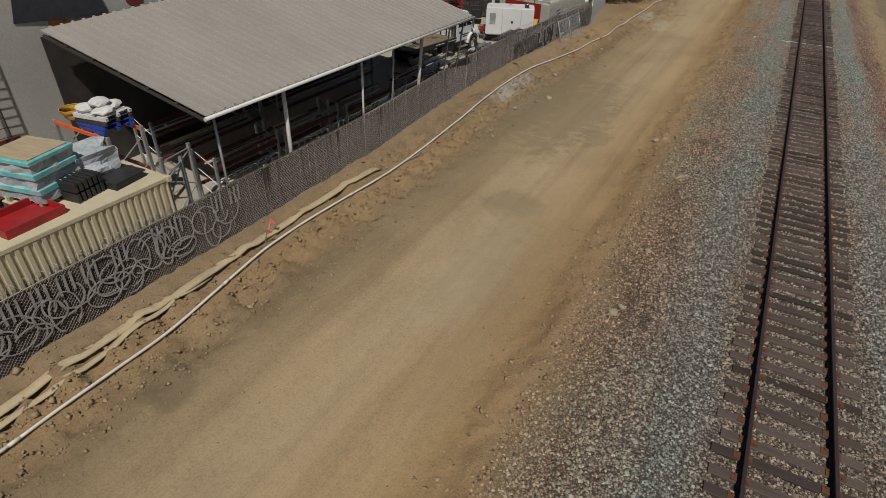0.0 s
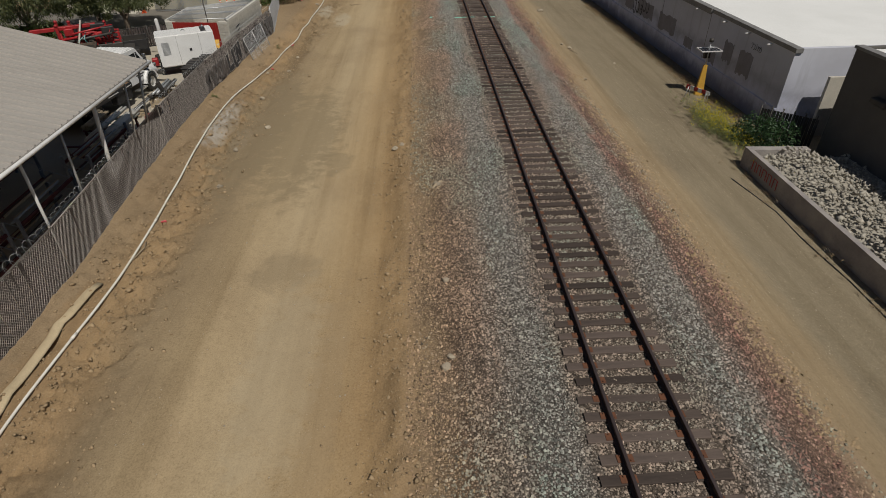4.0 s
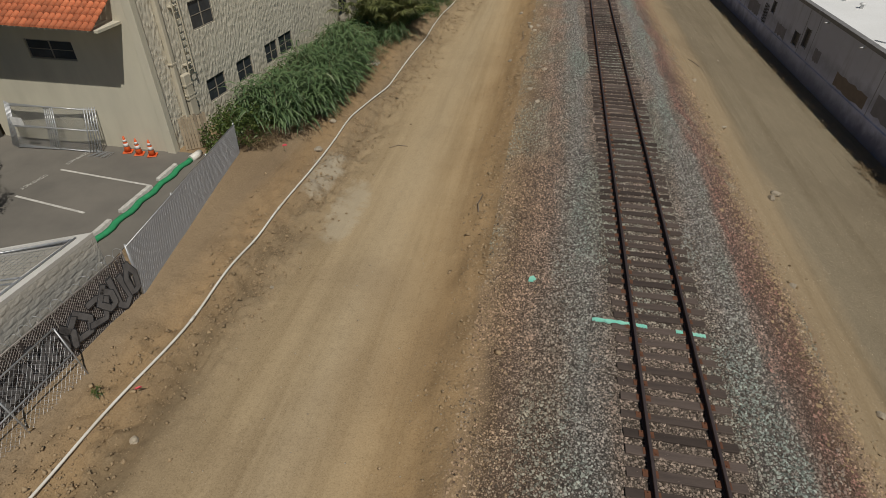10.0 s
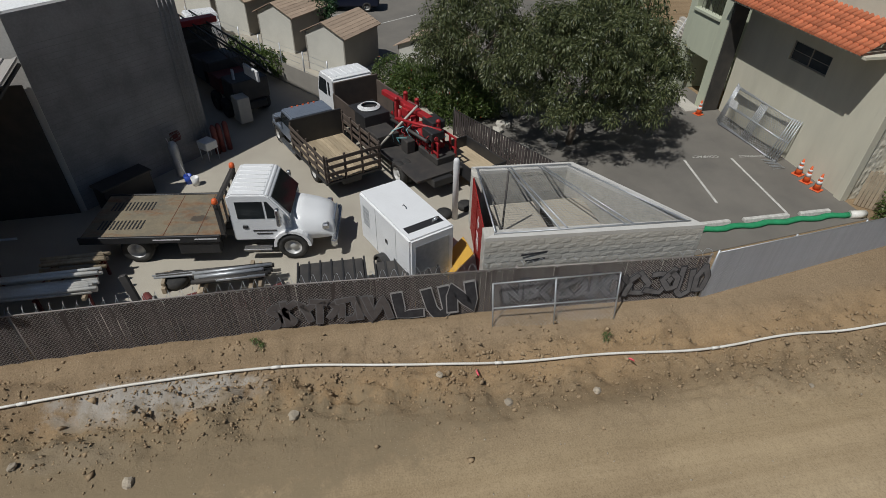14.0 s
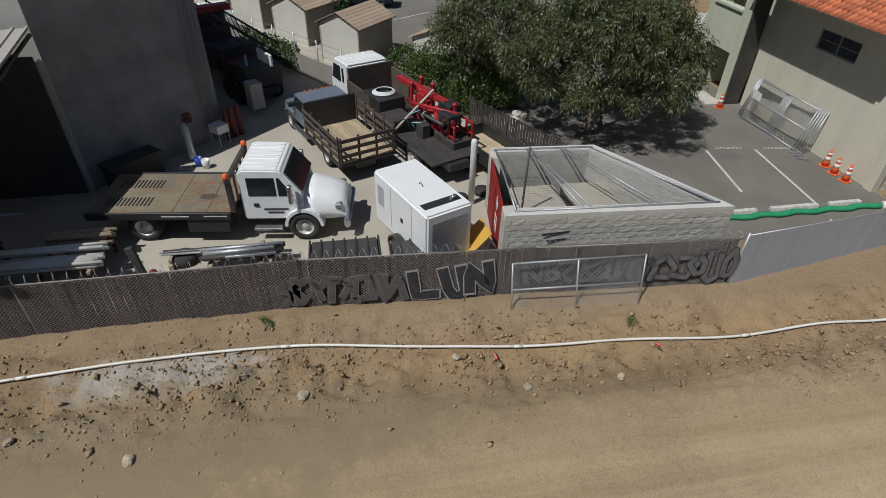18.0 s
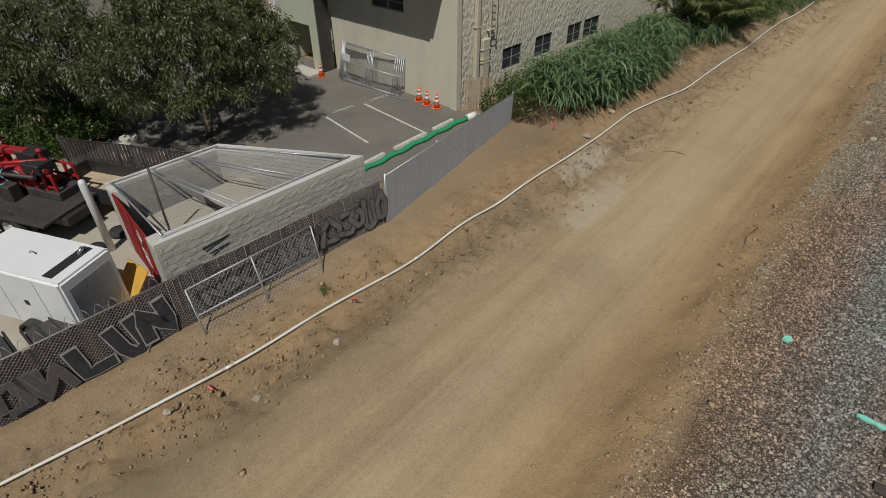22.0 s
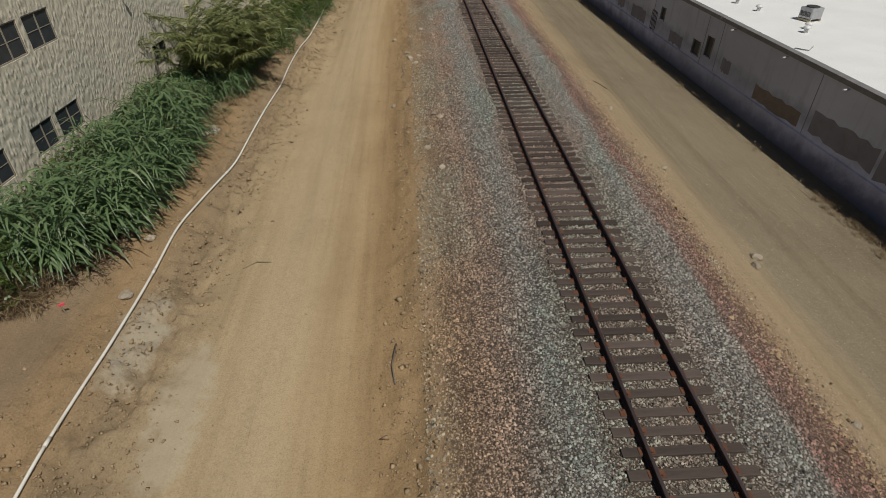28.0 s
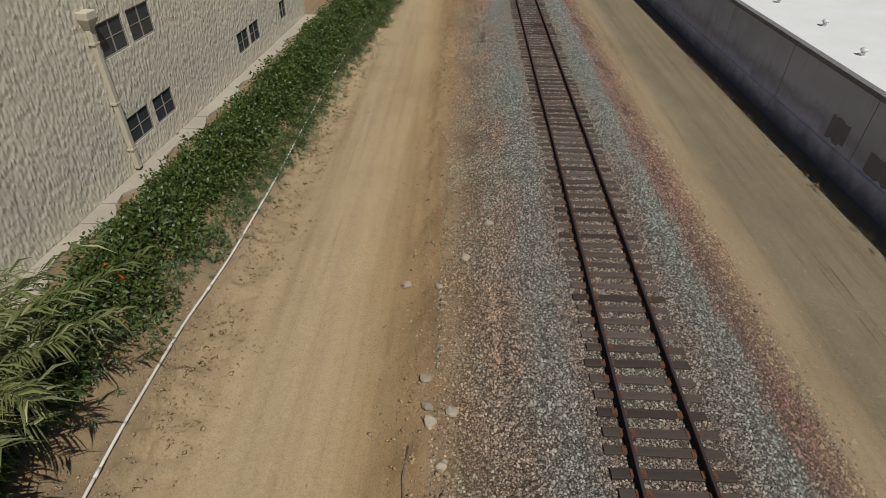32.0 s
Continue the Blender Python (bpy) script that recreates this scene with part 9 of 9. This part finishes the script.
hedge_mass("low_growth", "low green growth between hedge and pipe", [(wx(77 + 1.3 * i) + 4.2 + 0.02 * i + r.uniform(-0.3, 0.3), 77 + 1.3 * i, -1.0 + r.uniform(-0.05, 0.1), 0.75 + r.uniform(-0.2, 0.25), 0.9, 0.38 + r.uniform(-0.1, 0.2)) for i in range(31)], 26000, M_LEAF_HEDGE, (0.12, 0.05))
hedge_mass("flowering_shrub", "dark green shrub with a few red flowers below cane", [(-16.2 + r.uniform(-0.4, 0.6), 68.2 + 0.75 * i, -0.35 + r.uniform(-0.1, 0.25), 1.0, 0.9, 0.85) for i in range(5)], 9000, M_LEAF_BUSH, (0.12, 0.06), 0.25, 0.4, M_REDBLOOM)
gr = thing("weed_fringe", "green and dry weeds fringing the hedge", "weeds", kind="stuff")
y_ = np.concatenate([rng.uniform(74, 116, 900), rng.uniform(63.5, 71, 90)])
x_ = np.array([wx(q) for q in y_]) + 4.1 + rng.normal(0, 0.4, len(y_)) + np.interp(y_, [74, 90, 116], [0.0, 1.0, 0.8])
blades("blades", on_ground(x_, y_), rng.uniform(0.1, 0.5, len(y_)), 9, 0.28, 0.022, M_LEAF_REED, gr, 0.8, False)
gr2 = thing("dry_undergrowth", "brown dry stalks at foot of reeds", "weeds", kind="stuff")
y_ = np.concatenate([rng.uniform(52.3, 57, 230), rng.uniform(57, 73, 230)])
x_ = np.array([wx(q) for q in y_]) + np.where(y_ < 57, 3.3, 4.4) + rng.normal(0, 0.35, len(y_))
blades("blades", on_ground(x_, y_), rng.uniform(0.1, 0.6, len(y_)), 8, 0.4, 0.018, M_LEAF_DRY, gr2, 1.0, False, 0.6)
for x, y in ((-14.55, 39.0), (-15.95, 28.9)):
    w = thing("weed_tuft", "small green weed tuft on bank", "weed", group="weed tufts")
    blades("foliage", on_ground(x + rng.normal(0, 0.07, 9), y + rng.normal(0, 0.07, 9)), rng.uniform(0.06, 0.16, 9), 8, 0.17, 0.016, M_LEAF_HEDGE, w, 0.8, False)
for x, y in ((-16.0, 66.8), (-14.6, 79.9), (-15.6, 60.2)):
    t = thing("red_post", "leaning red marker post in shrubs", "marker post", Matrix.Translation((x, y, float(gz(x, y)) - 0.05)) @ pose(0, 0, 0, 12, -18, 0), "red posts")
    part("post", box(-0.05, -0.03, 0, 0.05, 0.03, 1.1, 0.01), M_ORANGE, t)
bm = B()
prism(bm, [(-0.3, -0.2), (0.35, -0.25), (0.4, 0.2), (-0.1, 0.3)], 0, 0.1)
solo("concrete_lump", bevel(bm, 0.03), M_CONCPALE, "pale broken concrete lump on bank", "concrete lump", m=pose(-14.4, 64.6, float(gz(-14.4, 64.6))))

# ---- low building across the track ----
RX = lambda y: 15.8 - 1.54 * (y - 30) / 70
RTOP, RBASE = 1.1, -3.95
dkop = [(76.95, 77.85, -1.6, -0.32), (78.55, 79.65, -1.95, -1.0), (84.85, 85.65, -1.1, -0.2)]
RL = math.dist((RX(28), 28), (RX(135), 135))
rw, RM, _ = wall_run("wall_grey_west", (RX(135), 135), (RX(28.6), 28.6), RBASE, RTOP, 0.3, M_RWALL, "grey patched block wall of low building", [(135 - b, 135 - a, z0, z1) for a, b, z0, z1 in dkop])
wall_run("wall_grey_south", (RX(28.6), 28.59), (26, 28.59), RBASE, RTOP, 0.3, M_RWALL, "grey end wall of low building")
bm = B()
prism(bm, [(RX(28.6) + 0.32, 28.7), (60, 28.7), (60, 135), (RX(135) + 0.32, 135)], RTOP - 0.28, RTOP - 0.1)
solo("white_roof", bm, M_ROOF, "bright white coated flat roof", "roof", kind="structure")
ROOFZ = RTOP - 0.1
for i, (y0, y1) in enumerate(((28.5, 38.3), (38.4, 46.3), (46.4, 66), (66, 76.7), (76.8, 100), (100, 135))):
    bm = B()
    o = -0.05 if i == 1 else 0.0
    dz = -0.12 if i == 1 else 0
    hexa(bm, [(RX(y0) - 0.06 + o, y0, RTOP - 0.22 + dz), (RX(y0) + 0.36, y0, RTOP - 0.22 + dz), (RX(y1) + 0.36, y1, RTOP - 0.22 + dz), (RX(y1) - 0.06 + o, y1, RTOP - 0.22 + dz), (RX(y0) - 0.06 + o, y0, RTOP + 0.02), (RX(y0) + 0.36, y0, RTOP + 0.02), (RX(y1) + 0.36, y1, RTOP + 0.02), (RX(y1) - 0.06 + o, y1, RTOP + 0.02)])
    solo("roof_edge_flashing", bm, M_TRIM, "dark metal flashing along roof edge", "flashing", kind="structure")
for a, b, z0, z1 in dkop:
    t = thing("wall_opening", "dark boarded opening in grey wall", "window", pose(RX((a + b) / 2), (a + b) / 2, z0), "wall openings", "structure")
    w = (b - a) / 2
    part("shutter", box(0.1, -w, 0, 0.16, w, z1 - z0), M_BLACK, t)
    for s in (-1, 1):
        part("jamb", box(-0.02, s * w - 0.04, -0.04, 0.1, s * w + 0.04, z1 - z0 + 0.04), M_TRIM, t)
ledge = B()
hexa(ledge, [(RX(28.6) - 0.09, 28.6, RBASE), (RX(28.6) + 0.01, 28.6, RBASE), (RX(135) + 0.01, 135, RBASE), (RX(135) - 0.09, 135, RBASE), (RX(28.6) - 0.09, 28.6, -2.3), (RX(28.6) + 0.01, 28.6, -2.25), (RX(135) + 0.01, 135, -2.25), (RX(135) - 0.09, 135, -2.3)])
solo("wall_plinth", ledge, M_RWALL, "thicker painted plinth along grey wall", "plinth", kind="structure")


def wall_patch(y0, y1, z0, z1, mt, label, seed):
    r = random.Random(seed)
    k_ = 10
    z0, z1 = z0 - 0.35, z1 - 0.4
    top = [(y0 + (y1 - y0) * i / k_, z1 - r.uniform(0, 0.14) * (z1 - z0)) for i in range(k_ + 1)]
    bot = [(y1 - (y1 - y0) * i / k_, z0 + r.uniform(0, 0.18) * (z1 - z0)) for i in range(k_ + 1)]
    bm = B()
    lo = [bm.verts.new((RX(y) - 0.005, y, z)) for y, z in top + bot]
    up = [bm.verts.new((RX(y) + 0.02, y, z)) for y, z in top + bot]
    bm.faces.new(lo)
    bm.faces.new(up[::-1])
    for i in range(len(lo)):
        bm.faces.new((lo[i], lo[(i + 1) % len(lo)], up[(i + 1) % len(lo)], up[i]))
    bmesh.ops.recalc_face_normals(bm, faces=list(bm.faces))
    solo("paint_patch", bm, mt, label, "paint patch", "paint patches", "structure")


for i, (y0, y1, z0, z1, mt) in enumerate(((32.2, 33.8, -1.6, 0.2, M_PATCH), (34.6, 35.8, -1.3, 0.2, M_PATCH), (36.6, 37.4, -1.9, -0.9, M_PATCH), (40.2, 41.6, -1.9, -1.0, M_PATCH), (43.5, 46.8, -1.8, -0.3, M_PATCH), (48.2, 51.8, -1.7, -0.2, M_PATCH), (53.0, 55.0, -1.8, -0.4, M_PATCH), (57.6, 61.2, -1.85, -0.3, M_PATCH), (61.4, 66.0, -1.7, -0.35, M_PATCH), (66.9, 71.3, -1.9, -0.9, M_PATCH2), (74.3, 75.4, -1.6, -0.6, M_PATCH), (81.2, 83.4, -1.9, -0.9, M_PATCH), (88.4, 91.5, -1.9, -0.7, M_PATCH), (93.4, 95.0, -1.8, -0.4, M_PATCH))):
    wall_patch(y0, y1, z0, z1, mt, "dull cover-up paint patch on grey wall", i)


def wall_tag(y0, y1, zc, size, seed, mt=None):
    """Unreadable sprayed bars and loops on the grey wall."""
    r = random.Random(seed)
    tg = thing("graffiti", "dark sprayed loops on grey wall" if mt is None else "pale sprayed loops on grey wall", "graffiti", pose(RX((y0 + y1) / 2) - 0.02, 0, 0))
    zc -= 0.35
    y = y0
    while y < y1:
        w = size * r.uniform(0.4, 0.7)
        bm = ring_stroke(B(), (y + w / 2, zc + r.uniform(-0.05, 0.05)), w / 2, size * r.uniform(0.3, 0.5), size * 0.11, 12, r.uniform(0, 2), r.uniform(4.5, 6.2))
        part("sprayed_loop", bm, mt or M_TAG, tg)
        y += w * 1.15


wall_tag(49.2, 51.6, -0.75, 1.0, 5)
wall_tag(55.3, 57.2, -0.6, 0.9, 6)
wall_tag(31.6, 32.8, 0.55, 0.35, 7)
wall_tag(50.6, 53.5, -1.2, 1.3, 9)
wall_tag(31.0, 34.5, -2.6, 1.0, 10, M_TAGWHITE)
wall_tag(36.0, 39.0, -2.8, 0.8, 12, M_TAGWHITE)
for y in (38.4, 46.4, 58.2, 66.4, 76.2, 78.2, 86.9, 92.5, 100.5, 109):
    bm = B()
    bx(bm, RX(y) - 0.012, y - 0.02, -2.28, RX(y) + 0.02, y + 0.02, RTOP - 0.24)
    solo("wall_joint", bm, M_TRIM, "dark vertical joint in grey wall", "wall joint", kind="structure")
for y in (30.8, 33.3, 36.2, 40.2, 44.2, 52, 56.5, 60.5, 64.5, 69.4, 74.9):
    solo("scupper", rod(B(), (RX(y) + 0.05, y, RTOP - 0.33), (RX(y) - 0.32, y, RTOP - 0.36), 0.05, 8), M_GUTTER, "white scupper pipe below roof edge", "scupper", "scuppers")
lc = thing("wall_grille", "dark ladder-like grille fixed to grey wall", "grille", pose(RX(86.6) - 0.05, 86.6, -2.2))
for i in range(5):
    part("bar", rod(B(), (0, -0.5 + 0.25 * i, 0), (0, -0.5 + 0.25 * i, 1.5), 0.02, 5), M_DARK, lc)
for z in (0.1, 0.75, 1.4):
    part("cross_bar", rod(B(), (0, -0.5, z), (0, 0.5, z), 0.02, 5), M_DARK, lc)


def roof_vent(x, y, s=0.22):
    t = thing("roof_vent", "small white domed vent on roof", "roof vent", pose(x + 0.5, y, ROOFZ), "roof vents")
    part("pipe", lathe(B(), [(0.02, 0), (s * 0.55, 0), (s * 0.5, s * 1.2), (0.02, s * 1.2)], n=12), M_GUTTER, t)
    part("cap", lathe(B(), [(0.02, s * 1.1), (s, s * 1.15), (s * 0.95, s * 1.45), (s * 0.6, s * 1.8), (0.02, s * 1.9)], n=14), M_GUTTER, t)


for x, y in ((16.4, 83.8), (17.6, 78.6), (17.3, 80.9), (16.2, 89.4), (16.9, 94.0), (16.3, 98.5), (18.4, 90.5), (17.0, 104), (19.6, 97.0), (16.6, 109.5), (20.5, 86.3), (22.0, 91.0), (17.6, 73.2), (18.2, 74.0)):
    roof_vent(x, y)


def roof_unit(x, y, a, b, h, label, rot=0):
    t = thing("roof_unit", label, "air conditioner", pose(x, y, ROOFZ, 0, 0, rot), "roof units")
    part("housing", box(-a / 2, -b / 2, 0.15, a / 2, b / 2, h, 0.04), M_GALV, t)
    part("fan_ring", lathe(B(), [(0.02, h), (a * 0.36, h), (a * 0.38, h + 0.06), (a * 0.34, h + 0.07), (0.02, h + 0.02)], n=20), M_DARK, t)
    for x_ in (-a / 2 + 0.06, a / 2 - 0.06):
        part("skid", box(x_ - 0.06, -b / 2, 0, x_ + 0.06, b / 2, 0.15), M_WOOD, t)
    for i in range(6):
        part("louvre", box(-a / 2 - 0.012, -b * 0.4, 0.3 + i * (h - 0.5) / 6, -a / 2, b * 0.4, 0.3 + (i + 0.5) * (h - 0.5) / 6), M_DARK, t)


roof_unit(20.2, 47.5, 1.3, 1.1, 1.0, "galvanised rooftop unit on white roof", 15)
roof_unit(18.6, 86.6, 1.2, 1.0, 0.9, "galvanised rooftop unit with fan", 10)
roof_unit(19.8, 89.3, 1.0, 1.0, 0.95, "dark rooftop unit beside vents", -8)
roof_unit(21.5, 84.5, 1.3, 1.2, 1.0, "galvanised rooftop unit further back", 5)
roof_unit(20.0, 76.0, 1.0, 0.9, 0.8, "low rooftop unit on white roof", 20)
bm = B()
prism(bm, [(16.1, 85.5), (17.2, 85.3), (17.3, 86.8), (16.2, 86.9)], ROOFZ - 0.01, ROOFZ + 0.08)
solo("roof_hatch", bevel(bm, 0.02), M_GALV, "flat grey skylight hatch on roof", "roof hatch")
bm = B()
for i in range(7):
    tube(bm, [(17.5 + 0.5 * i, 90 + 0.9 * i, ROOFZ + 0.12), (18.2 + 0.5 * i, 91 + 0.8 * i, ROOFZ + 0.15), (19.0 + 0.45 * i, 91.6 + 0.9 * i, ROOFZ + 0.12)], 0.035, 6)
solo("roof_pipes", bm, M_GUTTER, "run of pale pipework lying on roof", "roof pipes")
for pts_ in ([(15.8, 62.3, ROOFZ + 0.04), (16.4, 61.8, ROOFZ + 0.04), (16.5, 61.7, ROOFZ + 0.35)], [(15.6, 70.1, ROOFZ + 0.04), (16.1, 69.6, ROOFZ + 0.04), (16.2, 69.5, ROOFZ + 0.3)]):
    solo("vent_elbow", tube(B(), pts_, 0.03, 6), M_GALV, "bent grey pipe stub on white roof", "pipe stub", "pipe stubs")

# ---- rubble bay, far yard and the dark building ----
bay = thing("rubble_bay", "low concrete bay wall holding broken concrete", "concrete bay")
part("front_wall", prism(B(), [(11.38, -14), (11.62, -14), (11.82, 23.7), (11.58, 23.7)], -3.7, -2.25), M_BAY, bay)
part("end_wall", prism(B(), [(11.82, 23.3), (14.6, 23.1), (14.6, 23.5), (11.82, 23.7)], -3.7, -2.25), M_BAY, bay)
n = 6500
x_, y_ = rng.uniform(11.8, 16.6, n), rng.uniform(2, 23.0, n)
zz = -2.65 + 0.55 * np.exp(-((x_ - 13.4) / 1.4) ** 2) + 0.25 * fbm(x_, y_, 4) + rng.uniform(-0.1, 0.1, n)
scatter_lumps("broken_concrete", x_, y_, rng.gamma(1.5, 0.028, n) + 0.022, M_RUBBLE, "heap of broken pale concrete pieces", 0.5, 0.7, zz)
bm = B()
prism(bm, [(11.8, -14), (17.5, -14), (17.5, 23.2), (11.8, 23.2)], -3.6, -2.75)
solo("rubble_bed", bm, M_RUBBLE, "grey rubble fines filling concrete bay", "rubble", kind="stuff")
bt = thing("graffiti", "red sprayed bars on concrete bay wall", "graffiti", pose(11.54, 0, 0))
for y0, w in ((20.4, 0.32), (20.9, 0.3), (21.35, 0.34), (21.85, 0.3), (22.3, 0.3)):
    part("sprayed_bar", stroke(B(), [(y0, -2.95), (y0 + 0.05, -2.5), (y0 + w, -2.5), (y0 + w, -2.95)], 0.06), M_REDPAINT, bt)
wall_run("wall_dark_west", (16.6, 25.3), (17.5, -14), -3.8, 2.1, 0.3, M_DARKWALL, "dark grey side wall of neighbouring building")
wall_run("wall_dark_north", (30, 25.6), (16.6, 25.32), -3.8, 2.1, 0.3, M_DARKWALL, "dark grey end wall of neighbouring building")
solo("dark_building_roof", prism(B(), [(16.95, 25.0), (60, 25.0), (60, -14), (17.85, -14)], 1.85, 2.02), M_ROOF, "white roof of neighbouring building", "roof", kind="structure")
solo("roof_edge_flashing", prism(B(), [(16.52, 25.4), (16.95, 25.4), (17.85, -14), (17.42, -14)], 2.0, 2.14), M_TRIM, "dark flashing of neighbouring roof", "flashing", kind="structure")
wl = thing("wall_light", "dark floodlight fixed on grey wall", "wall lamp", pose(16.66, 22.4, 0.3))
part("hood", box(-0.4, -0.5, -0.1, 0.0, 0.5, 0.18, 0.05), M_DARK, wl)
part("conduit", rod(B(), (-0.03, -0.4, 0.0), (-0.03 + 0.3, -16, 0.0), 0.03, 6), M_DARK, wl)
bfn = thing("barbed_fence", "dark gate with barbed wire coil between buildings", "fence", pose(14.3, 27.6, -3.7, 0, 0, -42))
for i in range(6):
    part("post", rod(B(), (0.55 * i, 0, 0), (0.55 * i, 0, 2.1), 0.04, 6), M_DARK, bfn)
for i in range(18):
    part("board", box(0.16 * i, -0.02, 0.1, 0.16 * i + 0.14, 0.02, 1.9), M_BLACK, bfn)
part("razor_coil", coil(B(), 2.9, 2.2, 0.2, 0.3), M_GALV, bfn)
solo("pale_screen_wall", box(17.6, 27.6, -3.7, 23, 27.8, -0.2), M_CONCPALE, "pale lit wall in gap between buildings", "wall", kind="structure")

# signal with solar panel
sg = thing("solar_signal", "track-side solar panel on ochre post", "signal", pose(14.0, 34.4, float(gz(14.0, 34.4))))
bm = B()
hexa(bm, [(-0.28, -0.1, 0), (0.28, -0.1, 0), (0.28, 0.1, 0), (-0.28, 0.1, 0), (-0.12, -0.06, 2.0), (0.12, -0.06, 2.0), (0.12, 0.06, 2.0), (-0.12, 0.06, 2.0)])
part("ochre_post", bm, M_YELLOW, sg)
part("mast", rod(B(), (0, 0, 1.9), (0, 0, 3.5), 0.04, 8), M_GALV, sg)
pn = part("solar_panel", box(-0.62, -0.4, 2.95, 0.62, 0.4, 2.99), M_SOLAR, sg)
for a in ((-0.66, -0.44, 0.66, -0.4), (-0.66, 0.4, 0.66, 0.44), (-0.66, -0.4, -0.62, 0.4), (0.62, -0.4, 0.66, 0.4)):
    part("panel_frame", box(a[0], a[1], 2.94, a[2], a[3], 3.01), M_REFLECT, pn)
for i in range(5):
    part("cell_line", box(-0.62 + 0.21 * (i + 1) - 0.005, -0.4, 2.991, -0.62 + 0.21 * (i + 1) + 0.005, 0.4, 2.994), M_GALV, pn)
part("control_box", box(-0.2, 0.06, 2.4, 0.2, 0.3, 2.75, 0.02), M_DARK, sg)
part("lamp_head", lathe(B(), [(0.02, 3.45), (0.14, 3.47), (0.14, 3.65), (0.02, 3.7)], n=12), M_DARK, sg)
part("bracket", rod(B(), (-0.3, 0, 3.1), (0.3, 0, 3.2), 0.03, 6), M_GALV, sg)
br = thing("striped_barricade", "red and white striped barricade board in weeds", "barricade", pose(13.35, 33.3, float(gz(13.35, 33.3)), 0, 0, 118))
for i in range(6):
    part("stripe", box(-0.9 + 0.3 * i, -0.02, 0.55, -0.6 + 0.3 * i, 0.02, 0.8), M_REDPAINT if i % 2 else M_REFLECT, br)
for x in (-0.7, 0.7):
    part("leg", rod(B(), (x, -0.3, 0), (x, 0, 0.75), 0.025, 6), M_GALV, br)
    part("leg", rod(B(), (x, 0.3, 0), (x, 0, 0.75), 0.025, 6), M_GALV, br)

# weeds by the grey wall
yw = thing("flowering_weeds", "yellow flowering weeds beside grey wall", "weeds", kind="stuff")
y_ = rng.normal(28.3, 1.9, 420)
x_ = 12.5 + rng.normal(0, 0.55, 420)
blades("stems", on_ground(x_, y_), rng.uniform(0.25, 0.8, 420), 9, 0.3, 0.022, M_LEAF_CANE, yw, 0.8, False)
pp = on_ground(x_, y_)[:300].repeat(6, 0) + np.stack([rng.normal(0, 0.12, 1800), rng.normal(0, 0.12, 1800), rng.uniform(0.35, 0.95, 1800)], 1)
leaves("blossom", pp[pp[:, 1] < 31.5], rng.normal(0, 1, (len(pp), 3))[pp[:, 1] < 31.5], np.full((pp[:, 1] < 31.5).sum(), 0.05), np.full((pp[:, 1] < 31.5).sum(), 0.06), M_FLOWER, 0.1, "", yw)
hedge_mass("wall_bush", "dark green bush at building corner", [(13.7, 26.2, -2.7, 0.9, 0.9, 0.95), (14.2, 25.4, -2.6, 0.8, 0.8, 0.9), (13.2, 26.9, -3.0, 0.7, 0.7, 0.6)], 4200, M_LEAF_BUSH, (0.13, 0.07))
dg = thing("dry_grass", "dry tan grass along foot of grey wall", "grass", kind="stuff")
y_ = np.concatenate([rng.uniform(29, 62, 800), rng.uniform(62, 115, 250), rng.uniform(8, 24, 60)])
x_ = np.where(y_ < 24, 11.1, 15.8 - 0.022 * (y_ - 30) - 1.35) + rng.normal(0, 0.32, len(y_))
blades("blades", on_ground(x_, y_), rng.uniform(0.05, 0.35, len(y_)), 10, 0.3, 0.014, M_LEAF_DRY, dg, 0.9, False, 0.6)
cbl = ground_line([(10.9, 10), (11.0, 14), (10.8, 17), (10.9, 19), (10.5, 21), (10.2, 22.5)], 0.5, 0.02, 0.1, 9)
solo("ground_cable", tube(B(), cbl, 0.025, 5), M_BLACK, "black cable lying along bay wall", "cable")

# ---- sleepers, last ----
for m in near_ties:
    share("tie", TIES[tie_r.randrange(7)], track, m)
bm = B()
for m in tie_places:
    if not 0 < m.translation.y < 118:
        c = m.translation
        bx(bm, c.x - 1.28, c.y - 0.11, -0.33, c.x + 1.28, c.y + 0.11, -0.165)
ob = part("far_ties", bm, M_TIE, track)
ob["kind"] = "stuff"
